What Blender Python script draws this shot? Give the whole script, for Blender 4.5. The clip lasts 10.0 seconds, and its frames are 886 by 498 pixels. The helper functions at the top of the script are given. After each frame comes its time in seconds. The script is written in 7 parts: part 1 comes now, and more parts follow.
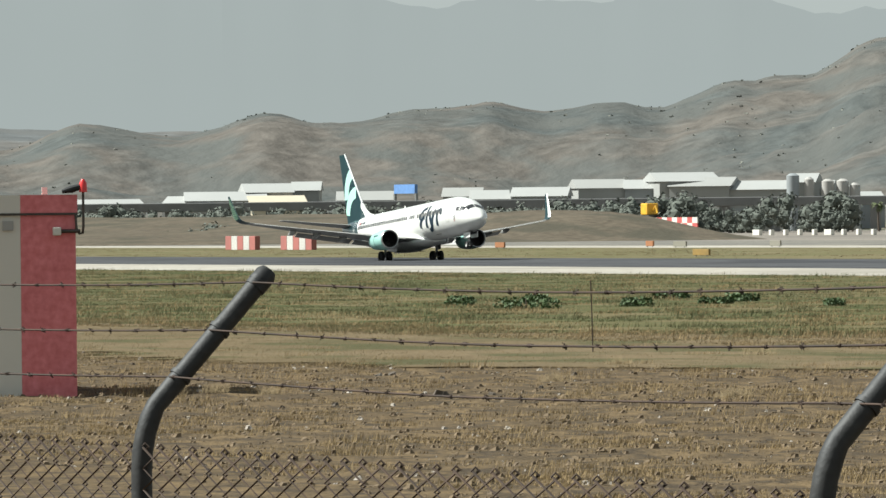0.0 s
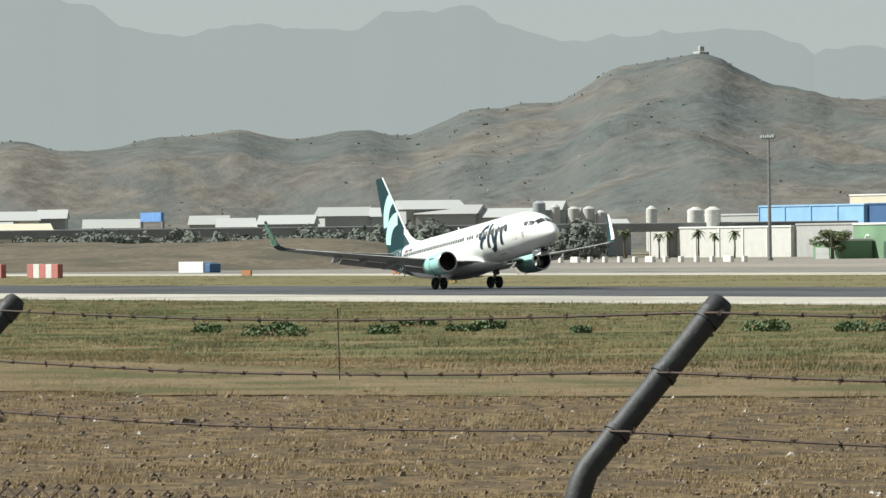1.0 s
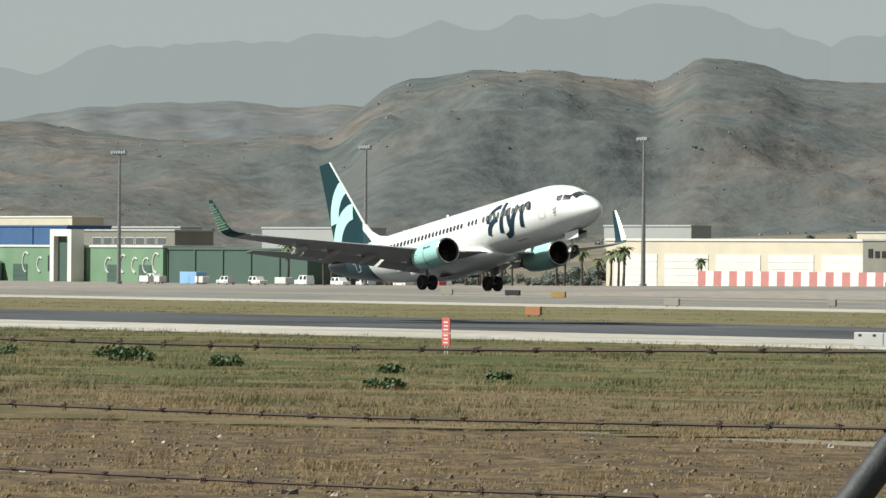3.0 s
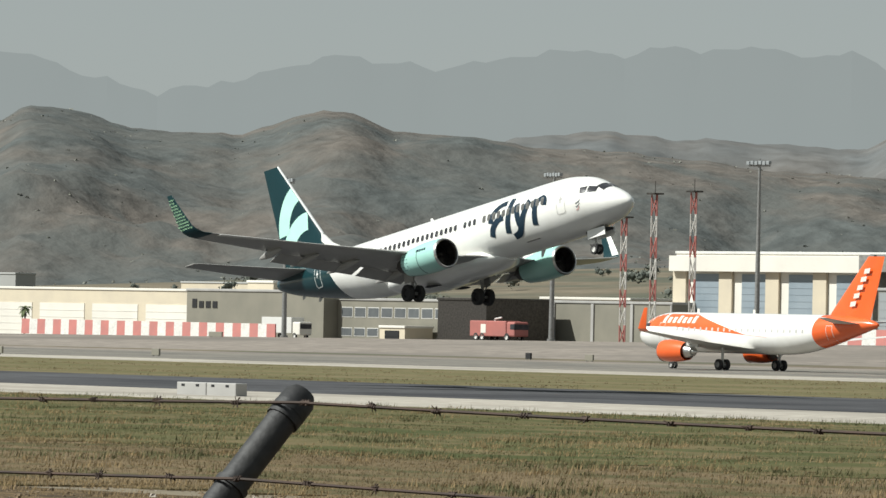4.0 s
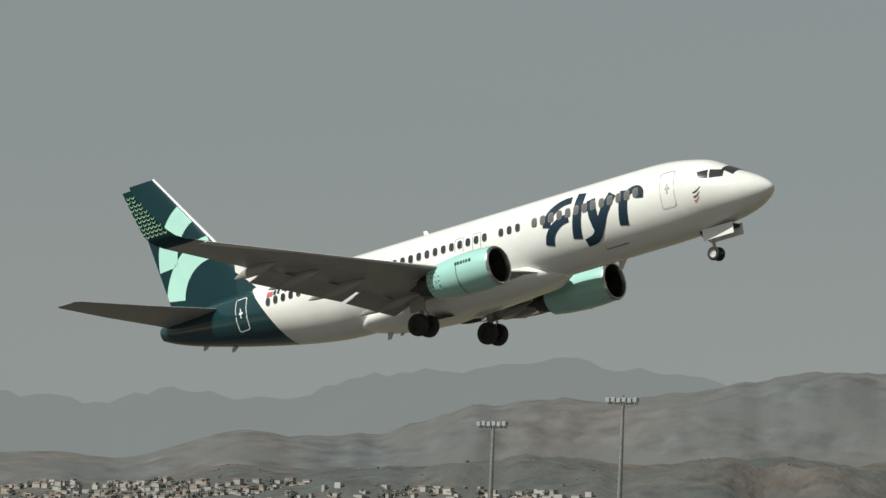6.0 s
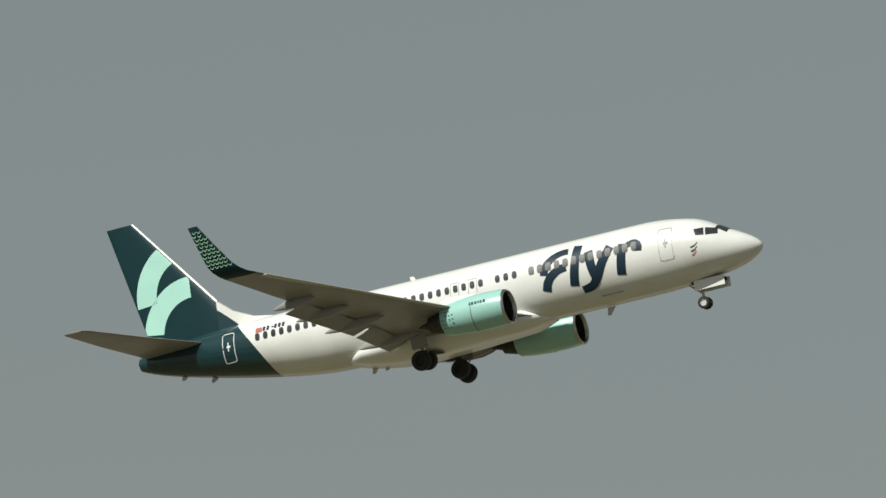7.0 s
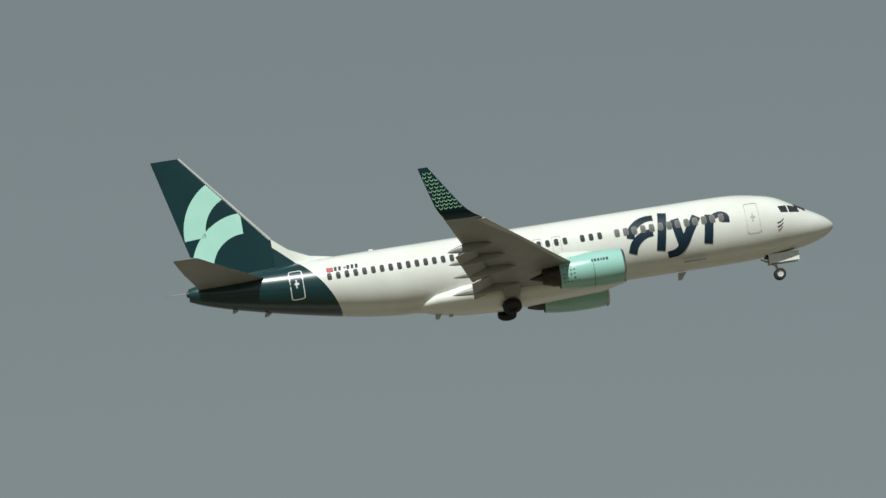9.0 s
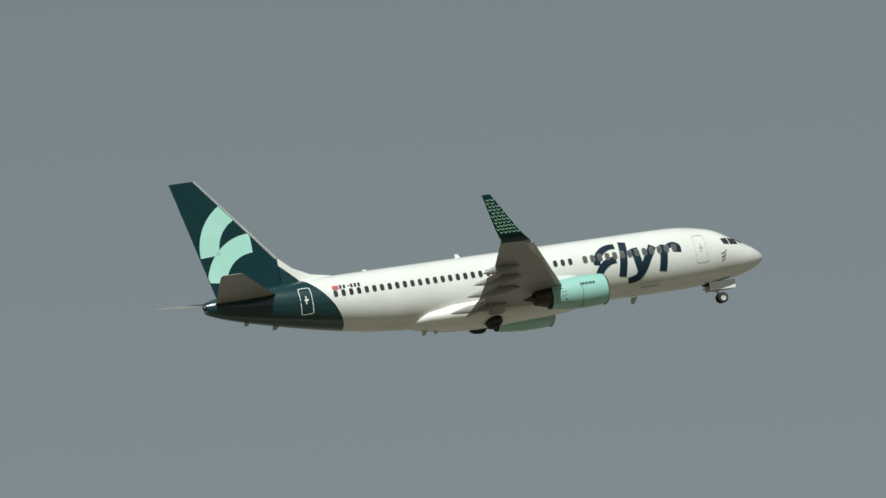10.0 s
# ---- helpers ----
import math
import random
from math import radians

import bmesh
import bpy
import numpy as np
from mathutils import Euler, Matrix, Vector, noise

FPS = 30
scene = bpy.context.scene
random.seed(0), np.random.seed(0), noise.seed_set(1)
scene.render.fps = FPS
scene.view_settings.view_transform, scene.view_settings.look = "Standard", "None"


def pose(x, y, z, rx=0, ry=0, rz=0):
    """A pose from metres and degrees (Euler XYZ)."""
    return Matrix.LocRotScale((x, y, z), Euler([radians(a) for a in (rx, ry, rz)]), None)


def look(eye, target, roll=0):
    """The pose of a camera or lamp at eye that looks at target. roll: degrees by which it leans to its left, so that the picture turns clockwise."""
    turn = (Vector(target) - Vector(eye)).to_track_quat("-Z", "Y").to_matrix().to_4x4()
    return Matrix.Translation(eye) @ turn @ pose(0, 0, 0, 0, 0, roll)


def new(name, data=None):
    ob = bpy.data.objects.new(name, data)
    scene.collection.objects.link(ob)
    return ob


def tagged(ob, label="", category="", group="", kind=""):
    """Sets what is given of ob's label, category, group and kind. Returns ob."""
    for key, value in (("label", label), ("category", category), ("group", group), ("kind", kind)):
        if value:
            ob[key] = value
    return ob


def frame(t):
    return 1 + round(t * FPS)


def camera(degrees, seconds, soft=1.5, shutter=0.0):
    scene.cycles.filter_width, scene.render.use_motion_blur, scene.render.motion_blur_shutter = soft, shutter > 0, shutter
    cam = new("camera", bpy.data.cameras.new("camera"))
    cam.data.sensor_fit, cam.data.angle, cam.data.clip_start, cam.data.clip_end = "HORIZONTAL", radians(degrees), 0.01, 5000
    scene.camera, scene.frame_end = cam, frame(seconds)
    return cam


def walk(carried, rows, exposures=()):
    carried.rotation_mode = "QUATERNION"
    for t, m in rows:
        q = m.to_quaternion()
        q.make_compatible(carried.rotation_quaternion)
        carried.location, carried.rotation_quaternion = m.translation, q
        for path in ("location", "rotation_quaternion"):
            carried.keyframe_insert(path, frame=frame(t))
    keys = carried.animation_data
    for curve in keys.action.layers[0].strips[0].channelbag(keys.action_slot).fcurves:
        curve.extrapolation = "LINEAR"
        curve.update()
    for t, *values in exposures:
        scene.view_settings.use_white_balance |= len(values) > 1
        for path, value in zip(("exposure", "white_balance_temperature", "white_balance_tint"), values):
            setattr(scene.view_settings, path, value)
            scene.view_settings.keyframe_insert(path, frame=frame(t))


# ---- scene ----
H_EYE = 4.537
AIM = [
    (0, -67.225, -0.259, -0.614), (0.5, -66.266, -0.206, -0.766), (1, -65.179, -0.057, -0.677), (1.5, -63.899, 0.025, -0.499),
    (2, -62.062, 0.064, -0.3), (2.2, -61.41, 0.108, -0.255), (2.5, -60.28, 0.132, -0.051), (2.8, -58.996, 0.12, 0.276),
    (3.05, -57.87, 0.111, 0.542), (3.3, -56.747, 0.132, 0.717), (3.5, -55.856, 0.172, 0.781), (4, -52.729, 0.581, 1.167),
    (4.5, -49.876, 0.935, 1.002), (5, -45.906, 1.258, 0.997), (5.2, -44.262, 1.453, 1.434), (5.5, -41.698, 1.974, 1.641),
    (5.8, -38.676, 2.69, 2.271), (6, -36.755, 3.108, 2.208), (6.2, -34.809, 3.534, 2.389), (6.45, -32.091, 4.172, 2.568),
    (6.75, -28.427, 5.059, 2.698), (7, -25.093, 5.782, 2.676), (7.3, -20.823, 6.477, 2.417), (7.5, -17.826, 6.811, 2.091),
    (8, -9.996, 7.48, 1.723), (8.5, -1.599, 8.413, 1.626), (9, 6.482, 9.295, 1.105), (9.5, 14.769, 10.064, -0.057),
    (10, 22.516, 10.402, -1.773),
]
# from 6.2 s y grows to fit the view, in place of a widening lens
FLIGHT = [
    (0, -678.6, 281.33, -0.08, 4.32, -0.6, -0.04), (0.5, -641.17, 280.84, -0.01, 5.5, -0.44, 0.13),
    (1, -603.25, 281.5, 0.12, 6.44, -0.19, 0.47), (1.5, -564.88, 280.65, 0.42, 7.19, -0.29, 0.73),
    (2, -526.11, 281.23, 0.96, 7.75, -0.36, -0.33), (2.2, -510.52, 281.24, 1.21, 8.02, -0.36, -0.57),
    (2.5, -487.04, 280.95, 1.62, 8.47, -0.31, -0.65), (2.8, -463.48, 280.52, 2.1, 8.96, -0.24, -0.62),
    (3.05, -443.8, 280.21, 2.61, 9.4, -0.21, -0.68), (3.3, -424.11, 280.11, 3.25, 9.86, -0.22, -0.95),
    (3.5, -408.35, 280.18, 3.87, 10.23, -0.27, -1.33), (4, -368.73, 281.17, 5.67, 11.17, 0.03, -1.45),
    (4.5, -329.06, 280.16, 7.7, 12.17, -0.04, -1.26), (5, -289.33, 281.88, 10.83, 13.01, 0.37, -1.23),
    (5.2, -273.42, 282.02, 12.25, 13.27, 0.22, -1.13), (5.5, -249.49, 280.35, 14.55, 13.54, -0.08, -1.18),
    (5.8, -225.43, 282, 17.24, 13.66, 0.15, -1.19), (6, -209.33, 281.96, 19.08, 13.69, -0.12, -0.97),
    (6.2, -204.42, 297.68, 22.17, 13.68, 0.11, -0.72), (6.45, -195.74, 316.31, 26.4, 13.55, 0.24, -0.64),
    (6.75, -180.89, 336.68, 32.01, 13.24, 0.18, -0.83), (7, -164.63, 352.73, 36.94, 12.92, 0.06, -0.97),
    (7.3, -140.71, 372.21, 42.71, 12.53, -0.02, -0.75), (7.5, -122.32, 385.35, 46.28, 12.3, -0.02, -0.31),
    (8, -67.99, 401.11, 53.28, 11.71, -0.73, 0.09), (8.5, -9.08, 403.52, 59.91, 11.17, -1.63, 0.58),
    (9, 50.17, 405.06, 66.85, 10.7, -2.09, 0.54), (9.5, 110.69, 405.83, 73.4, 10.08, -2.8, 0.44),
    (10, 171.98, 407.76, 79.62, 9.45, -2.5, 1.43),
]


EYE_SHIFT = [(0, 0), (1, -0.005), (2, -0.008), (3.5, -0.005), (4, -0.016), (5, -0.02), (10, 0)]  # sideways eye offset, metres, tuned so near fence posts line up in view


def aim(t, az, el, roll):
    a, e = radians(az), radians(el)
    way = Vector((math.sin(a) * math.cos(e), math.cos(a) * math.cos(e), math.sin(e)))
    k = max(i for i in range(len(EYE_SHIFT) - 1) if EYE_SHIFT[i][0] <= t)
    (t0, d0), (t1, d1) = EYE_SHIFT[k], EYE_SHIFT[k + 1]
    d = d0 + (d1 - d0) * (t - t0) / (t1 - t0)
    eye = Vector((d * math.cos(a), -d * math.sin(a), H_EYE))
    return look(eye, eye + 100 * way, roll)


cam = camera(7.136, 10.0, 1.5)
walk(cam, [(t, aim(t, az, el, roll)) for t, az, el, roll in AIM],
     [(0, 0.80, 6250, 3), (2, 0.70, 6250, 3), (3.5, 0.54, 6250, 4), (4, 0.44, 6300, 5), (4.5, 0.2, 6350, 6), (5.5, 0.02, 6400, 6), (6.5, -0.1, 6400, 4), (7.5, -0.22, 6350, 3), (8.5, -0.32, 6250, 1), (10, -0.32, 6120, 0)])

# ---------------------------------------------------------------- light
SUN_AZ, SUN_EL = 207.0, 46.0  # degrees from +y towards +x, and height
world = bpy.data.worlds.new("world")
scene.world = world
world.use_nodes = True
wn, wl = world.node_tree.nodes, world.node_tree.links
sky = wn.new("ShaderNodeTexSky")
sky.sky_type, sky.sun_disc = "NISHITA", False
sky.sun_elevation, sky.sun_rotation = radians(SUN_EL), radians(SUN_AZ)
sky.air_density, sky.dust_density, sky.ozone_density, sky.altitude = 1.0, 0.25, 1.0, 0
soft = wn.new("ShaderNodeHueSaturation")
soft.inputs["Saturation"].default_value = 0.30
wl.new(sky.outputs[0], soft.inputs["Color"])
haze = wn.new("ShaderNodeMix")
haze.data_type = "RGBA"
haze.inputs["Factor"].default_value = 0.45
haze.inputs[7].default_value = (5.6, 6.2, 6.3, 1)
wl.new(soft.outputs[0], haze.inputs[6])
wl.new(haze.outputs[2], wn["Background"].inputs[0])
wn["Background"].inputs[1].default_value = 0.047
sun_data = bpy.data.lights.new("sun", "SUN")
sun_data.energy, sun_data.angle, sun_data.color = 5.0, radians(0.6), (1.0, 0.97, 0.92)
sun = new("sun", sun_data)
sa, se = radians(SUN_AZ), radians(SUN_EL)
sun.matrix_world = look((0, 0, 300), Vector((0, 0, 300)) - Vector((math.sin(sa) * math.cos(se), math.cos(sa) * math.cos(se), math.sin(se))))


# ---------------------------------------------------------------- materials
def mat(name, base, rough=0.6, metal=0.0, other=None, scale=1.0, mix=0.5, bump=0.0, fine=0.0, coat=0.0):
    """Principled paint: base and other blended by noise of that scale (1/m), with a finer grain and relief."""
    m = bpy.data.materials.new(name)
    m.use_nodes = True
    n, l = m.node_tree.nodes, m.node_tree.links
    p = n["Principled BSDF"]
    p.inputs["Base Color"].default_value = (*base, 1)
    p.inputs["Roughness"].default_value, p.inputs["Metallic"].default_value = rough, metal
    p.inputs["Coat Weight"].default_value = coat
    other = other or tuple(c * 0.8 for c in base)
    tc = n.new("ShaderNodeTexCoord")
    big = n.new("ShaderNodeTexNoise")
    big.inputs["Scale"].default_value, big.inputs["Detail"].default_value = scale, 6
    l.new(tc.outputs["Object"], big.inputs["Vector"])
    ramp = n.new("ShaderNodeValToRGB")
    ramp.color_ramp.elements[0].position, ramp.color_ramp.elements[1].position = 0.5 - 0.3 * mix, 0.5 + 0.3 * mix
    ramp.color_ramp.elements[0].color, ramp.color_ramp.elements[1].color = (*base, 1), (*other, 1)
    l.new(big.outputs["Fac"], ramp.inputs[0])
    out = ramp.outputs[0]
    if fine:
        small = n.new("ShaderNodeTexNoise")
        small.inputs["Scale"].default_value, small.inputs["Detail"].default_value = fine, 4
        l.new(tc.outputs["Object"], small.inputs["Vector"])
        mul = n.new("ShaderNodeMix")
        mul.data_type, mul.blend_type = "RGBA", "OVERLAY"
        mul.inputs["Factor"].default_value = 0.6
        l.new(out, mul.inputs[6]), l.new(small.outputs["Fac"], mul.inputs[7])
        out = mul.outputs[2]
    l.new(out, p.inputs["Base Color"])
    if bump:
        b = n.new("ShaderNodeBump")
        b.inputs["Strength"].default_value, b.inputs["Distance"].default_value = bump, 0.5 / (fine or scale)
        l.new((small if fine else big).outputs["Fac"], b.inputs["Height"])
        l.new(b.outputs[0], p.inputs["Normal"])
    return m


def ground_mat(name, base, other, third, scale, fine, bump=0.4, mix=0.7):
    """Ground cover: three tones, stretched along x, with grain and relief."""
    base, other, third = ([c * 0.82 for c in k] for k in (base, other, third))
    m = mat(name, base, 0.95, 0, other, scale, mix, bump, fine)
    n, l = m.node_tree.nodes, m.node_tree.links
    p = n["Principled BSDF"]
    p.inputs["Specular IOR Level"].default_value = 0.1
    src = p.inputs["Base Color"].links[0].from_socket
    tc = n.new("ShaderNodeTexCoord")
    st = n.new("ShaderNodeMapping")
    st.inputs["Scale"].default_value = (0.6, 1, 1)
    l.new(tc.outputs["Object"], st.inputs[0])
    t3 = n.new("ShaderNodeTexNoise")
    t3.inputs["Scale"].default_value, t3.inputs["Detail"].default_value = scale * 3.1, 5
    l.new(st.outputs[0], t3.inputs["Vector"])
    r = n.new("ShaderNodeValToRGB")
    r.color_ramp.elements[0].position, r.color_ramp.elements[1].position = 0.48, 0.62
    l.new(t3.outputs["Fac"], r.inputs[0])
    mx = n.new("ShaderNodeMix")
    mx.data_type = "RGBA"
    mx.inputs[7].default_value = (*third, 1)
    l.new(r.outputs[0], mx.inputs["Factor"]), l.new(src, mx.inputs[6])
    l.new(mx.outputs[2], p.inputs["Base Color"])
    return m


M_SOIL = ground_mat("bare soil", (0.098, 0.071, 0.043), (0.174, 0.122, 0.066), (0.074, 0.056, 0.038), 0.55, 6.0, 1.0, 0.35)
M_DRY = ground_mat("dry grass", (0.150, 0.112, 0.062), (0.180, 0.134, 0.078), (0.092, 0.086, 0.040), 0.07, 2.5, 0.4, 0.3)
M_GREEN = ground_mat("green verge", (0.074, 0.082, 0.031), (0.108, 0.102, 0.044), (0.160, 0.128, 0.066), 0.055, 2.0, 0.4, 0.3)
M_VERGE = ground_mat("mown verge", (0.130, 0.120, 0.057), (0.162, 0.143, 0.072), (0.188, 0.156, 0.087), 0.03, 1.0)
M_CONC = ground_mat("pale concrete", (0.405, 0.368, 0.315), (0.468, 0.430, 0.369), (0.342, 0.312, 0.267), 0.02, 0.8, 0.1)
M_ASPH = ground_mat("runway asphalt", (0.076, 0.076, 0.080), (0.104, 0.104, 0.108), (0.052, 0.052, 0.056), 0.02, 0.6, 0.1)
M_TAXI = ground_mat("taxiway asphalt", (0.205, 0.192, 0.168), (0.245, 0.225, 0.192), (0.155, 0.147, 0.133), 0.03, 0.6, 0.1)
M_APRON = ground_mat("apron concrete", (0.243, 0.212, 0.183), (0.290, 0.255, 0.220), (0.202, 0.181, 0.158), 0.008, 0.5, 0.1)
# field tones greyed so that distance haze is in the colour
M_FIELD = ground_mat("far fields", (0.165, 0.143, 0.104), (0.205, 0.172, 0.124), (0.115, 0.118, 0.088), 0.008, 0.08, 0.2)
M_BANK = ground_mat("dry earth bank", (0.112, 0.092, 0.068), (0.140, 0.115, 0.084), (0.088, 0.079, 0.058), 0.03, 0.6)
# distance haze is mixed into these wall, roof and house colours
M_HAZEW = mat("haze tinted grey wall", (0.325, 0.322, 0.305), 0.8, 0, (0.29, 0.288, 0.272), 0.05)
M_HAZER = mat("haze tinted pale roof", (0.37, 0.37, 0.355), 0.8, 0, (0.33, 0.33, 0.315), 0.05)
M_HOUSE = mat("limewashed house", (0.43, 0.41, 0.38), 0.8, 0, (0.30, 0.285, 0.265), 0.05)
M_HOUSEB = mat("haze tinted sandy wall", (0.34, 0.275, 0.205), 0.8, 0, (0.29, 0.24, 0.185), 0.05)
# both hillside colours are greyed and flattened to paint in distance haze
M_HILL = ground_mat("scrub hillside", (0.141, 0.126, 0.110), (0.098, 0.106, 0.102), (0.113, 0.116, 0.108), 0.012, 0.12, 0.45, 0.25)
M_HILL2 = ground_mat("haze tinted hillside", (0.158, 0.149, 0.138), (0.136, 0.142, 0.142), (0.146, 0.148, 0.144), 0.010, 0.08, 0.15, 0.3)
M_FAR = ground_mat("haze glow mountain", (0.205, 0.224, 0.232), (0.197, 0.215, 0.224), (0.213, 0.231, 0.237), 0.002, 0.006, 0.05)
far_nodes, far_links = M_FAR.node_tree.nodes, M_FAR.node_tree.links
far_glow, far_mix = far_nodes.new("ShaderNodeEmission"), far_nodes.new("ShaderNodeMixShader")  # haze put into the surface: a grey glow mixed with its colour
far_glow.inputs[0].default_value, far_glow.inputs[1].default_value = (0.258, 0.275, 0.270, 1), 0.92
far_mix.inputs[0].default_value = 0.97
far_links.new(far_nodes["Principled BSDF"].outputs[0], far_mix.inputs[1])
far_links.new(far_glow.outputs[0], far_mix.inputs[2])
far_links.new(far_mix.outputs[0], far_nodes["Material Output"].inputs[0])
M_WHITE = mat("white gloss paint", (0.86, 0.85, 0.81), 0.28, 0, (0.81, 0.80, 0.76), 0.5, 0.8, coat=0.5)
M_TEAL = mat("dark teal paint", (0.005, 0.028, 0.034), 0.4, 0, (0.007, 0.033, 0.039), 0.4, coat=0.05)
M_NAVY = mat("navy paint", (0.014, 0.031, 0.05), 0.4, 0)
M_MINT = mat("mint green paint", (0.46, 0.76, 0.65), 0.3, 0, (0.42, 0.71, 0.61), 0.6, coat=0.4)
M_MINTD = mat("pale turquoise paint", (0.36, 0.62, 0.55), 0.3, 0, (0.33, 0.58, 0.51), 0.6, coat=0.4)
M_WING = mat("grey wing paint", (0.31, 0.30, 0.28), 0.4, 0, (0.265, 0.256, 0.24), 0.8)
M_METAL = mat("bare metal", (0.62, 0.61, 0.58), 0.28, 1.0, (0.52, 0.51, 0.49), 2)
M_DARKM = mat("dark burnt metal", (0.10, 0.09, 0.08), 0.5, 0.8, (0.06, 0.055, 0.05), 3)
M_RUBBER = mat("tyre rubber", (0.018, 0.018, 0.018), 0.8, 0, (0.028, 0.026, 0.025), 6)
# flat black: black parts, and the shade put into bays, wells, holes and doorways
M_BLACK = mat("black parts and void shade", (0.008, 0.008, 0.009), 0.7)
M_PANE = mat("dark window glass", (0.028, 0.028, 0.032), 0.3, 0, (0.05, 0.05, 0.055), 1)
for m_ in (M_PANE, M_NAVY, M_TEAL):
    m_.node_tree.nodes["Principled BSDF"].inputs["Specular IOR Level"].default_value = 0.22
M_SEAM = mat("panel seam grey", (0.50, 0.49, 0.46), 0.6)
M_BRIGHT = mat("satin bare aluminium", (0.80, 0.80, 0.78), 0.42, 0.6, (0.74, 0.74, 0.72), 1)
# far window glass, lightened to put distance haze into its colour
M_PANEH = mat("haze paled window", (0.085, 0.092, 0.096), 0.4, 0, (0.105, 0.112, 0.115), 0.6)
M_RIM = mat("grey window rim", (0.22, 0.214, 0.20), 0.5)
M_PANEL = mat("grey emblem pane", (0.11, 0.108, 0.102), 0.4)
M_GREY = mat("grey panel", (0.36, 0.35, 0.33), 0.6, 0, (0.30, 0.29, 0.275), 0.3)
M_LGREY = mat("light grey panel", (0.58, 0.57, 0.54), 0.6, 0, (0.52, 0.51, 0.48), 0.2)
M_STEEL = mat("galvanised steel", (0.30, 0.30, 0.29), 0.5, 0.6, (0.22, 0.215, 0.205), 3)
M_POST = mat("dark painted post", (0.014, 0.014, 0.015), 0.62, 0.1, (0.032, 0.031, 0.029), 14, 0.9, 0.2, 60)
M_RUST = mat("rusted wire", (0.032, 0.022, 0.017), 0.8, 0.2, (0.062, 0.036, 0.024), 12)
M_MESH = mat("rusty chain link", (0.040, 0.027, 0.020), 0.8, 0.2, (0.075, 0.046, 0.030), 9)
M_RED = mat("faded red paint", (0.50, 0.10, 0.09), 0.6, 0, (0.42, 0.09, 0.08), 0.6)
M_REDP = mat("pinkish red render", (0.70, 0.20, 0.21), 0.7, 0, (0.63, 0.18, 0.19), 0.7, 0.8, 0.1, 5)
M_CREAM = mat("off white render", (0.66, 0.63, 0.56), 0.7, 0, (0.60, 0.57, 0.51), 0.15)
# white and red dulled in colour for wear and for distance haze
M_HUTW = mat("weathered hazed white render", (0.50, 0.48, 0.44), 0.7, 0, (0.43, 0.41, 0.38), 0.5, 0.8, 0.1, 5)
M_REDF = mat("faded hazed red", (0.36, 0.12, 0.10), 0.7, 0, (0.30, 0.11, 0.095), 0.5)
M_TUNNEL = mat("dark ribbed cladding", (0.17, 0.17, 0.165), 0.6, 0, (0.14, 0.14, 0.135), 0.3)
M_BEIGE = mat("beige cladding", (0.55, 0.48, 0.36), 0.7, 0, (0.49, 0.43, 0.33), 0.2)
M_OLIVE = mat("olive grey cladding", (0.21, 0.195, 0.155), 0.6, 0, (0.175, 0.165, 0.132), 0.2)
M_ORANGE = mat("orange gloss paint", (0.78, 0.125, 0.025), 0.3, 0, (0.72, 0.11, 0.02), 0.5, coat=0.4)
M_YELLOW = mat("yellow paint", (0.75, 0.42, 0.03), 0.5, 0, (0.62, 0.33, 0.03), 1)
M_OCHRE = mat("dull ochre sign", (0.27, 0.17, 0.045), 0.6, 0, (0.20, 0.13, 0.04), 1)
M_REDJ = mat("bright red paint", (0.70, 0.03, 0.03), 0.35, 0, (0.62, 0.03, 0.03), 0.5, coat=0.3)
M_RUSTP = mat("rust brown panel", (0.30, 0.125, 0.05), 0.8, 0, (0.23, 0.10, 0.045), 0.5)
M_BLUE = mat("light blue cladding", (0.24, 0.40, 0.58), 0.6, 0, (0.20, 0.35, 0.52), 0.2)
M_DBLUE = mat("deep blue cladding", (0.05, 0.11, 0.23), 0.6, 0, (0.045, 0.095, 0.20), 0.2)
M_GREENB = mat("sage green wall", (0.15, 0.24, 0.14), 0.7, 0, (0.13, 0.21, 0.125), 0.2)
M_GREEND = mat("dark green wall", (0.055, 0.095, 0.07), 0.7, 0, (0.05, 0.085, 0.065), 0.2)
M_SIGN = mat("sign blue", (0.13, 0.26, 0.54), 0.5)
M_BARK = mat("bark", (0.10, 0.075, 0.055), 0.9, 0, (0.06, 0.045, 0.035), 2)
M_LEAF = mat("dark pine leaves", (0.058, 0.066, 0.040), 0.9, 0, (0.088, 0.092, 0.056), 0.5, 0.8)
M_LEAF2 = mat("scrub leaves", (0.085, 0.11, 0.045), 0.8, 0, (0.12, 0.14, 0.06), 0.5, 0.8)
M_TEALG = mat("teal glass", (0.035, 0.084, 0.081), 0.15, 0, (0.049, 0.105, 0.098), 0.3)

M_GLASSB = mat("grey blue door panel", (0.24, 0.28, 0.31), 0.5, 0, (0.20, 0.24, 0.27), 0.2)
M_STEELG = mat("blue grey cladding", (0.28, 0.295, 0.30), 0.55, 0, (0.245, 0.26, 0.265), 0.3)
M_WALLG = mat("weathered grey concrete", (0.225, 0.217, 0.198), 0.8, 0, (0.185, 0.178, 0.163), 0.15, 0.8, 0.1, 2)
M_TILE = mat("white glazed tile", (0.54, 0.54, 0.525), 0.35, 0, (0.49, 0.49, 0.475), 0.4)
# leaf and scrub colours paled, with distance haze mixed in
M_LEAFH = mat("haze paled dark foliage", (0.094, 0.107, 0.090), 0.95, 0, (0.128, 0.136, 0.114), 0.5, 0.8)
M_SCRUB = mat("haze paled hillside scrub", (0.17, 0.172, 0.148), 0.95, 0, (0.20, 0.197, 0.168), 0.02, 0.8)
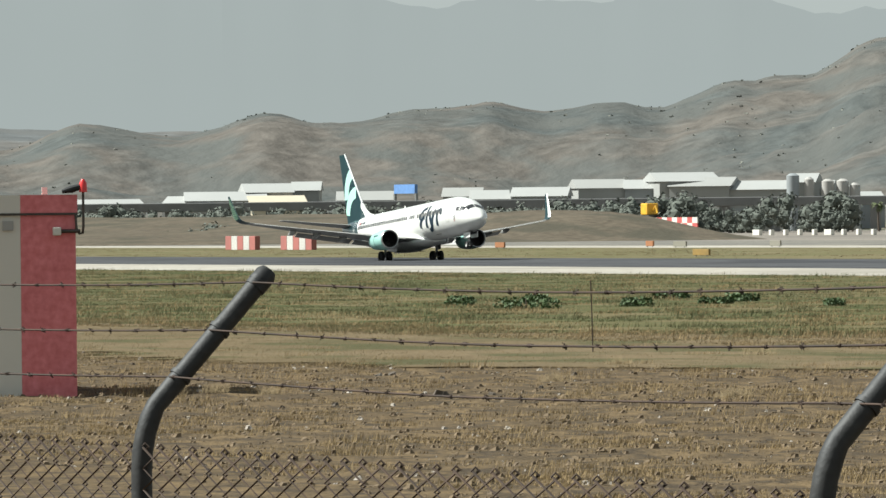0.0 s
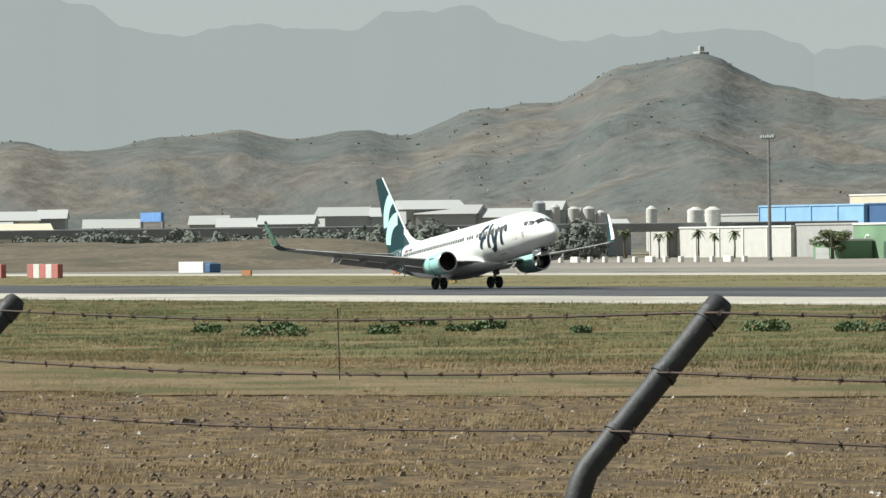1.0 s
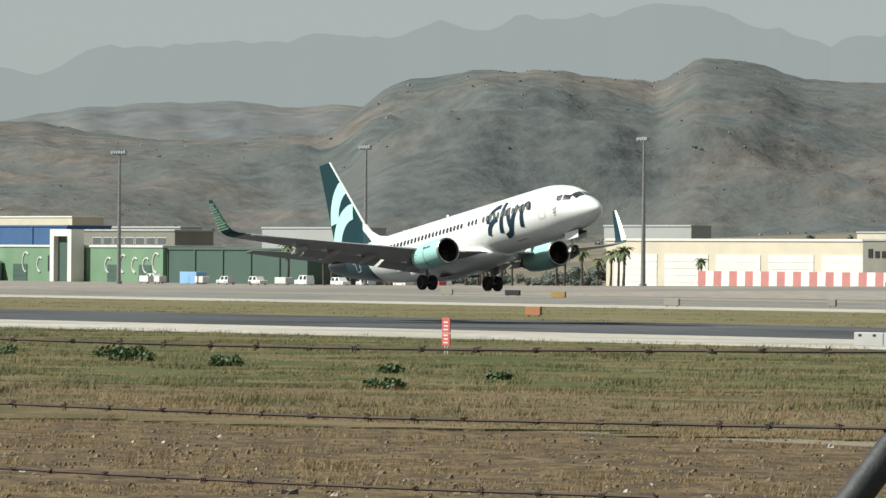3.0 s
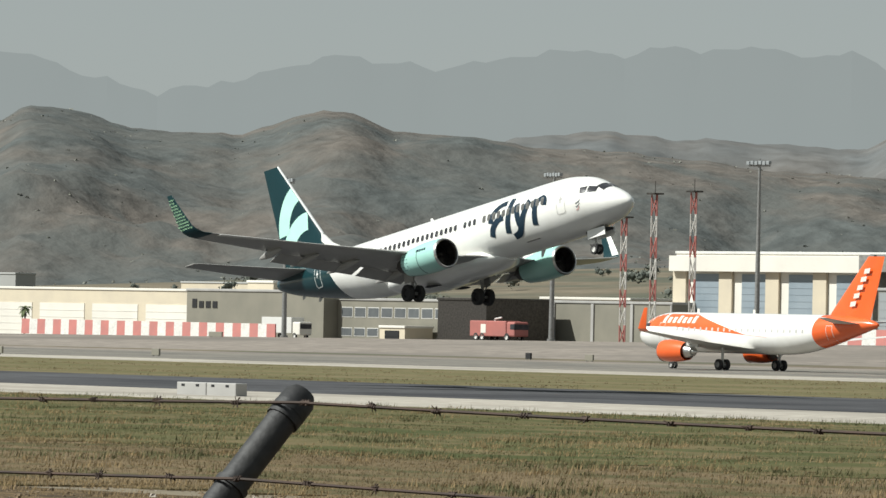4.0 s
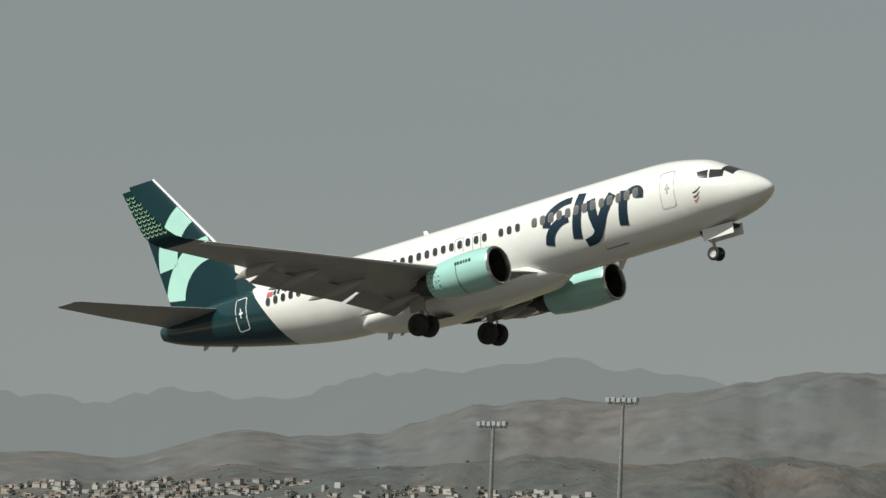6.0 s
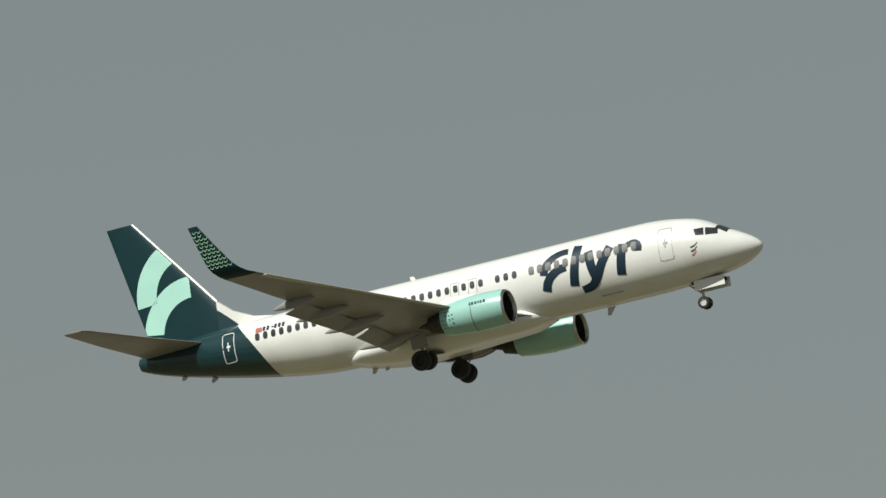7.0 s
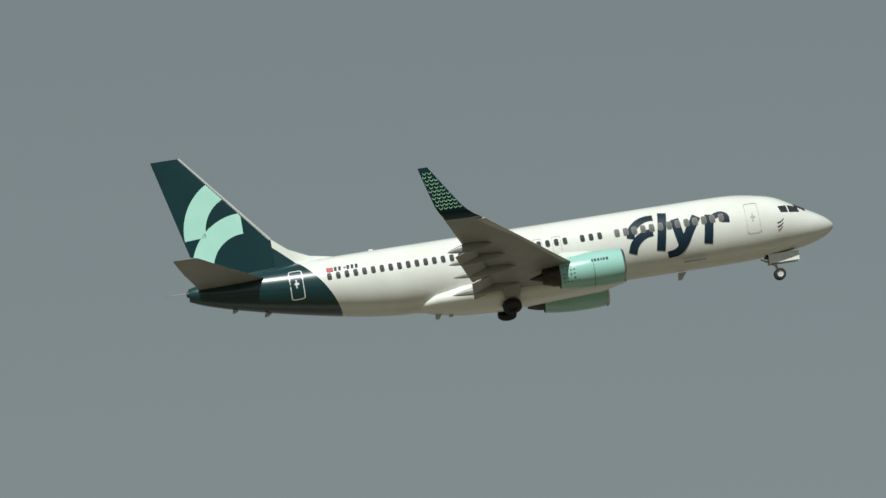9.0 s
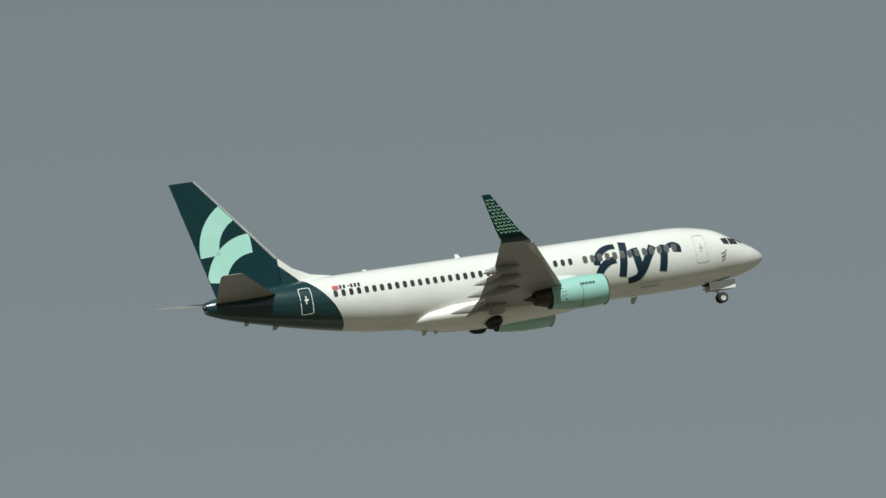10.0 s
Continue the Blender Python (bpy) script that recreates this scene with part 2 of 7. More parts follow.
M_ROOF = mat("terracotta roof", (0.29, 0.215, 0.175), 0.8, 0, (0.25, 0.195, 0.165), 0.1)
M_CLOD = mat("clod soil", (0.124, 0.090, 0.057), 0.95, 0, (0.180, 0.128, 0.074), 0.6, 0.8)
M_DCLOD = mat("dark earth", (0.085, 0.069, 0.053), 0.95, 0, (0.11, 0.088, 0.068), 1)
M_STONE = mat("pale stone", (0.42, 0.37, 0.31), 0.9, 0, (0.32, 0.28, 0.24), 1)
M_STRAW = mat("straw blades", (0.225, 0.165, 0.085), 0.95, 0, (0.165, 0.125, 0.066), 0.4, 0.8)
M_STRAWB = mat("bright straw", (0.33, 0.235, 0.115), 0.95, 0, (0.25, 0.18, 0.09), 0.4, 0.8)
M_GRASS = mat("green blades", (0.098, 0.108, 0.042), 0.9, 0, (0.140, 0.128, 0.058), 0.2, 0.8)
M_BUSH = mat("weed leaves", (0.048, 0.084, 0.024), 0.7, 0, (0.068, 0.104, 0.032), 1.5, 0.8)
M_SCALE = mat("pale green marks", (0.34, 0.55, 0.34), 0.4)


# ---------------------------------------------------------------- mesh tools
def finish(bm, smooth=False):
    me = bpy.data.meshes.new("mesh")
    bm.normal_update()
    bm.to_mesh(me)
    bm.free()
    if smooth:
        for p in me.polygons:
            p.use_smooth = True
        me.set_sharp_from_angle(angle=radians(35))
    return me


def part(name, bm, material, parent=None, label="", smooth=False, at=None):
    """Links a bmesh as one mesh object, under a thing or under a part."""
    ob = new(name, finish(bm, smooth))
    for m in (material if isinstance(material, (list, tuple)) else [material]):
        ob.data.materials.append(m)
    if parent:
        ob.parent = parent
    if at:
        ob.matrix_basis = at
    return tagged(ob, label)


def piece(name, me, parent, at):
    """Another object on shared mesh data."""
    ob = new(name, me)
    ob.parent, ob.matrix_basis = parent, at
    return ob


def thing(name, at, label, category, group="", kind=""):
    ob = new(name)
    ob.empty_display_size = 0.5
    ob.matrix_basis = at
    return tagged(ob, label, category, group, kind)


def box(bm, x0, x1, y0, y1, z0, z1, bevel=0.0, mi=0):
    g = bmesh.ops.create_cube(bm, size=1, matrix=Matrix.LocRotScale(((x0 + x1) / 2, (y0 + y1) / 2, (z0 + z1) / 2), None, (x1 - x0, y1 - y0, z1 - z0)))
    if mi:
        for f in {f for v in g["verts"] for f in v.link_faces}:
            f.material_index = mi
    if bevel:
        es = list({e for v in g["verts"] for e in v.link_edges})
        bmesh.ops.bevel(bm, geom=es, offset=bevel, segments=2, affect="EDGES", profile=0.5)
    return bm


def abox(*a, **k):
    return box(bmesh.new(), *a, **k)


def tube(bm, pts, radii, n=10, cap=True, mi=0):
    """A round bar along points."""
    pts = [Vector(p) for p in pts]
    if not isinstance(radii, (list, tuple)):
        radii = [radii] * len(pts)
    rings, prev = [], None
    for i, p in enumerate(pts):
        d = (pts[min(i + 1, len(pts) - 1)] - pts[max(i - 1, 0)]).normalized()
        a = prev - d * prev.dot(d) if prev else d.orthogonal()
        a.normalize()
        prev = a
        b = d.cross(a)
        rings.append([bm.verts.new(p + radii[i] * (a * math.cos(2 * math.pi * k / n) + b * math.sin(2 * math.pi * k / n))) for k in range(n)])
    for r, s in zip(rings, rings[1:]):
        for k in range(n):
            f = bm.faces.new((r[k], r[(k + 1) % n], s[(k + 1) % n], s[k]))
            f.material_index = mi
    if cap:
        for r in (rings[0][::-1], rings[-1]):
            bm.faces.new(r).material_index = mi
    return bm


def loft(bm, rings, cap=True):
    """Skin over rings of equal length, closed round."""
    vs = [[bm.verts.new(p) for p in r] for r in rings]
    n = len(vs[0])
    for r, s in zip(vs, vs[1:]):
        for k in range(n):
            bm.faces.new((r[k], r[(k + 1) % n], s[(k + 1) % n], s[k]))
    if cap:
        bm.faces.new(vs[0][::-1])
        bm.faces.new(vs[-1])
    return bm


def fix(bm):
    bmesh.ops.recalc_face_normals(bm, faces=bm.faces)
    return bm


# ---------------------------------------------------------------- ground
def strip(name, y0, y1, z, material, label, category, x0=-2600, x1=1500, kind="structure"):
    bm = bmesh.new()
    nx = 40
    row = [[bm.verts.new((x0 + (x1 - x0) * i / nx, y, z)) for i in range(nx + 1)] for y in (y0, y1)]
    low = [[bm.verts.new((x0 + (x1 - x0) * i / nx, y, -0.3)) for i in range(nx + 1)] for y in (y0, y1)]
    for i in range(nx):
        bm.faces.new((row[0][i], row[0][i + 1], row[1][i + 1], row[1][i]))
        bm.faces.new((low[0][i], low[0][i + 1], row[0][i + 1], row[0][i]))
        bm.faces.new((row[1][i], row[1][i + 1], low[1][i + 1], low[1][i]))
    ob = part(name, bm, material)
    return tagged(ob, label, category, "", kind)


def rise(x, y):
    """How far the apron and the plain behind it lie above the runway."""
    ap = 2.9 * max(0.0, min(1.0, (x + 1100) / 480)) * max(0.0, min(1.0, (y - 530) / 70))
    d = math.hypot(x, y)
    if y > 780 and d > 900:
        k = max(0.0, min(1.0, (math.degrees(math.atan2(x, y)) + 60) / 10))
        ap += (d - 900) * (0.004 + 0.017 * k) * min(1.0, (y - 780) / 200)
    return ap


def ramp(x, x0, y0, x1, y1):
    u = max(0.0, min(1.0, (x - x0) / (x1 - x0)))
    return y0 + (y1 - y0) * u + 5.0 * noise.noise((x / 9, 0, 6)) + 2.4 * noise.noise((x / 2.5, 0, 8)) + 1.2 * noise.noise((x / 0.8, 0, 3))


def soil_end(x):
    """Where the bare soil gives way to dry grass."""
    return ramp(x, -198, 82, -160, 106)


def dry_end(x):
    """Where the dry grass gives way to the green verge."""
    return ramp(x, -250, 108, -206, 141)


def ground_height(x, y):
    """The sheet: a low bank under the fence, cloddy soil, rising plain beyond the apron."""
    bank = 1.75 * max(0.0, min(1.0, (26 - y) / 14)) if y < 26 else 0
    clod = 0.0
    if 40 < y < 102 and y < soil_end(x) - 0.8:
        clod = 0.10 * noise.noise((x * 0.9, y * 0.9, 0)) + 0.06 * noise.noise((x * 2.3, y * 2.3, 3))
    return bank + clod - 0.02 + (rise(x, y) if y > 500 else 0)


def build_ground():
    bm = bmesh.new()
    ys = [-4800, -600, -60, -10, 2, 8, 14, 20, 26, 40]
    ys += [40 + 0.8 * k for k in range(1, 78)] + [104, 110, 130, 400, 520, 540, 560, 580, 600, 700, 780, 800, 830, 860, 900, 1000, 1150, 1300, 1500, 1800, 2200, 3000, 4900]
    xs = [-4900, -3600, -3000, -2600, -2200, -1800, -1500, -1300, -1200, -1100, -1000, -900, -800, -700, -620, -500, -420] + [-330 + 1.6 * k for k in range(176)] + [0, 80, 300, 900, 2000, 4900]
    grid = [[bm.verts.new((x, y, ground_height(x, y))) for x in xs] for y in ys]
    for r, s in zip(grid, grid[1:]):
        for i in range(len(xs) - 1):
            bm.faces.new((r[i], r[i + 1], s[i + 1], s[i]))
    for f in bm.faces:
        c = f.calc_center_median()
        f.material_index = 0 if c.y < 104 else 1
    tagged(part("ground", bm, [M_SOIL, M_FIELD], None, "bare stony brown soil and distant fields", True), "", "ground", "", "structure")
    cuts = [-2600, -1200, -600] + [-420 + 0.5 * k for k in range(750)] + [0, 300, 1500]
    for name, front, back, z, m, label in (("dry_grass", soil_end, lambda x: dry_end(x) + 3, 0.03, M_DRY, "strip of straw-coloured dry grass beside bare soil"),
                                           ("green_verge", dry_end, lambda x: 223, 0.05, M_GREEN, "green and yellow grass verge along the runway")):
        bm = bmesh.new()
        rows = [[bm.verts.new((x, f(x), h)) for x in cuts] for f, h in ((front, -0.3), (front, z), (back, z), (back, -0.3))]
        for r, s in zip(rows, rows[1:]):
            for i in range(len(cuts) - 1):
                bm.faces.new((r[i], r[i + 1], s[i + 1], s[i]))
        tagged(part(name, bm, m, None, label), "", "grass", "", "structure")
    strip("runway_shoulder", 222, 250, 0.08, M_CONC, "pale concrete shoulder along the runway edge", "pavement")
    strip("runway", 249.5, 299, 0.10, M_ASPH, "dark grey asphalt runway, worn and flat", "runway")
    strip("far_verge", 298.5, 400, 0.06, M_VERGE, "yellowish mown grass beyond the runway", "grass")
    strip("taxiway_edge", 398, 425, 0.08, M_CONC, "pale concrete edge of the taxiway", "pavement")
    strip("taxiway", 424, 500, 0.10, M_TAXI, "grey worn asphalt taxiway", "road")
    bm = bmesh.new()
    xs = [-1600, -1300, -1100, -1000, -900, -800, -700, -620, -400, 0, 900]
    ys = [499, 530, 545, 560, 580, 600, 650, 700, 775]
    g = [[bm.verts.new((x, y, rise(x, y) + 0.08)) for x in xs] for y in ys]
    for r, q in zip(g, g[1:]):
        for i in range(len(xs) - 1):
            bm.faces.new((r[i], r[i + 1], q[i + 1], q[i]))
    tagged(part("apron", bm, M_APRON, None, "wide pale brown concrete apron rising gently", True), "", "pavement", "", "structure")


build_ground()


# ---------------------------------------------------------------- hills
def along(keys, a):
    for (a0, h0), (a1, h1) in zip(keys, keys[1:]):
        if a <= a1:
            u = max(0.0, (a - a0) / (a1 - a0))
            return h0 + (h1 - h0) * u * u * (3 - 2 * u)
    return keys[-1][1]


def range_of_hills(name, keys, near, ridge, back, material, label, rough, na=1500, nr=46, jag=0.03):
    """A belt of hills round the eye: heights of its peaks and saddles (degrees), fitted to the camera's view, risen
    from the plain to the ridge.
    """
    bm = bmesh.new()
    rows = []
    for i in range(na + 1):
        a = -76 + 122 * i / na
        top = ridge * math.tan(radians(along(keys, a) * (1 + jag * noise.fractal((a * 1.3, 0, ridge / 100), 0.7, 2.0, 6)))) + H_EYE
        col = []
        for k in range(nr + 1):
            u = k / nr
            d = near + (back - near) * u
            x, y = d * math.sin(radians(a)), d * math.cos(radians(a))
            v = (d - near) / (ridge - near)
            base = top * (v * v * (3 - 2 * v) if v < 1 else max(0.0, 1 - 0.7 * ((d - ridge) / (back - ridge)) ** 2))
            n = noise.fractal((x / 330, y / 330, 7), 0.85, 2.1, 7)
            gully = 0.62 - 2 * abs(noise.noise((x / 150, y / 150, 2))) - 0.8 * abs(noise.noise((x / 60, y / 60, 4)))
            edge = 0.9 - 0.72 * max(0, min(1, (v - 0.55) / 0.35))
            z = base + top * rough * min(1, 2 * v) * (n * edge - 0.42 * max(0, gully) * edge) - 2.0 * (1 - min(1, v * 6))
            z += 0.017 * rough * top * noise.noise((x / 25, y / 25, 0)) * min(1, 2 * v)
            col.append(bm.verts.new((x, y, max(z, rise(x, y) - 1.5))))
        rows.append(col)
    for r, s in zip(rows, rows[1:]):
        for k in range(nr):
            bm.faces.new((r[k], s[k], s[k + 1], r[k + 1]))
    tagged(part(name, fix(bm), material, None, label, True), "", "hill", "", "structure")


# skylines as azimuth and elevation seen from the camera, degrees
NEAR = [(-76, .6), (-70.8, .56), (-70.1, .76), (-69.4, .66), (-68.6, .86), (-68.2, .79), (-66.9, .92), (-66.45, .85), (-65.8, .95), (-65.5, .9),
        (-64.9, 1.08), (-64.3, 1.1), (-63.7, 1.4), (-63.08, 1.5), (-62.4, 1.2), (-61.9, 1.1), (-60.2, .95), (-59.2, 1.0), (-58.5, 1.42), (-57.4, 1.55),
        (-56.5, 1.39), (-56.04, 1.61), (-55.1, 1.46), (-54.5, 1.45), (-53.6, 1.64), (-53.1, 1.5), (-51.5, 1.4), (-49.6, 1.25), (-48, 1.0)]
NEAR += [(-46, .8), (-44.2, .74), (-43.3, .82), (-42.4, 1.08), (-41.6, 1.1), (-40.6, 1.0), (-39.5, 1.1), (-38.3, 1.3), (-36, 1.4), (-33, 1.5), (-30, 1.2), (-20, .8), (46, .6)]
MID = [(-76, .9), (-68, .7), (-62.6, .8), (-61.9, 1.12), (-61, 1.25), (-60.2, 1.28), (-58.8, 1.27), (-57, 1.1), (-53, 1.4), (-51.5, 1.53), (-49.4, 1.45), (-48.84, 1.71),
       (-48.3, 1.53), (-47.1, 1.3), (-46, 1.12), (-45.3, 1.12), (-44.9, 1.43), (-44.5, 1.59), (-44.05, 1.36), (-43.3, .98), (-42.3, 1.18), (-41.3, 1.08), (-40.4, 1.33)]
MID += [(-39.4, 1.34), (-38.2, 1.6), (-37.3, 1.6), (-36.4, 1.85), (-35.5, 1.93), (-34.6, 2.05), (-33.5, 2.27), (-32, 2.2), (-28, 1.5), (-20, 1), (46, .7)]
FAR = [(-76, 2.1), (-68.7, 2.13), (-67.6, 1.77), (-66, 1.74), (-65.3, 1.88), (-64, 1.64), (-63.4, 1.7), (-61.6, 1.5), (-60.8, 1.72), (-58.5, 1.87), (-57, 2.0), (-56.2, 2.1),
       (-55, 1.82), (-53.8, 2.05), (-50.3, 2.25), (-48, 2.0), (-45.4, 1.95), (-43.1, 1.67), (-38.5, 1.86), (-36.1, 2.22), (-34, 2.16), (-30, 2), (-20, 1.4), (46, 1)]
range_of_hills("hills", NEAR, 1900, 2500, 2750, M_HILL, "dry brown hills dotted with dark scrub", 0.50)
range_of_hills("far_hills", MID, 2800, 3250, 3500, M_HILL2, "brown hills behind the plain, tinted for haze", 0.30)
range_of_hills("backdrop", FAR, 3700, 4300, 4700, M_FAR, "pale grey mountain range with haze in its own glow", 0.03, 1200, 16, 0.07)


# ---------------------------------------------------------------- fence
def lift(x):
    """The rise of posts and wires along x, fitted to the camera's view."""
    return 0.022 * max(0.0, min(1.0, (x + 11.5) / 4))


def build_fence():
    fy = 4.79
    label = "dark weathered steel fence post with bent top arm"
    zb, zl = 1.72, 4.085
    posts = []
    for i in range(11):
        x = -12.93 + 3.02 * (i - 6) - (0.058 if i == 8 else 0)
        p = thing("fence_post", pose(x, fy, 0.5 * lift(x)), label, "fence post", "perimeter fence posts")
        bm = bmesh.new()
        arc = [(0, 0, zb), (0, 0, 4.05)]
        arc += [(0, 0.10 * (1 - math.cos(a)), 4.05 + 0.22 * math.sin(a) * 0.8) for a in [radians(d) for d in (12, 24, 36, 46)]]
        y0, z0 = arc[-1][1], arc[-1][2]
        arc += [(0, y0 + 0.235 * u, z0 + 0.255 * u) for u in (0.3, 0.6, 0.97)]
        tube(bm, arc, [0.0205 - 0.0012 * (k > 4) for k in range(len(arc))], 14)
        part("tube", bm, M_POST, p, "", True)
        cap = bmesh.new()
        y1, z1 = arc[-1][1], arc[-1][2]
        tube(cap, [(0, y1 - 0.02, z1 - 0.022), (0, y1 + 0.004, z1 + 0.004), (0, y1 + 0.011, z1 + 0.012)], [0.0218, 0.0218, 0.016], 14)
        part("cap", cap, M_POST, p, "", True)
        for u in (0.22, 0.57, 0.93):
            yy, zz = y0 + 0.235 * u, z0 + 0.255 * u
            c = bmesh.new()
            tube(c, [(0, yy - 0.003, zz - 0.0033), (0, yy + 0.003, zz + 0.0033)], 0.0222, 14)
            part("wire_clip", c, M_POST, p, "", True)
        posts.append((x, y0, z0))
    y0, z0 = posts[0][1], posts[0][2]
    rnd = random.Random(4)
    for j, u in enumerate((0.22, 0.57, 0.93)):
        bm = bmesh.new()
        yy, zz = fy + y0 + 0.235 * u - 0.02, z0 + 0.255 * u
        pts, x = [], -37.0
        while x < -1.0:
            ph = (x + 12.93) / 3.02
            sag = 0.012 * 4 * (ph - math.floor(ph)) * (1 - (ph - math.floor(ph)))
            pts.append((x, yy + 0.004 * math.sin(x * 5 + j), zz - sag + lift(x)))
            x += 0.14
        tube(bm, pts, 0.0021, 5)
        part_ob = part("barbed_wire", bm, M_RUST, None, "", True)
        tagged(part_ob, "rusty barbed wire strand stretched between fence posts", "barbed wire", "barbed wire strands")
        barb = bmesh.new()
        for k in range(3):
            tube(barb, [(-0.006 + 0.006 * k, 0.004, 0), (-0.006 + 0.006 * k, 0, 0.0045), (-0.006 + 0.006 * k, -0.004, 0)], 0.002, 4)
        tube(barb, [(-0.006, 0.004, -0.009), (0.005, -0.003, 0.008)], [0.0007, 0.0014], 4)
        tube(barb, [(0.006, 0.004, -0.007), (-0.005, -0.003, 0.009)], [0.0014, 0.0007], 4)
        tube(barb, [(-0.011, 0, 0.001), (0.011, 0, -0.001)], 0.0034, 5)
        bmesh.ops.scale(barb, vec=(0.75, 0.75, 0.75), verts=barb.verts)
        me = finish(barb)
        me.materials.append(M_RUST)
        for k, p in enumerate(pts[3:-3]):
            if -30 < p[0] < -3:
                piece("barb", me, part_ob, pose(p[0] + rnd.uniform(-0.02, 0.02), p[1], p[2], rnd.uniform(0, 360), 0, rnd.uniform(-15, 15)))
    # chain link: zigzag wires, knuckled at the top edge
    bm = bmesh.new()
    pitch, drop = 0.086, 0.041
    for k in range(int(28.5 / pitch)):
        x0 = -36 + k * pitch
        for flip in (-1, 1):
            pts = [(x0 + flip * (pitch / 2 if r % 2 else -pitch / 2) * 1.05 + 0.003 * noise.noise((x0 * 7, r, flip)), fy + flip * (0.004 if r % 2 else -0.004), zl + 0.012 - drop * r) for r in range(16)]
            tube(bm, pts, 0.0023, 4, False)
        tube(bm, [(x0 + pitch / 2 - 0.006, fy - 0.006, zl + 0.012), (x0 + pitch / 2, fy, zl + 0.020), (x0 + pitch / 2 + 0.006, fy + 0.006, zl + 0.012)], 0.0020, 4, False)
    pane = part("chain_link", bm, M_MESH, None, "", True)
    tagged(pane, "rusty chain-link mesh with knuckled top edge between posts", "fence mesh", "", "stuff")
    bm = abox(-36, -3, fy - 0.01, fy + 0.01, zb, zl - 0.56)
    tagged(part("fence_base", bm, M_STEEL), "low grey fence base under the mesh", "fence", "", "structure")


build_fence()


# ---------------------------------------------------------------- airliners
def wing_ring(s, chord, y, z, thick, ref, up=0.0, vertical=False, n=9):
    """An aerofoil section from s (leading edge, behind the nose), for a wing or, vertical, a fin."""
    pts = []
    for k in range(2 * n):
        a = math.pi * k / n
        c = 0.5 * (1 + math.cos(a))  # 1 at the trailing edge
        t = thick * chord * 2.6 * (0.2969 * math.sqrt(c) - 0.126 * c - 0.3516 * c ** 2 + 0.2843 * c ** 3 - 0.1015 * c ** 4) + 0.006
        o = t if k < n else -t
        x = ref - s - c * chord
        pts.append(Vector((x, o, z)) if vertical else Vector((x, y, z + o * (1.0 if o > 0 else 0.8))))
    return pts


class Body:
    """A fuselage: length, then rows of station, top, bottom and half width."""

    def __init__(self, rows, ref):
        self.rows, self.ref = rows, ref

    def at(self, s):
        r = self.rows
        for k in range(len(r) - 1):
            if s <= r[k + 1][0]:
                u = (s - r[k][0]) / (r[k + 1][0] - r[k][0])
                p = r[max(k - 1, 0)]
                q = r[min(k + 2, len(r) - 1)]
                out = []
                for j in (1, 2, 3):
                    m0 = (r[k + 1][j] - p[j]) / max(1e-6, r[k + 1][0] - p[0]) * (r[k + 1][0] - r[k][0])
                    m1 = (q[j] - r[k][j]) / max(1e-6, q[0] - r[k][0]) * (r[k + 1][0] - r[k][0])
                    if k == 0:
                        out.append(r[0][j] + (r[1][j] - r[0][j]) * math.sqrt(u))
                        continue
                    out.append((2 * u ** 3 - 3 * u * u + 1) * r[k][j] + (u ** 3 - 2 * u * u + u) * m0 + (3 * u * u - 2 * u ** 3) * r[k + 1][j] + (u ** 3 - u * u) * m1)
                return out
        return r[-1][1:]

    def ring(self, s, n=40):
        t, b, w = self.at(s)
        c = (t + b) / 2
        return [Vector((self.ref - s, w * math.sin(2 * math.pi * k / n), c + (t - b) / 2 * math.cos(2 * math.pi * k / n))) for k in range(n)]

    def side(self, s, z, off=0.012):
        t, b, w = self.at(s)
        c, hh = (t + b) / 2, max(0.01, (t - b) / 2)
        q = max(-0.999, min(0.999, (z - c) / hh))
        return w * math.sqrt(1 - q * q) + off

    def skin(self):
        n = len(self.rows)
        end = self.rows[-1][0]
        ss = [0.004, 0.03, 0.08, 0.15, 0.3] + [0.5 + 0.25 * k for k in range(24)] + [6.6 + 0.9 * k for k in range(int((end - 17) / 0.9))]
        ss += [s for s in [ss[-1] + 0.45 * k for k in range(1, 60)] if s < end - 0.03] + [end]
        return fix(loft(bmesh.new(), [self.ring(s) for s in ss]))


def plate(body, grid, sides=(-1, 1), off=0.012):
    """Paint film or pane on the fuselage's flank: a grid of (station, height), raised a little."""
    bm = bmesh.new()
    for sd in sides:
        rows = [[bm.verts.new((body.ref - s, sd * body.side(s, z, off), z)) for s, z in r] for r in grid]
        for r, q in zip(rows, rows[1:]):
            for k in range(len(r) - 1):
                bm.faces.new((r[k], r[k + 1], q[k + 1], q[k]))
    return fix(bm)


def stroke(p, q, w0, w1, n=8, bend=0.0):
    """A bar from p to q as grid rows, bowed by bend."""
    p, q = Vector(p), Vector(q)
    d = (q - p).normalized()
    side = Vector((-d.y, d.x))
    out = []
    for k in range(n + 1):
        u = k / n
        c = p.lerp(q, u) + side * bend * 4 * u * (1 - u)
        t = (d + side * bend * 4 * (1 - 2 * u) / (q - p).length).normalized()
        nn = Vector((-t.y, t.x)) * (w0 + (w1 - w0) * u) / 2
        out.append([tuple(c - nn + 2 * nn * j / 3) for j in range(4)])
    return out


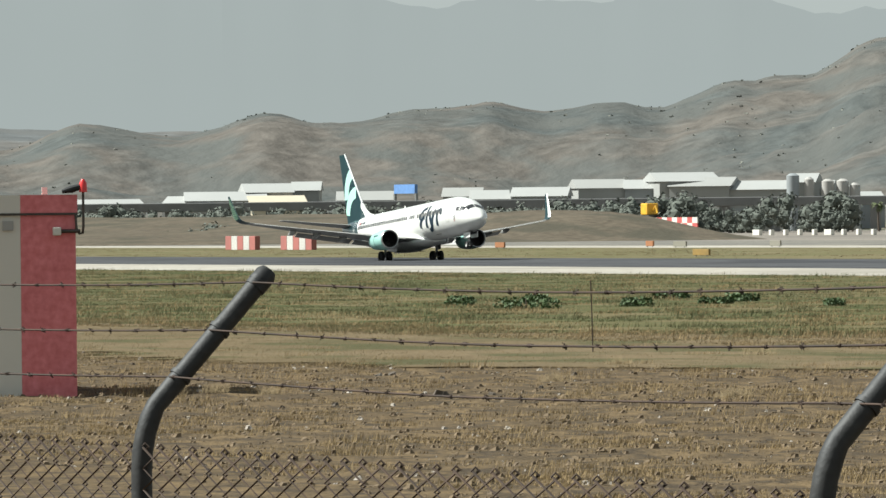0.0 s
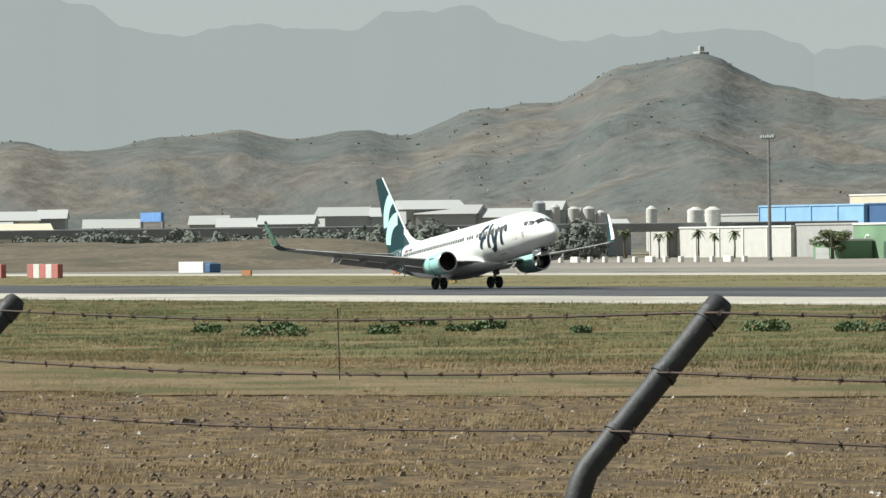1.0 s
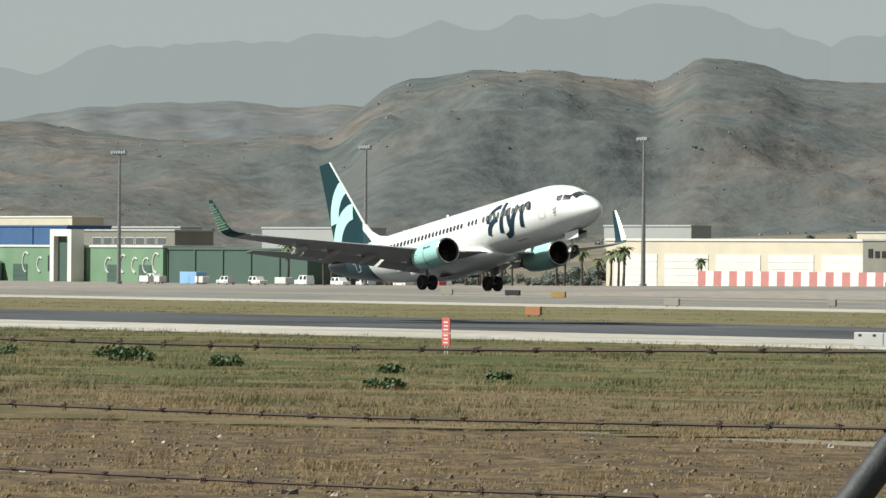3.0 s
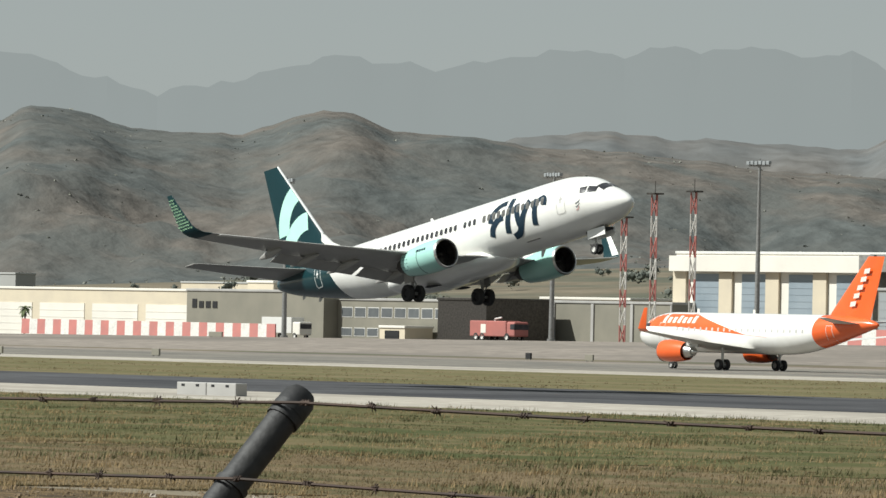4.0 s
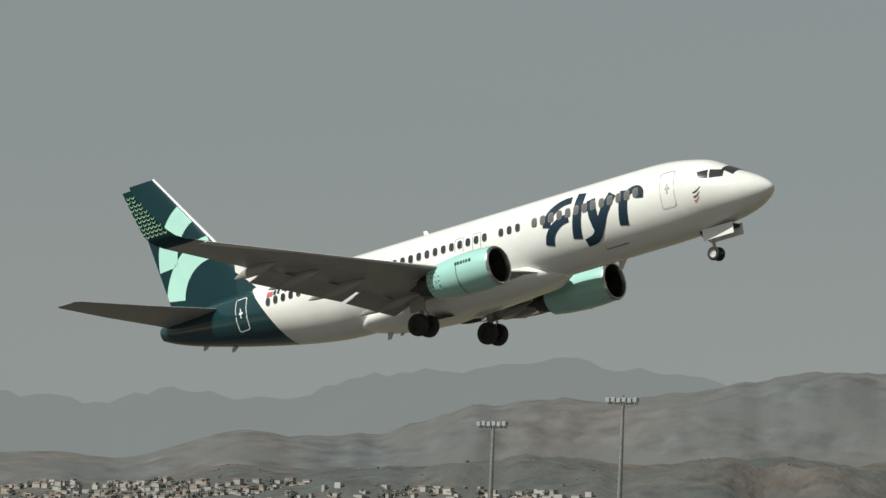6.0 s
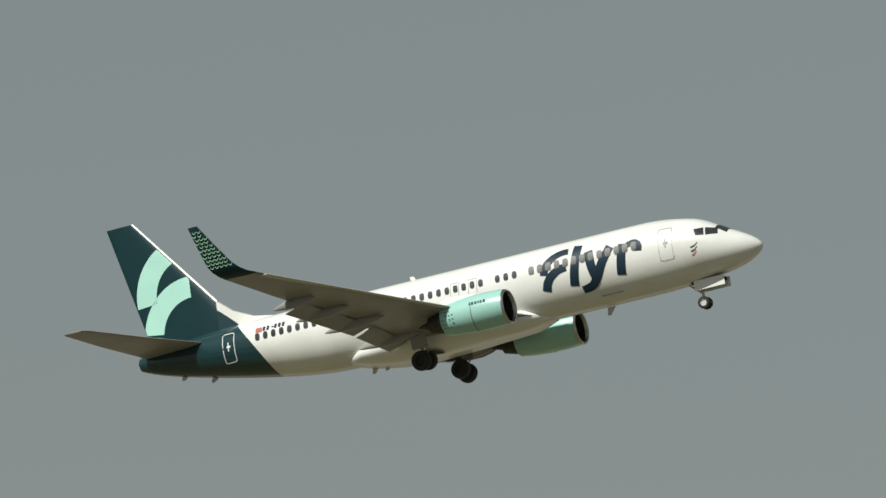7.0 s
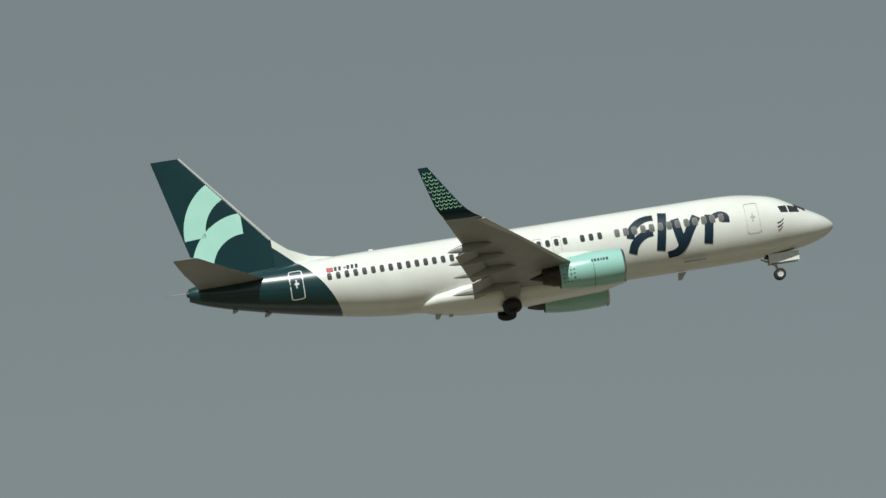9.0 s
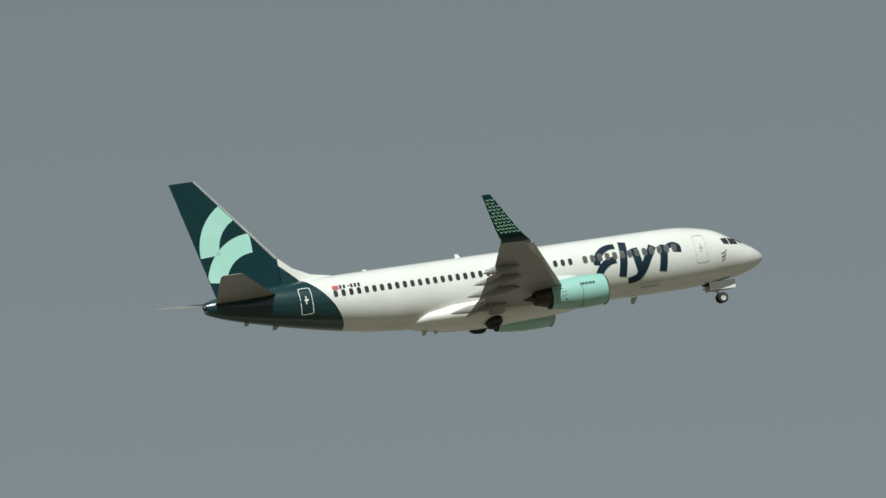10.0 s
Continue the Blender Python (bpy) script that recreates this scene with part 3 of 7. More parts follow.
def ribbon(keys, n=9):
    """A bowed bar through (station, height, width) keys, as grid rows."""
    pts = []
    for k in range(len(keys) - 1):
        p0, p1, p2, p3 = (Vector(keys[max(0, min(len(keys) - 1, k + j))]) for j in (-1, 0, 1, 2))
        for i in range(n + (k == len(keys) - 2)):
            u = i / n
            pts.append(0.5 * (2 * p1 + (p2 - p0) * u + (2 * p0 - 5 * p1 + 4 * p2 - p3) * u * u + (3 * p1 - p0 - 3 * p2 + p3) * u ** 3))
    out = []
    for k, p in enumerate(pts):
        t = pts[min(k + 1, len(pts) - 1)] - pts[max(k - 1, 0)]
        t = Vector((t.x, t.y)).normalized()
        nn = Vector((-t.y, t.x)) * p.z / 2
        out.append([(p.x + nn.x * j, p.y + nn.y * j) for j in (-1, -0.5, 0, 0.5, 1)])
    return out


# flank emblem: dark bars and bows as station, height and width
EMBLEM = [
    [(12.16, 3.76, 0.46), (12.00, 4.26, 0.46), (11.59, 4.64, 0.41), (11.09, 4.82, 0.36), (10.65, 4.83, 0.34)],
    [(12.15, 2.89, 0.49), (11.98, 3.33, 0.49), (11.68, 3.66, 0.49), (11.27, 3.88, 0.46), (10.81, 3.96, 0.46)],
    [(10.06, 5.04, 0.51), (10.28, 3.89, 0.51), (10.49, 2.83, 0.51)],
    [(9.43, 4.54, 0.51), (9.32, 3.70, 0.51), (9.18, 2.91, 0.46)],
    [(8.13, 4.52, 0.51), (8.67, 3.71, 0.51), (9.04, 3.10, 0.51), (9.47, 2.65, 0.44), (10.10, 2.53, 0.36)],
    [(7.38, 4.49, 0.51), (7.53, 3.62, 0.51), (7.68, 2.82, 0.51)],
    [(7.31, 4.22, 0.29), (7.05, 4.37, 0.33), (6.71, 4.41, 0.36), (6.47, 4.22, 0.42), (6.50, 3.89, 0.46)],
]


def disc_wheel(bm, c, r, w, mi_t=0, mi_r=1, n=22):
    """A tyre with rounded shoulders and a dished rim, axle along y."""
    prof = [(-w / 2, r * 0.55), (-w / 2, r * 0.86), (-w * 0.36, r * 0.97), (0, r), (w * 0.36, r * 0.97), (w / 2, r * 0.86), (w / 2, r * 0.55)]
    c = Vector(c)
    rings = [[bm.verts.new(c + Vector((rr * math.cos(2 * math.pi * k / n), o, rr * math.sin(2 * math.pi * k / n)))) for k in range(n)] for o, rr in prof]
    for a, b in zip(rings, rings[1:]):
        for k in range(n):
            bm.faces.new((a[k], a[(k + 1) % n], b[(k + 1) % n], b[k])).material_index = mi_t
    for a, o in ((rings[0], w * 0.18), (rings[-1], -w * 0.18)):
        inner = [bm.verts.new(c + (v.co - c) * 0.75 + Vector((0, o, 0))) for v in a]
        for k in range(n):
            bm.faces.new((a[k], a[(k + 1) % n], inner[(k + 1) % n], inner[k])).material_index = mi_r
        bm.faces.new(inner).material_index = mi_r
    return bm


def nacelle(s0, s1, y, z, r, ref, parent, paint, lip, core=M_DARKM, pylon=M_WHITE, wing_s=18.0, wing_z=2.6, droop=0.0):
    """An engine: cowling, lip, fan with blades, spinner, core nozzle, plug and pylon."""
    eng = part("engine", cowl_bm(s0, s1, y, z, r, ref), paint, parent, "", True)
    n = 32

    def ringp(s, rr, dz=0.0):
        return [Vector((ref - s, y + rr * math.cos(2 * math.pi * k / n), z + dz + rr * math.sin(2 * math.pi * k / n))) for k in range(n)]
    bm = loft(bmesh.new(), [ringp(s0 + 0.14, r * 0.955), ringp(s0 + 0.05, r * 0.93), ringp(s0, r * 0.88), ringp(s0 + 0.03, r * 0.83), ringp(s0 + 0.2, r * 0.79)], False)
    part("intake_lip", fix(bm), lip, eng, "bare metal intake lip", True)
    bm = loft(bmesh.new(), [ringp(s0 + 0.2, r * 0.79), ringp(s0 + 0.7, r * 0.77), ringp(s0 + 1.1, r * 0.77)], False)
    part("intake_duct", fix(bm), M_DARKM, eng, "", True)
    for k in range(24):
        a = 2 * math.pi * k / 24
        u, v = Vector((0, math.cos(a), math.sin(a))), Vector((0, -math.sin(a), math.cos(a)))
        c = Vector((ref - s0 - 0.85, y, z))
        q = [c + u * r * 0.2 + v * 0.03, c + u * r * 0.76 + v * 0.11, c + u * r * 0.76 - v * 0.08 - Vector((0.16, 0, 0)), c + u * r * 0.2 - v * 0.03 - Vector((0.14, 0, 0))]
        blade = bmesh.new()
        blade.faces.new([blade.verts.new(p) for p in q])
        part("fan_blade", blade, M_DARKM, eng)
    bm = loft(bmesh.new(), [ringp(s0 + 1.15, r * 0.78), ringp(s0 + 1.16, 0.02)])
    part("duct_back", fix(bm), M_BLACK, eng)
    bm = loft(bmesh.new(), [ringp(s0 + 0.5, 0.02), ringp(s0 + 0.62, r * 0.11), ringp(s0 + 0.9, r * 0.21)])
    part("spinner", fix(bm), M_DARKM, eng, "", True)
    bm = loft(bmesh.new(), [ringp(s1 - 0.5, r * 0.66, droop), ringp(s1 + 0.3, r * 0.6, droop), ringp(s1 + 0.95, r * 0.43, droop)])
    part("core_nozzle", fix(bm), core, eng, "burnt metal core nozzle", True)
    bm = loft(bmesh.new(), [ringp(s1 + 0.8, r * 0.3, droop), ringp(s1 + 1.7, 0.03, droop)])
    part("exhaust_plug", fix(bm), core, eng, "", True)
    bm = bmesh.new()
    pr = []
    for s, zz, w in ((s0 + 1.2, z + r * 0.92, 0.10), (s0 + 2.3, z + r * 1.12, 0.22), (s1 - 0.3, z + r * 1.22, 0.24), (wing_s, wing_z, 0.16)):
        lo = z + r * 0.75 if s < s1 - 0.5 else z + r * 0.4
        pr.append([Vector((ref - s, y - w, lo)), Vector((ref - s, y + w, lo)), Vector((ref - s, y + w * 0.7, zz)), Vector((ref - s, y - w * 0.7, zz))])
    part("pylon", fix(loft(bm, pr)), pylon, eng, "", True)
    return eng


def cowl_bm(s0, s1, y, z, r, ref, n=32):
    rows = [(s0 + 0.14, 0.955), (s0 + 0.5, 1.0), (s0 + 1.2, 1.03), (s0 + (s1 - s0) * 0.55, 1.02), (s0 + (s1 - s0) * 0.8, 0.95), (s1, 0.84), (s1 - 0.04, 0.80), (s1 - 0.6, 0.84)]
    rings = []
    for s, k in rows:
        rings.append([Vector((ref - s, y + r * k * math.cos(2 * math.pi * i / n), z + r * k * math.sin(2 * math.pi * i / n) * (1.0 if math.sin(2 * math.pi * i / n) > 0 else 0.94))) for i in range(n)])
    return fix(loft(bmesh.new(), rings, False))


def two_tone(name, front, back, s_top, slope, ref, z_top):
    """Gloss paint that changes colour along a slanting line on the rear fuselage."""
    m = bpy.data.materials.new(name)
    m.use_nodes = True
    n, l = m.node_tree.nodes, m.node_tree.links
    p = n["Principled BSDF"]
    p.inputs["Roughness"].default_value, p.inputs["Coat Weight"].default_value = 0.27, 0.5
    tc, sep = n.new("ShaderNodeTexCoord"), n.new("ShaderNodeSeparateXYZ")
    l.new(tc.outputs["Object"], sep.inputs[0])

    def op(kind, a, b):
        q = n.new("ShaderNodeMath")
        q.operation = kind
        for i, v in enumerate((a, b)):
            if isinstance(v, (int, float)):
                q.inputs[i].default_value = v
            else:
                l.new(v, q.inputs[i])
        return q.outputs[0]
    dz = op("SUBTRACT", z_top, sep.outputs[2])
    curve = op("MULTIPLY", op("MULTIPLY", dz, dz), 0.10)
    line = op("ADD", op("SUBTRACT", op("MULTIPLY", dz, slope), curve), ref - s_top)
    k = op("LESS_THAN", sep.outputs[0], line)
    nz = n.new("ShaderNodeTexNoise")
    nz.inputs["Scale"].default_value, nz.inputs["Detail"].default_value = 0.7, 6
    l.new(tc.outputs["Object"], nz.inputs["Vector"])
    mx, dirt = n.new("ShaderNodeMix"), n.new("ShaderNodeMix")
    mx.data_type = dirt.data_type = "RGBA"
    dirt.blend_type = "MULTIPLY"
    mx.inputs[6].default_value, mx.inputs[7].default_value = (*front, 1), (*back, 1)
    l.new(k, mx.inputs["Factor"])
    rp = n.new("ShaderNodeValToRGB")
    rp.color_ramp.elements[0].color, rp.color_ramp.elements[1].color = (0.945, 0.94, 0.925, 1), (1, 1, 1, 1)
    rp.color_ramp.elements[0].position, rp.color_ramp.elements[1].position = 0.35, 0.6
    l.new(nz.outputs["Fac"], rp.inputs[0])
    dirt.inputs["Factor"].default_value = 1
    l.new(mx.outputs[2], dirt.inputs[6]), l.new(rp.outputs[0], dirt.inputs[7])
    l.new(dirt.outputs[2], p.inputs["Base Color"])
    return m


REF = 19.6
BODY = Body([(0, 2.98, 2.98, 0), (0.15, 3.27, 2.72, 0.32), (0.5, 3.58, 2.48, 0.62), (1, 3.89, 2.26, 0.95), (1.6, 4.21, 2.09, 1.24), (2.2, 4.55, 1.98, 1.45), (3.2, 5.10, 1.85, 1.68),
             (4.2, 5.38, 1.74, 1.8), (5.5, 5.59, 1.67, 1.87), (7, 5.66, 1.65, 1.88), (15, 5.66, 1.65, 1.88), (24, 5.66, 1.63, 1.88), (26, 5.66, 1.68, 1.88), (28, 5.66, 1.91, 1.82),
             (30, 5.64, 2.26, 1.68), (32, 5.58, 2.66, 1.45), (34, 5.50, 3.11, 1.15), (36, 5.34, 3.62, 0.8), (37.3, 5.19, 4.04, 0.55), (37.9, 5.04, 4.30, 0.34)], REF)
M_HULL = two_tone("white and teal hull paint", (0.80, 0.79, 0.75), (0.007, 0.036, 0.042), 31.3, 0.95, REF, 5.4)


def fin_half(s, z):
    """Half thickness of the fin at a station and height."""
    u = (z - 5.2) / 7.5
    le = 31.12 + u * 6.15
    te = 37.05 + u * 1.83
    c = max(0.0, min(1.0, (s - le) / (te - le)))
    t = 0.095 * (te - le) * 2.6 * (0.2969 * math.sqrt(c) - 0.126 * c - 0.3516 * c ** 2 + 0.2843 * c ** 3 - 0.1015 * c ** 4)
    return t + 0.006


def fin_band(cs, cz, r0, r1, a0, a1, n=26):
    """A curved emblem band on both faces of the fin, cut off at the fin's edges."""
    bm = bmesh.new()
    for sd in (-1, 1):
        rows = []
        for k in range(n + 1):
            a = radians(a0 + (a1 - a0) * k / n)
            row = []
            for j in range(7):
                r = r0 + (r1 - r0) * j / 6
                s, z = cs + r * math.cos(a), cz + r * math.sin(a)
                u = (z - 5.2) / 7.5
                le = 31.12 + u * 6.15 + 0.08
                te = 37.05 + u * 1.83 - 0.03
                s = max(le, min(te, s))
                row.append(bm.verts.new((REF - s, sd * (fin_half(s, z) + 0.012), z)))
            rows.append(row)
        for p, q in zip(rows, rows[1:]):
            for j in range(6):
                bm.faces.new((p[j], p[j + 1], q[j + 1], q[j]))
    return fix(bm)


def build_jet():
    jet = thing("passenger_jet", pose(*[FLIGHT[0][k] for k in (1, 2, 3)], FLIGHT[0][6], -FLIGHT[0][4], FLIGHT[0][5]),
                "white twin-engine passenger jet with dark teal tail and mint engines", "airplane")
    hull = part("fuselage", BODY.skin(), M_HULL, jet, "white fuselage with dark teal rear", True)
    # wings, each with winglet, flap fairings and flaps
    for sd in (-1, 1):
        st = [(1.2, 13.4, 7.9, 1.9, 0.13), (1.9, 13.9, 7.35, 2.0, 0.13), (3.2, 15.05, 6.3, 2.2, 0.125), (5.8, 16.5, 5.1, 2.6, 0.115), (11.5, 19.55, 3.35, 3.5, 0.105), (16.6, 22.3, 1.95, 4.42, 0.10)]
        bm = loft(bmesh.new(), [wing_ring(s, c, sd * y, z, t, REF) for y, s, c, z, t in st])
        w = part("wing", fix(bm), M_WING, jet, "grey wing", True)
        wl_ = [(16.6, 22.3, 1.95, 4.42, 0.1), (17.0, 22.6, 1.75, 4.52, 0.1), (17.28, 22.95, 1.6, 4.75, 0.09), (17.45, 23.3, 1.45, 5.1, 0.085), (17.62, 24.0, 1.05, 6.1, 0.08), (17.8, 24.85, 0.55, 7.35, 0.08)]
        rings = []
        for i, (y, s, c, z, t) in enumerate(wl_):
            r = wing_ring(s, c, 0, 0, t, REF)
            lean = (0, 0.2, 0.75, 1.2, 1.4, 1.42)[i]
            rings.append([Vector((p.x, sd * (y - p.z * math.sin(lean)), z + p.z * math.cos(lean))) for p in r])
        tip = fix(loft(bmesh.new(), rings))
        for f in tip.faces:
            c = f.calc_center_median()
            u = (c.z - 4.95) / 2.4
            f.material_index = 1 if f.normal.y * sd < -0.05 and c.z > 4.8 and REF - c.x - 23.15 - 1.68 * u < 0.42 * (1.5 - 0.93 * u) else 0
        wing_tip = part("winglet", tip, [M_TEAL, M_WHITE], w, "winglet, dark with green scale pattern outside and white inside", True)
        # scale pattern: rows of small crescents on the outer and inner face
        bm = bmesh.new()
        for row in range(11):
            u = 0.03 + 0.95 * row / 11
            z = 4.95 + 2.35 * u
            s0, c = 23.15 + 1.68 * u, 1.5 - 0.93 * u
            y = 17.4 + 0.4 * u
            m_ = max(2, int(c / 0.25))
            for k in range(m_):
                s = s0 + c * (k + 0.5 + 0.4 * (row % 2)) / (m_ + 0.4)
                for face in (1,):
                    th = 0.075 * c * 0.9
                    cy = sd * (y + face * (th + 0.02))
                    arc = [(s + 0.115 * math.cos(a), z + 0.13 * math.sin(a)) for a in [math.pi * (1 + i / 5) for i in range(6)]]
                    inn = [(s + 0.085 * math.cos(a), z + 0.075 * math.sin(a)) for a in [math.pi * (1 + i / 5) for i in range(6)]]
                    for i in range(5):
                        bm.faces.new([bm.verts.new((REF - q[0], cy + sd * 0.17 * (q[1] - z), q[1])) for q in (arc[i], arc[i + 1], inn[i + 1], inn[i])])
        part("scale_pattern", bm, M_SCALE, wing_tip, "pale green scale marks")["kind"] = "stuff"
        for y, s, ln, z in ((3.3, 19.2, 3.9, 1.98), (7.0, 19.6, 3.7, 2.5), (9.6, 20.4, 3.3, 2.92), (11.9, 21.3, 2.6, 3.32)):
            fr = [[Vector((REF - s - ln * u, sd * y + 0.2 * k * math.cos(2 * math.pi * i / 10), z + 0.08 - 0.30 * u * u * 0.6 + 0.30 * k * math.sin(2 * math.pi * i / 10))) for i in range(10)]
                  for u, k in ((0, 0.05), (0.15, 0.6), (0.4, 1.0), (0.7, 0.8), (0.92, 0.35), (1, 0.04))]
            part("flap_fairing", fix(loft(bmesh.new(), fr)), M_WING, w, "", True)
        for a, b in (((2.2, 20.62, 2.02), (5.6, 20.98, 2.5)), ((5.9, 20.98, 2.55), (11.4, 22.3, 3.4))):
            rr = [wing_ring(q[1], 1.15, sd * q[0], q[2] - 0.06, 0.10, REF) for q in (a, b)]
            rr = [[Vector((p.x, p.y, p.z - 0.32 * (REF - q[1] - p.x))) for p in r] for q, r in zip((a, b), rr)]
            part("flap", fix(loft(bmesh.new(), rr)), M_WING, w, "", True)
        bm = bmesh.new()
        for y0, y1, s0, s1, z0, z1 in ((2.6, 4.3, 14.4, 15.4, 2.1, 2.37), (5.6, 16.2, 16.35, 22.0, 2.57, 4.34)):
            rr = [wing_ring(q[1] - 0.06, 0.5, sd * q[0], q[2] - 0.06, 0.2, REF) for q in ((y0, s0, z0), (y1, s1, z1))]
            loft(bm, rr)
        part("slat", fix(bm), M_LGREY, w, "pale leading edge slat", True)
        # stabiliser
        bm = loft(bmesh.new(), [wing_ring(s, c, sd * y, z, 0.09, REF) for y, s, c, z in ((0.5, 33.2, 4.15, 4.85), (1.2, 33.6, 3.85, 4.93), (4.0, 35.55, 2.7, 5.33), (6.9, 37.45, 1.5, 5.77), (7.16, 37.75, 1.1, 5.81))])
        part("stabiliser", fix(bm), M_WING, jet, "grey tailplane", True)
        eng = nacelle(13.15, 17.0, sd * 4.83, 1.92, 1.03, REF, jet, M_MINTD, M_METAL, wing_s=18.4, wing_z=2.45)
        tagged(eng, "mint green engine nacelle")
        b = bmesh.new()
        for i, (s, ln) in enumerate(((14.15, 0.14), (14.35, 0.12), (14.52, 0.08), (14.66, 0.13), (14.85, 0.14), (15.03, 0.1))):
            for zz in (2.28,):
                yy = sd * 4.83 + sd * math.sqrt(max(0.01, 1.06 ** 2 - (zz - 1.92) ** 2))
                y2 = sd * 4.83 + sd * math.sqrt(max(0.01, 1.06 ** 2 - (zz + 0.15 - 1.92) ** 2))
                b.faces.new([b.verts.new(p) for p in ((REF - s, yy + sd * 0.012, zz), (REF - s - ln, yy + sd * 0.012, zz), (REF - s - ln, y2 + sd * 0.012, zz + 0.15), (REF - s, y2 + sd * 0.012, zz + 0.15))])
        for i in range(6):
            for j in range(5):
                a = radians(-35 + 13 * j)
                rr = 0.985 - 0.03 * i * 0.5
                s = 16.75 - 0.2 * i
                if (i + j) % 4 == 3 or i > 4 - j * 0.2:
                    continue
                y1, z1 = sd * (4.83 + 1.0 * math.cos(a)), 1.92 + 1.0 * math.sin(a)
                b.faces.new([b.verts.new(p) for p in ((REF - s, y1, z1), (REF - s - 0.1, y1, z1 + 0.01), (REF - s - 0.1, y1 * 1.0, z1 + 0.05), (REF - s, y1, z1 + 0.04))])
        part("cowl_marks", b, M_NAVY, eng, "small dark marks on the cowl")
        b = bmesh.new()
        pts = [(REF - 15.05, sd * 4.83 + sd * 1.068 * math.cos(a), 1.92 + 1.062 * math.sin(a) * (1 if a > 0 else 0.95)) for a in [radians(-80 + 10 * k) for k in range(12)]]
        tube(b, pts, 0.012, 4)
        part("cowl_seam", b, M_DARKM, eng)
    # belly fairing
    bm = loft(bmesh.new(), [[Vector((REF - s, w * math.sin(2 * math.pi * k / 24), zc + hh * math.cos(2 * math.pi * k / 24))) for k in range(24)]
                            for s, w, hh, zc in ((12.6, 0.5, 0.3, 1.85), (14, 1.75, 0.66, 1.9), (17, 2.15, 0.86, 1.98), (20, 2.25, 1.0, 1.98), (22.2, 2.15, 0.9, 2.0), (23.8, 1.7, 0.62, 2.0), (24.8, 0.9, 0.3, 1.95), (25.1, 0.1, 0.1, 1.95))])
    part("belly_fairing", fix(bm), M_WHITE, jet, "", True)
    # fin, dorsal fillet, emblem
    bm = loft(bmesh.new(), [wing_ring(31.12 + u * 6.15, (37.05 + u * 1.83) - (31.12 + u * 6.15), 0, 5.2 + 7.5 * u, 0.095, REF, vertical=True) for u in (0, 0.25, 0.5, 0.75, 0.985, 1.0)])
    fin = part("tail_fin", fix(bm), M_TEAL, jet, "dark teal tail fin", True)
    part("emblem_band", fin_band(34.2, 8.0, 2.15, 3.42, -3, 68), M_MINT, fin, "mint green curved band")
    part("emblem_band", fin_band(34.2, 5.75, 2.03, 3.26, 9, 90), M_MINT, fin, "mint green curved band")
    bm = bmesh.new()
    tube(bm, [(REF - 37.24, 0, 12.69), (REF - 32.72, 0, 7.2)], [0.075, 0.10], 8)
    part("leading_edge", bm, M_BRIGHT, fin, "polished leading edge", True)
    rings = []
    for s, z, w in ((27.2, 5.42, 0.03), (29.0, 5.62, 0.06), (30.6, 5.92, 0.10), (31.8, 6.5, 0.14), (32.7, 7.25, 0.17), (33.8, 8.6, 0.12)):
        rings.append([Vector((REF - s, -w * 1.7, 5.25)), Vector((REF - s, -w, z - 0.06)), Vector((REF - s, 0, z)), Vector((REF - s, w, z - 0.06)), Vector((REF - s, w * 1.7, 5.25))])
    part("dorsal_fin", fix(loft(bmesh.new(), rings[:5])), M_HULL, jet, "", True)
    # windows, each a rounded pane in a thin rim
    for i in range(46):
        s = 6.72 + 0.513 * i
        if 13.35 < s < 13.75 or 15.4 < s < 15.8 or s > 29.99:
            continue
        z = 4.20 + 0.006 * (s - 6.6)
        in_emblem = 6.3 < s < 12.95
        for name, wx, wz, off, m in (("window_rim", 0.165, 0.235, 0.034, M_RIM), ("window", 0.135, 0.195, 0.046, M_PANEL if in_emblem else M_PANE)):
            if name == "window_rim" and not in_emblem:
                continue
            g = [[(s + wx * dx * k, z + wz * dz) for dx in (-1, -0.45, 0.45, 1)] for dz, k in ((-1, 0.55), (-0.72, 0.92), (0, 1), (0.72, 0.92), (1, 0.55))]
            for sd in (-1, 1):
                part(name, plate(BODY, g, (sd,), off), m, hull)
    # cockpit panes
    for a in ([(3.28, 4.40), (2.78, 4.42), (2.72, 3.98), (3.16, 4.02)], [(2.7, 4.42), (2.1, 4.30), (2.02, 3.93), (2.64, 3.96)]):
        g = [[tuple(Vector(a[0]).lerp(Vector(a[1]), u).lerp(Vector(a[3]).lerp(Vector(a[2]), u), v)) for u in (0, 0.25, 0.5, 0.75, 1)] for v in (0, 0.33, 0.66, 1)]
        for sd in (-1, 1):
            part("cockpit_window", plate(BODY, g, (sd,), 0.02), M_PANE, hull, "dark cockpit pane")
    bm = bmesh.new()
    for sd in (-1, 1):
        rows = []
        for v in range(5):
            s = 1.62 + 0.62 * v / 4
            row = []
            for u in range(6):
                t, b, w = BODY.at(s)
                yy = sd * (0.05 + (0.86 - 0.05) * u / 5) * min(1, w / 1.2)
                q = min(0.98, abs(yy) / w)
                row.append(bm.verts.new((REF - s + 0.008, yy, (t + b) / 2 + (t - b) / 2 * math.sqrt(1 - q * q) + 0.018)))
            rows.append(row)
        for p, q in zip(rows, rows[1:]):
            for j in range(5):
                bm.faces.new((p[j], p[j + 1], q[j + 1], q[j]))
    part("windshield", fix(bm), M_PANE, hull, "dark windshield")
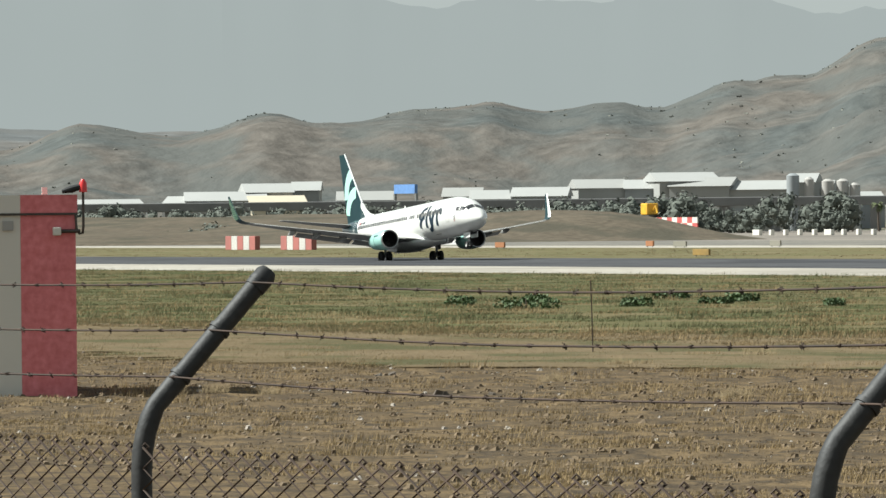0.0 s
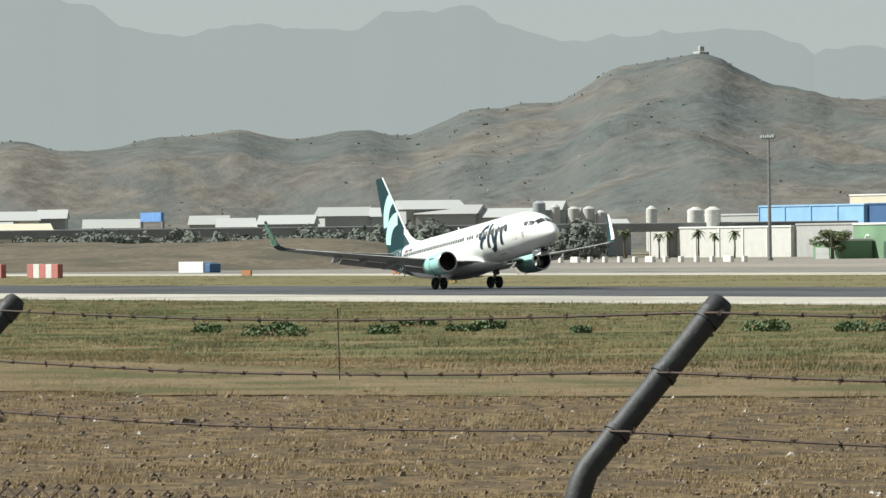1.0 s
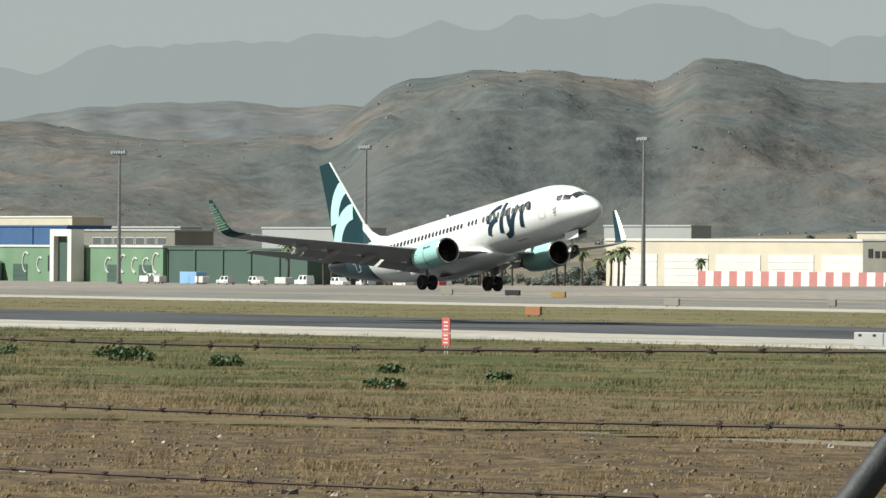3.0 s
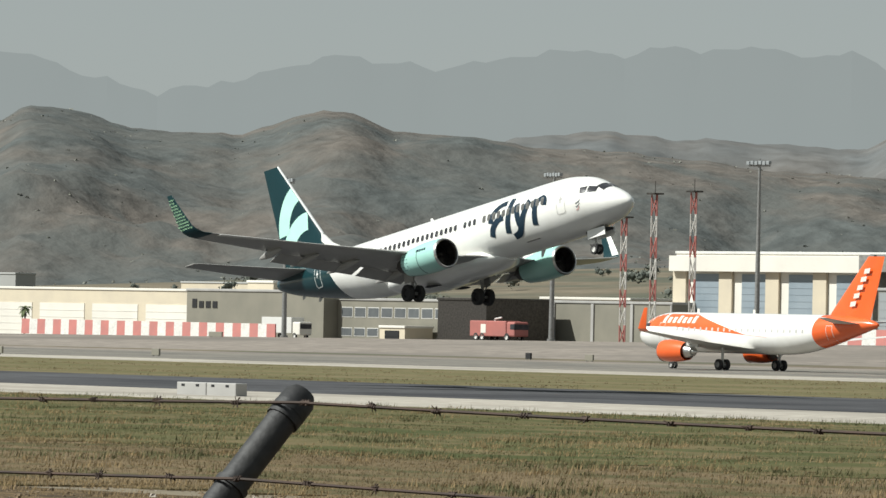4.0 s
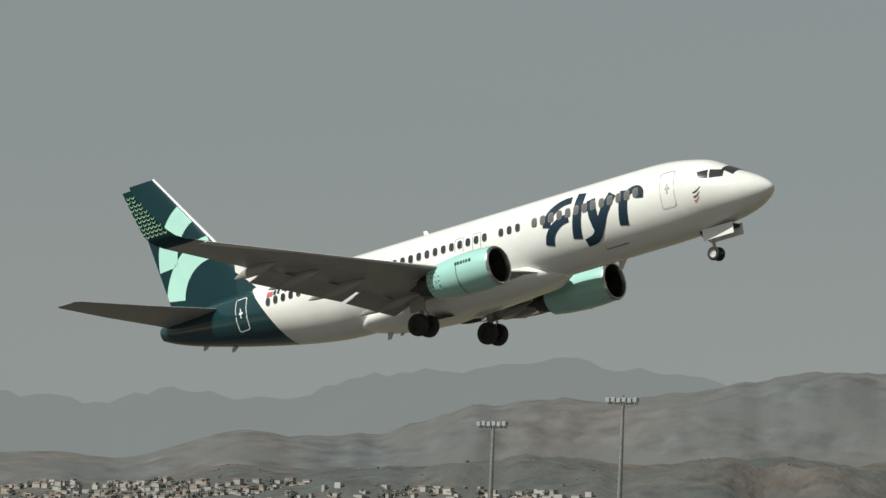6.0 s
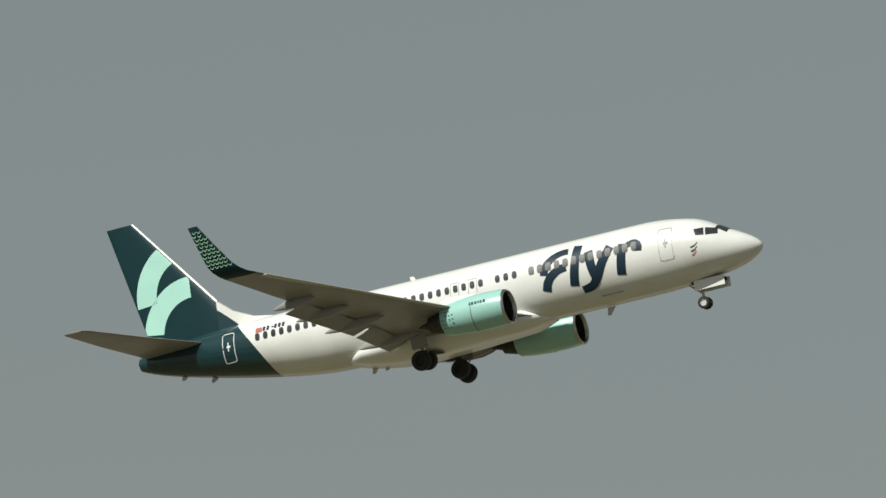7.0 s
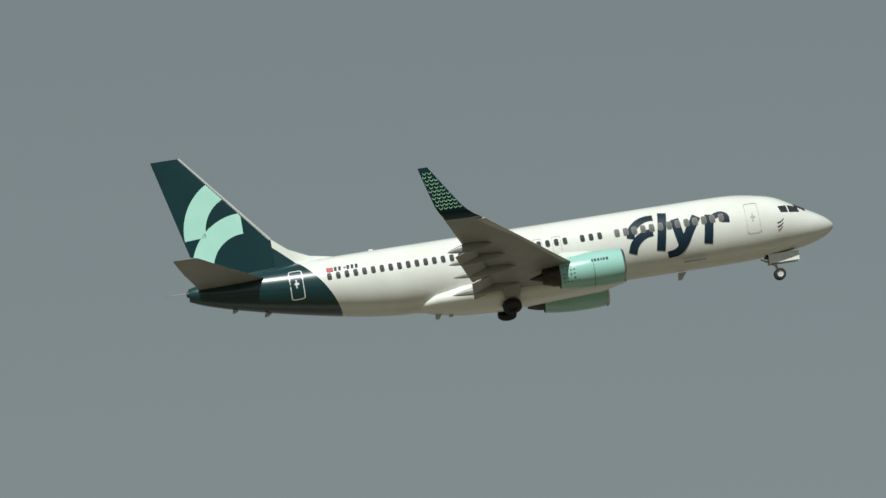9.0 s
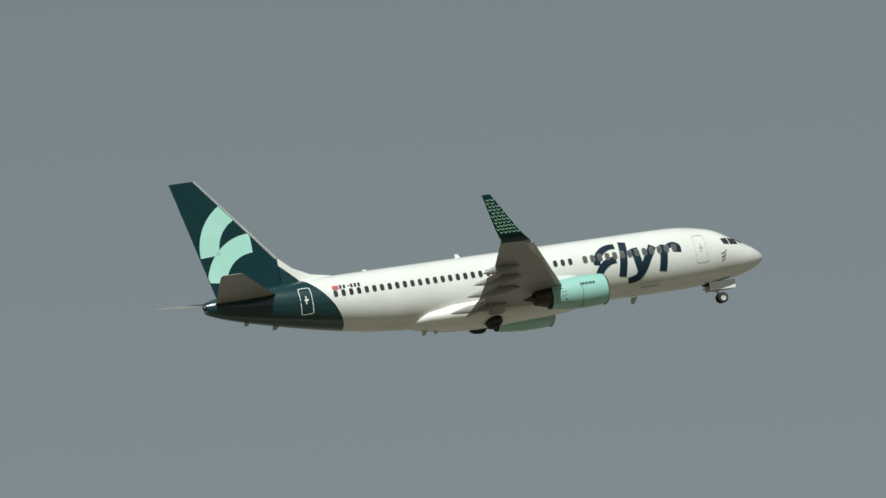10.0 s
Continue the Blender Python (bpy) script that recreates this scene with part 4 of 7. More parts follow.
    # doors: thin rounded outlines
    for s0, s1, z0, z1, m in ((4.5, 5.28, 3.02, 4.8, M_SEAM), (31.35, 32.1, 3.32, 4.97, M_WHITE)):
        r, w = 0.14, 0.03 if m is M_SEAM else 0.045
        ring = []
        for cs, cz, a0 in ((s1 - r, z1 - r, 0), (s0 + r, z1 - r, 90), (s0 + r, z0 + r, 180), (s1 - r, z0 + r, 270)):
            ring += [(cs + r * math.cos(radians(a0 + 22.5 * k)), cz + r * math.sin(radians(a0 + 22.5 * k)), w) for k in range(5)]
        for side in (-1, 1):
            part("door_edge", plate(BODY, ribbon(ring + ring[:1], 3), (side,), 0.022), m, hull)
            c = (z0 + z1) / 2
            part("door_handle", plate(BODY, stroke((s0 + 0.24, c + 0.05), (s0 + 0.5, c + 0.05), 0.12, 0.12, 3), (side,), 0.022), m, hull)
            part("door_marking", plate(BODY, stroke((s0 + 0.38, c + 0.3), (s0 + 0.40, c - 0.2), 0.07, 0.07, 4), (side,), 0.022), m, hull)
    for s0 in (16.2, 17.3):
        for p, q in (((s0, 3.75), (s0, 4.6)), ((s0 + 0.5, 3.75), (s0 + 0.5, 4.6)), ((s0, 4.6), (s0 + 0.5, 4.6))):
            for sd in (-1, 1):
                part("exit_edge", plate(BODY, stroke(p, q, 0.03, 0.03, 4), (sd,), 0.022), M_SEAM, hull)
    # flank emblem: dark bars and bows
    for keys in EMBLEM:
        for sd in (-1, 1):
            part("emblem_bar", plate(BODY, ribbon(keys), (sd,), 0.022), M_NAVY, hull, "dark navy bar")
    for i, (z, ln) in enumerate(((3.62, 0.42), (3.40, 0.36), (3.2, 0.28))):
        for sd in (-1, 1):
            part("emblem_stripe", plate(BODY, stroke((3.5, z - 0.22), (3.5 - ln, z), 0.06, 0.03, 6, 0.05), (sd,), 0.024), M_NAVY if i != 2 else M_RED, hull)
    for i in range(6):
        s = 29.4 - i * 0.245
        if i != 2:
            for sd in (-1, 1):
                part("registration_bar", plate(BODY, stroke((s, 4.6), (s - 0.03, 4.84), 0.15, 0.15, 3), (sd,), 0.024), M_NAVY, hull)
        else:
            for sd in (-1, 1):
                part("registration_bar", plate(BODY, stroke((s, 4.72), (s - 0.14, 4.72), 0.07, 0.07, 3), (sd,), 0.024), M_NAVY, hull)
    for sd in (-1, 1):
        part("flag", plate(BODY, stroke((29.92, 4.72), (29.52, 4.7), 0.26, 0.26, 3), (sd,), 0.024), M_RED, hull, "small red flag")
    # antennas, outlets
    for s, z, d, up in ((20.3, 5.4, 0.5, 1), (26.6, 5.4, 0.35, 1), (10.6, 5.42, 0.08, 1), (9.0, 1.56, 0.4, -1), (23.4, 1.5, 0.42, -1), (22.6, 1.46, 0.36, -1), (33.2, 2.98, 0.22, -1), (35, 3.5, 0.25, -1)):
        bm = loft(bmesh.new(), [[Vector((REF - s - a, b * k, z + up * d * u)) for a, b in ((sw, 0), (sw + c * 0.5, 0.03), (sw + c, 0), (sw + c * 0.5, -0.03))] for u, c, sw, k in ((-0.1, 0.5, 0, 1), (1, 0.22, 0.34, 0.5))])
        part("antenna", fix(bm), M_WHITE if up > 0 else M_LGREY, hull)
    bm = abox(REF - 9.2, REF - 7.9, -1.36, -1.24, 2.00, 2.04)
    part("outlet_slot", bm, M_DARKM, hull)
    bm = loft(bmesh.new(), [[Vector((REF - s, r * math.cos(a), 4.74 + r * math.sin(a))) for a in [2 * math.pi * k / 12 for k in range(12)]] for s, r in ((37.7, 0.24), (38.02, 0.15))])
    part("exhaust_pipe", fix(bm), M_DARKM, hull, "", True)
    # nose gear: folds forward about a hinge in its bay
    nose_hinge = pose(REF - 3.9, 0, 1.85)
    bm = bmesh.new()
    tube(bm, [(0, 0, 0), (0.05, 0, -1.05)], [0.1, 0.075], 10)
    tube(bm, [(0.05, -0.24, -1.22), (0.05, 0.24, -1.22)], 0.06, 8)
    tube(bm, [(0.05, 0, -0.75), (-0.7, 0, -0.1)], 0.05, 8)
    tube(bm, [(0.05, 0, -1.0), (0.05, 0, -1.22)], 0.07, 8)
    gear = part("nose_gear", bm, M_LGREY, jet, "grey nose gear leg", True, at=nose_hinge)
    for y in (-0.2, 0.2):
        part("wheel", disc_wheel(bmesh.new(), (0.08, y, -1.26), 0.345, 0.2), [M_RUBBER, M_LGREY], gear, "", True)
    for sd in (-1, 1):
        bm = box(bmesh.new(), REF - 4.15, REF - 2.35, sd * 0.42 - 0.02, sd * 0.42 + 0.02, 1.26, 1.82, 0.015)
        part("gear_door", bm, M_WHITE, jet, "white gear door")
    # solid black slab painted in for the shade inside the bay
    bm = abox(REF - 4.3, REF - 2.5, -0.4, 0.4, 1.64, 1.80)
    part("gear_bay", bm, M_BLACK, jet)
    # main gear: folds inwards about a hinge under the wing
    legs = []
    for sd in (-1, 1):
        hinge = pose(0, sd * 2.86, 2.25)
        bm = bmesh.new()
        tube(bm, [(0, 0, 0), (0, 0, -0.8), (0, 0, -0.82), (0, 0, -1.65)], [0.14, 0.14, 0.10, 0.10], 12)
        tube(bm, [(0, -0.5, -1.68), (0, 0.5, -1.68)], 0.09, 10)
        tube(bm, [(0, 0, -0.7), (0, -sd * 0.9, 0.05)], 0.06, 8)
        tube(bm, [(0.05, 0, -1.5), (0.4, 0, -1.15), (0.05, 0, -0.75)], 0.05, 6)
        leg = part("main_gear", bm, M_GREY, jet, "grey main landing gear leg", True, at=hinge)
        for y in (-0.43, 0.43):
            part("wheel", disc_wheel(bmesh.new(), (0, y, -1.68), 0.565, 0.40), [M_RUBBER, M_RUBBER], leg, "black main wheel", True)
        bm = box(bmesh.new(), -0.45, 0.5, sd * 0.3 - 0.02, sd * 0.3 + 0.02, -1.0, 0.12, 0.015)
        part("leg_door", bm, M_WING, leg)
        # flat black disc on the belly, the well's shade as colour
        bm = bmesh.new()
        bmesh.ops.create_circle(bm, cap_ends=True, radius=0.58, segments=22, matrix=pose(0.0, sd * 1.15, 1.10))
        part("wheel_well", bm, M_BLACK, jet, "flat black disc for the wheel well's shade")
        legs.append((leg, hinge, sd))
    return jet, legs, (gear, nose_hinge)


JET, LEGS, NOSE_GEAR = build_jet()


# ---------------------------------------------------------------- things on the airfield
def ap(x, y):
    return rise(x, y) + 0.08


def shed(name, x0, x1, y, deep, z1, wall, label, roof=M_LGREY, bays=0, doors=None, windows=None, z0=None, group="", category="building"):
    """A flat-roofed block with its front at y: wall, parapet roof, piers, doors and windows as parts."""
    z0 = rise((x0 + x1) / 2, y) if z0 is None else z0
    b = thing(name, pose((x0 + x1) / 2, y, z0), label, category, group)
    w, h = (x1 - x0) / 2, z1 - z0
    part("wall", box(bmesh.new(), -w, w, 0, deep, -0.6, h - 0.45), wall, b)
    part("roof", box(bmesh.new(), -w - 0.15, w + 0.15, -0.2, deep + 0.15, h - 0.45, h, 0.08), roof, b, "pale roof edge")
    for k in range(bays + 1 if bays else 0):
        x = -w + 2 * w * k / bays
        part("pier", box(bmesh.new(), max(-w, x - 0.35), min(w, x + 0.35), -0.25, 0, -0.4, h - 0.5), roof, b)
    for m, xa, xb, za, zb in doors or ():
        d = part("door", box(bmesh.new(), xa - x0 - w, xb - x0 - w, -0.12, 0.05, za, zb), m, b)
        nn = max(2, int((zb - za) / 1.1))
        for i in range(1, nn):
            z = za + (zb - za) * i / nn
            part("door_rib", box(bmesh.new(), xa - x0 - w + 0.05, xb - x0 - w - 0.05, -0.17, -0.12, z - 0.05, z + 0.05), m, d)
    for xa, xb, za, zb, nn in windows or ():
        for i in range(nn):
            u0 = xa + (xb - xa) * (i + 0.08) / nn - x0 - w
            u1 = xa + (xb - xa) * (i + 0.92) / nn - x0 - w
            f = part("window", box(bmesh.new(), u0, u1, -0.06, 0.04, za, zb), M_LGREY, b)
            part("pane", box(bmesh.new(), u0 + 0.12, u1 - 0.12, -0.09, -0.06, za + 0.12, zb - 0.12), M_PANEH, f)
    return b


def light_mast(x, y, h, z=None):
    m = thing("light_mast", pose(x, y, ap(x, y) if z is None else z, 0, 0, random.uniform(-20, 20)), "tall grey steel apron light mast with floodlight head", "light mast", "apron light masts")
    part("pole", tube(bmesh.new(), [(0, 0, -0.4), (0, 0, h * 0.5), (0, 0, h)], [0.42, 0.32, 0.2], 12), M_STEEL, m, "", True)
    part("base_collar", tube(bmesh.new(), [(0, 0, -0.2), (0, 0, 0.5)], 0.62, 12), M_STEEL, m, "", True)
    head = part("head_frame", tube(box(bmesh.new(), -1.9, 1.9, -0.1, 0.1, h - 0.5, h - 0.3), [(0, 0, h - 0.8), (0, 0, h + 0.6)], 0.12, 6), M_STEEL, m)
    for k in range(6):
        xx = -1.8 + 0.72 * k
        part("floodlight", box(bmesh.new(), xx - 0.27, xx + 0.27, -0.5, 0.1, h - 0.3 + 0.06 * (k % 2), h + 0.22 + 0.06 * (k % 2), 0.05), M_STEELG, head)
    return m


def blast_fence(x0, x1, y, h, n, lean, group):
    """Slanting jet blast deflector of red and white panels."""
    z = ap((x0 + x1) / 2, y)
    f = thing("blast_fence", pose(x0, y, z), "long red and white striped jet blast fence on the apron", "barrier")
    w = (x1 - x0) / n
    rnd = random.Random(n)
    for k in range(n):
        a = k * w
        bm = bmesh.new()
        g = lean * w
        v = [bm.verts.new(p) for p in ((a + g, 0, 0), (a + w + g, 0, 0), (a + w, 0.9, h), (a, 0.9, h), (a + g, 0.25, 0), (a + w + g, 0.25, 0), (a + w, 1.1, h), (a, 1.1, h))]
        for q in ((0, 1, 2, 3), (7, 6, 5, 4), (0, 4, 5, 1), (3, 2, 6, 7), (0, 3, 7, 4), (1, 5, 6, 2)):
            bm.faces.new([v[i] for i in q])
        part("panel", fix(bm), M_REDF if k % 2 == 0 else M_HUTW, f)
    for k in range(0, n + 1, 2):
        part("strut", tube(bmesh.new(), [(k * w + 0.2, 0.9, h * 0.85), (k * w + 0.2, 2.2, 0)], 0.06, 6), M_STEEL, f)
    return f


def leaf_cloud(bm, c, r, n, size, rnd, flat=0.75, shell=0.0):
    """Small leaf clumps scattered through a lumpy ball."""
    for _ in range(n):
        d = Vector((rnd.gauss(0, 1), rnd.gauss(0, 1), rnd.gauss(0, 1))).normalized()
        k = rnd.uniform(0.55, 1.05)
        p = Vector(c) + Vector((d.x * r * k, d.y * r * k, d.z * r * k * flat))
        s = size * rnd.uniform(0.6, 1.4)
        a = (Vector((rnd.uniform(-1, 1), rnd.uniform(-1, 1), rnd.uniform(-1, 1))) + shell * d).normalized()
        b = a.orthogonal().normalized()
        q = a.cross(b)
        vs = [bm.verts.new(p + b * s), bm.verts.new(p + q * s * 0.8), bm.verts.new(p - b * s * 0.9), bm.verts.new(p - q * s)]
        bm.faces.new(vs)


def tree_meshes(seed, h, spread, leaf, size, count, low=0.35):
    rnd = random.Random(seed)
    tr = bmesh.new()
    bend = rnd.uniform(-0.3, 0.3)
    tube(tr, [(0, 0, -0.3), (bend * 0.4, 0, h * 0.3), (bend, 0.1, h * 0.6), (bend * 1.3, 0, h * 0.9)], [0.3, 0.22, 0.14, 0.04], 8)
    cr = bmesh.new()
    for k in range(9):
        a = rnd.uniform(0, 6.3)
        u = rnd.uniform(low, 0.92)
        rr = spread * (1.05 - 0.75 * abs(u - 0.55)) * rnd.uniform(0.35, 0.75)
        c = Vector((bend + rr * math.cos(a), rr * math.sin(a), h * u))
        tube(tr, [(bend * u, 0, h * u * 0.8), c], [0.1, 0.03], 5)
        leaf_cloud(cr, c, spread * rnd.uniform(0.34, 0.52), count // 9, size, rnd, 0.75, 1.0)
    a, b = finish(tr, True), finish(cr)
    a.materials.append(M_BARK), b.materials.append(leaf)
    return a, b


PINES = [tree_meshes(s, 10, 4.6, M_LEAF, 0.19, 7000, 0.16) for s in (1, 2, 3, 4)]
SCRUBT = [tree_meshes(s, 6, 2.6, M_LEAF2, 0.12, 4500, 0.2) for s in (5, 6)]


def tree(x, y, h, kind, label, group, z=None, wide=1.0):
    meshes, base = (PINES, 10.0) if kind == "pine" else (SCRUBT, 6.0)
    tr, cr = meshes[random.randrange(len(meshes))]
    k = h / base
    t = thing("tree", pose(x, y, ap(x, y) if z is None else z, 0, 0, random.uniform(0, 360)) @ Matrix.Diagonal((k * wide, k * wide, k, 1)), label, "tree", group)
    piece("trunk", tr, t, Matrix()), piece("crown", cr, t, Matrix())
    return t


def palm_meshes(seed):
    rnd = random.Random(seed)
    tr, cr = bmesh.new(), bmesh.new()
    tube(tr, [(0, 0, -0.3), (0.15, 0, 3), (0.1, 0.1, 6.8)], [0.3, 0.22, 0.2], 8)
    for k in range(22):
        a, up = rnd.uniform(0, 6.3), rnd.uniform(-0.5, 1.1)
        ln = rnd.uniform(1.5, 2.2)
        d = Vector((math.cos(a), math.sin(a), 0))
        s = Vector((-d.y, d.x, 0))
        pts = [Vector((0.1, 0.1, 6.8)) + d * ln * u + Vector((0, 0, ln * (up * u - 0.85 * u * u))) for u in (0, 0.35, 0.7, 1.0)]
        ws = (0.06, 0.3, 0.26, 0.03)
        for sg in (-1, 1):
            for i in range(3):
                q = [pts[i], pts[i] + s * sg * ws[i] - Vector((0, 0, ws[i] * 0.5)), pts[i + 1] + s * sg * ws[i + 1] - Vector((0, 0, ws[i + 1] * 0.5)), pts[i + 1]]
                cr.faces.new([cr.verts.new(p) for p in q])
    for k in range(50):
        a, z = rnd.uniform(0, 6.3), rnd.uniform(5.2, 6.6)
        p = Vector((0.1 + 0.4 * math.cos(a), 0.1 + 0.4 * math.sin(a), z))
        cr.faces.new([cr.verts.new(p + Vector(o)) for o in ((0.15, 0, 0), (0, 0.15, -0.1), (-0.1, 0, -0.6))])
    a, b = finish(tr, True), finish(cr)
    a.materials.append(M_BARK), b.materials.append(M_LEAF2)
    return a, b


PALMS = [palm_meshes(s) for s in (1, 2, 3)]


def palm(x, y, h):
    tr, cr = PALMS[random.randrange(3)]
    k = h / 8.2
    t = thing("palm_tree", pose(x, y, ap(x, y) - 0.05, 0, 0, random.uniform(0, 360)) @ Matrix.Diagonal((k, k, k, 1)), "tall palm tree with shaggy crown", "palm tree", "row of palms")
    piece("trunk", tr, t, Matrix()), piece("crown", cr, t, Matrix())


def marker(x0, x1, y, h, material, label, z=None, stripes=0, legs=True, category="airfield sign"):
    """A low taxiway sign box on short legs."""
    z = (ap((x0 + x1) / 2, y) if y > 500 else 0.08) if z is None else z
    s = thing("airfield_sign", pose((x0 + x1) / 2, y, z), label, category, "airfield signs")
    w = (x1 - x0) / 2
    body = part("panel", box(bmesh.new(), -w, w, -0.12, 0.12, 0.12, h, 0.03), material, s)
    for k in range(2 if legs else 0):
        part("leg", box(bmesh.new(), (k - 0.5) * w * 1.4 - 0.05, (k - 0.5) * w * 1.4 + 0.05, -0.06, 0.06, 0, 0.14), M_STEEL, s)
    for k in range(stripes):
        u = -w + 2 * w * (k + 0.5) / stripes
        part("stripe", box(bmesh.new(), u - w * 0.35 / stripes, u + w * 0.35 / stripes, -0.135, -0.12, 0.16, h - 0.04), M_BLACK if stripes == 1 else M_YELLOW, body)
    return s


def build_hut():
    """Striped equipment tower with an obstruction light."""
    h = thing("striped_tower", pose(-174.0, 62.7, 0, 0, 0, 73), "tower in pinkish red and off white stripes, lengthened unseen to the back", "tower")
    # the unseen depth behind the front is lengthened to widen the cast shadow
    part("red_wall", box(bmesh.new(), -1.43, 0, 0, 9.0, -0.2, 4.75), M_REDP, h, "pinkish red rendered wall")
    part("white_wall", box(bmesh.new(), -4.4, -1.434, 0.002, 9.0, -0.2, 4.75), M_CREAM, h, "off white rendered wall")
    part("red_band", box(bmesh.new(), -1.43, 0.05, -0.05, 9.05, 4.75, 5.22), M_REDP, h)
    part("white_band", box(bmesh.new(), -4.45, -1.434, -0.05, 9.05, 4.75, 5.22), M_CREAM, h)
    part("band_edge", box(bmesh.new(), -4.45, 0.05, -0.07, 9.07, 4.69, 4.75), M_DARKM, h)
    lampb = part("lamp_box", box(bmesh.new(), -0.6, -0.38, -0.2, 0, 4.16, 4.38, 0.03), M_CREAM, h)
    part("arm", tube(bmesh.new(), [(-0.38, -0.1, 4.27), (0.12, -0.1, 4.27)], 0.05, 8), M_DARKM, lampb, "", True)
    part("conduit", tube(bmesh.new(), [(0.2, -0.1, 5.3), (0.2, -0.1, 4.4), (0.18, -0.1, 4.22), (0.1, -0.1, 4.2), (0.02, -0.1, 4.35), (0.0, -0.1, 4.7)], 0.035, 6), M_DARKM, h, "", True)
    part("beacon", tube(bmesh.new(), [(0.2, -0.1, 5.28), (0.2, -0.1, 5.36), (0.2, -0.1, 5.52), (0.2, -0.1, 5.62)], [0.11, 0.11, 0.1, 0.04], 12), M_REDJ, h, "red obstruction light", True)
    part("horn", tube(bmesh.new(), [(0.12, -0.1, 5.42), (-0.1, -0.1, 5.36), (-0.35, -0.1, 5.3)], [0.08, 0.1, 0.05], 10), M_BLACK, h, "black horn", True)
    part("vent", box(bmesh.new(), -1.9, -1.62, -0.06, 0, 4.3, 4.55), M_GREY, h)
    part("stub", box(bmesh.new(), -0.85, -0.7, 0.4, 0.5, 5.22, 5.42), M_CREAM, h)


build_hut()


def build_near_things():
    s = thing("warning_board", pose(-295.7, 183.8, 0.05), "red airfield board with white bars on two thin posts", "sign")
    for k in (-0.12, 0.12):
        part("post", tube(bmesh.new(), [(k, 0, -0.2), (k, 0, 0.5)], 0.03, 6), M_CREAM, s)
    for z0, z1 in ((0.42, 1.02), (1.06, 1.8)):
        b = part("board", box(bmesh.new(), -0.36, 0.36, -0.03, 0.03, z0, z1, 0.01), M_RED, s)
        for k in range(3):
            part("bar", box(bmesh.new(), -0.2 + 0.05 * (k % 2), 0.2, -0.04, -0.03, z0 + 0.12 + 0.18 * k, z0 + 0.18 + 0.18 * k), M_CREAM, b)
    r = thing("marker_rod", pose(-214.3, 95.3, -0.05, 2, 1.5, 0), "thin rusty marker rod stuck in dry grass", "rod")
    part("rod", tube(bmesh.new(), [(0, 0, -0.2), (0.02, 0, 1.2), (0, 0, 2.45)], 0.022, 6), M_RUST, r)
    for i, x in enumerate((-328.4, -325.5)):
        c = thing("concrete_block", pose(x, 232.6, 0.08), "weathered grey concrete block beside the runway", "concrete block", "concrete blocks")
        bb = part("body", box(bmesh.new(), -1.42, 1.42, -0.4, 0.4, -0.05, 0.72, 0.05), M_GREY, c)
        for k in (-0.8, 0.6):
            # thin black plate on the face, painted as a hole's shade
            part("lifting_hole", box(bmesh.new(), k - 0.16, k + 0.16, -0.41, -0.399, 0.48, 0.62), M_BLACK, bb)
    for x in (-961, -939):
        c = thing("marker_barrier", pose(x, 372, 0.06), "red and white chequered runway barrier", "barrier", "chequered barriers")
        for k in range(5):
            part("panel", box(bmesh.new(), -6 + 2.4 * k, -3.7 + 2.4 * k, -0.4, 0.4, 0, 2.0, 0.05), M_REDF if k % 2 == 0 else M_HUTW, c)
    c = thing("chequered_board", pose(-1178, 540, 1.6), "red and white chequered warning board on the bank", "board")
    for i in range(10):
        for j in range(2):
            part("square", box(bmesh.new(), -11 + 2.2 * i, -8.8 + 2.2 * i, -0.1, 0.1, 0.3 + 1.05 * j, 1.35 + 1.05 * j), M_RED if (i + j) % 2 else M_CREAM, c)
    for k in range(4):
        part("leg", box(bmesh.new(), -9 + 6 * k - 0.1, -9 + 6 * k + 0.1, -0.05, 0.05, -1.8, 0.3), M_STEEL, c)
    t = thing("yellow_digger", pose(-1231, 560, 3.6), "yellow digger on the bank behind the runway", "digger")
    part("cab", box(bmesh.new(), -2.6, 0.4, -1.2, 1.2, 0.9, 3.1, 0.2), M_YELLOW, t)
    part("arm", tube(bmesh.new(), [(0.2, 0, 1.5), (1.8, 0, 2.6), (2.6, 0, 1.2)], 0.2, 6), M_YELLOW, t)
    part("track", box(bmesh.new(), -2.8, 1.2, -1.3, 1.3, 0, 0.9, 0.3), M_BLACK, t)
    t = thing("site_container", pose(-1044, 440, 0.08), "white steel site container beside the taxiway", "container")
    part("body", box(bmesh.new(), -5.6, 4.4, -1.2, 1.2, 0, 1.75, 0.04), M_LGREY, t)
    part("tank", box(bmesh.new(), 4.6, 6.6, -1, 1, 0, 1.5, 0.2), M_DBLUE, t)
    marker(-681.9, -677.9, 315, 0.78, M_OCHRE, "dull yellow airfield sign in the grass")
    marker(-386.7, -382.3, 375, 0.75, M_OCHRE, "black and yellow airfield sign in the grass", None, 1)
    marker(-369.6, -368.2, 372, 0.75, M_BLACK, "small black airfield sign in the grass")
    marker(-353.8, -349.5, 368, 1.05, M_RUSTP, "rust brown ribbed airfield sign")
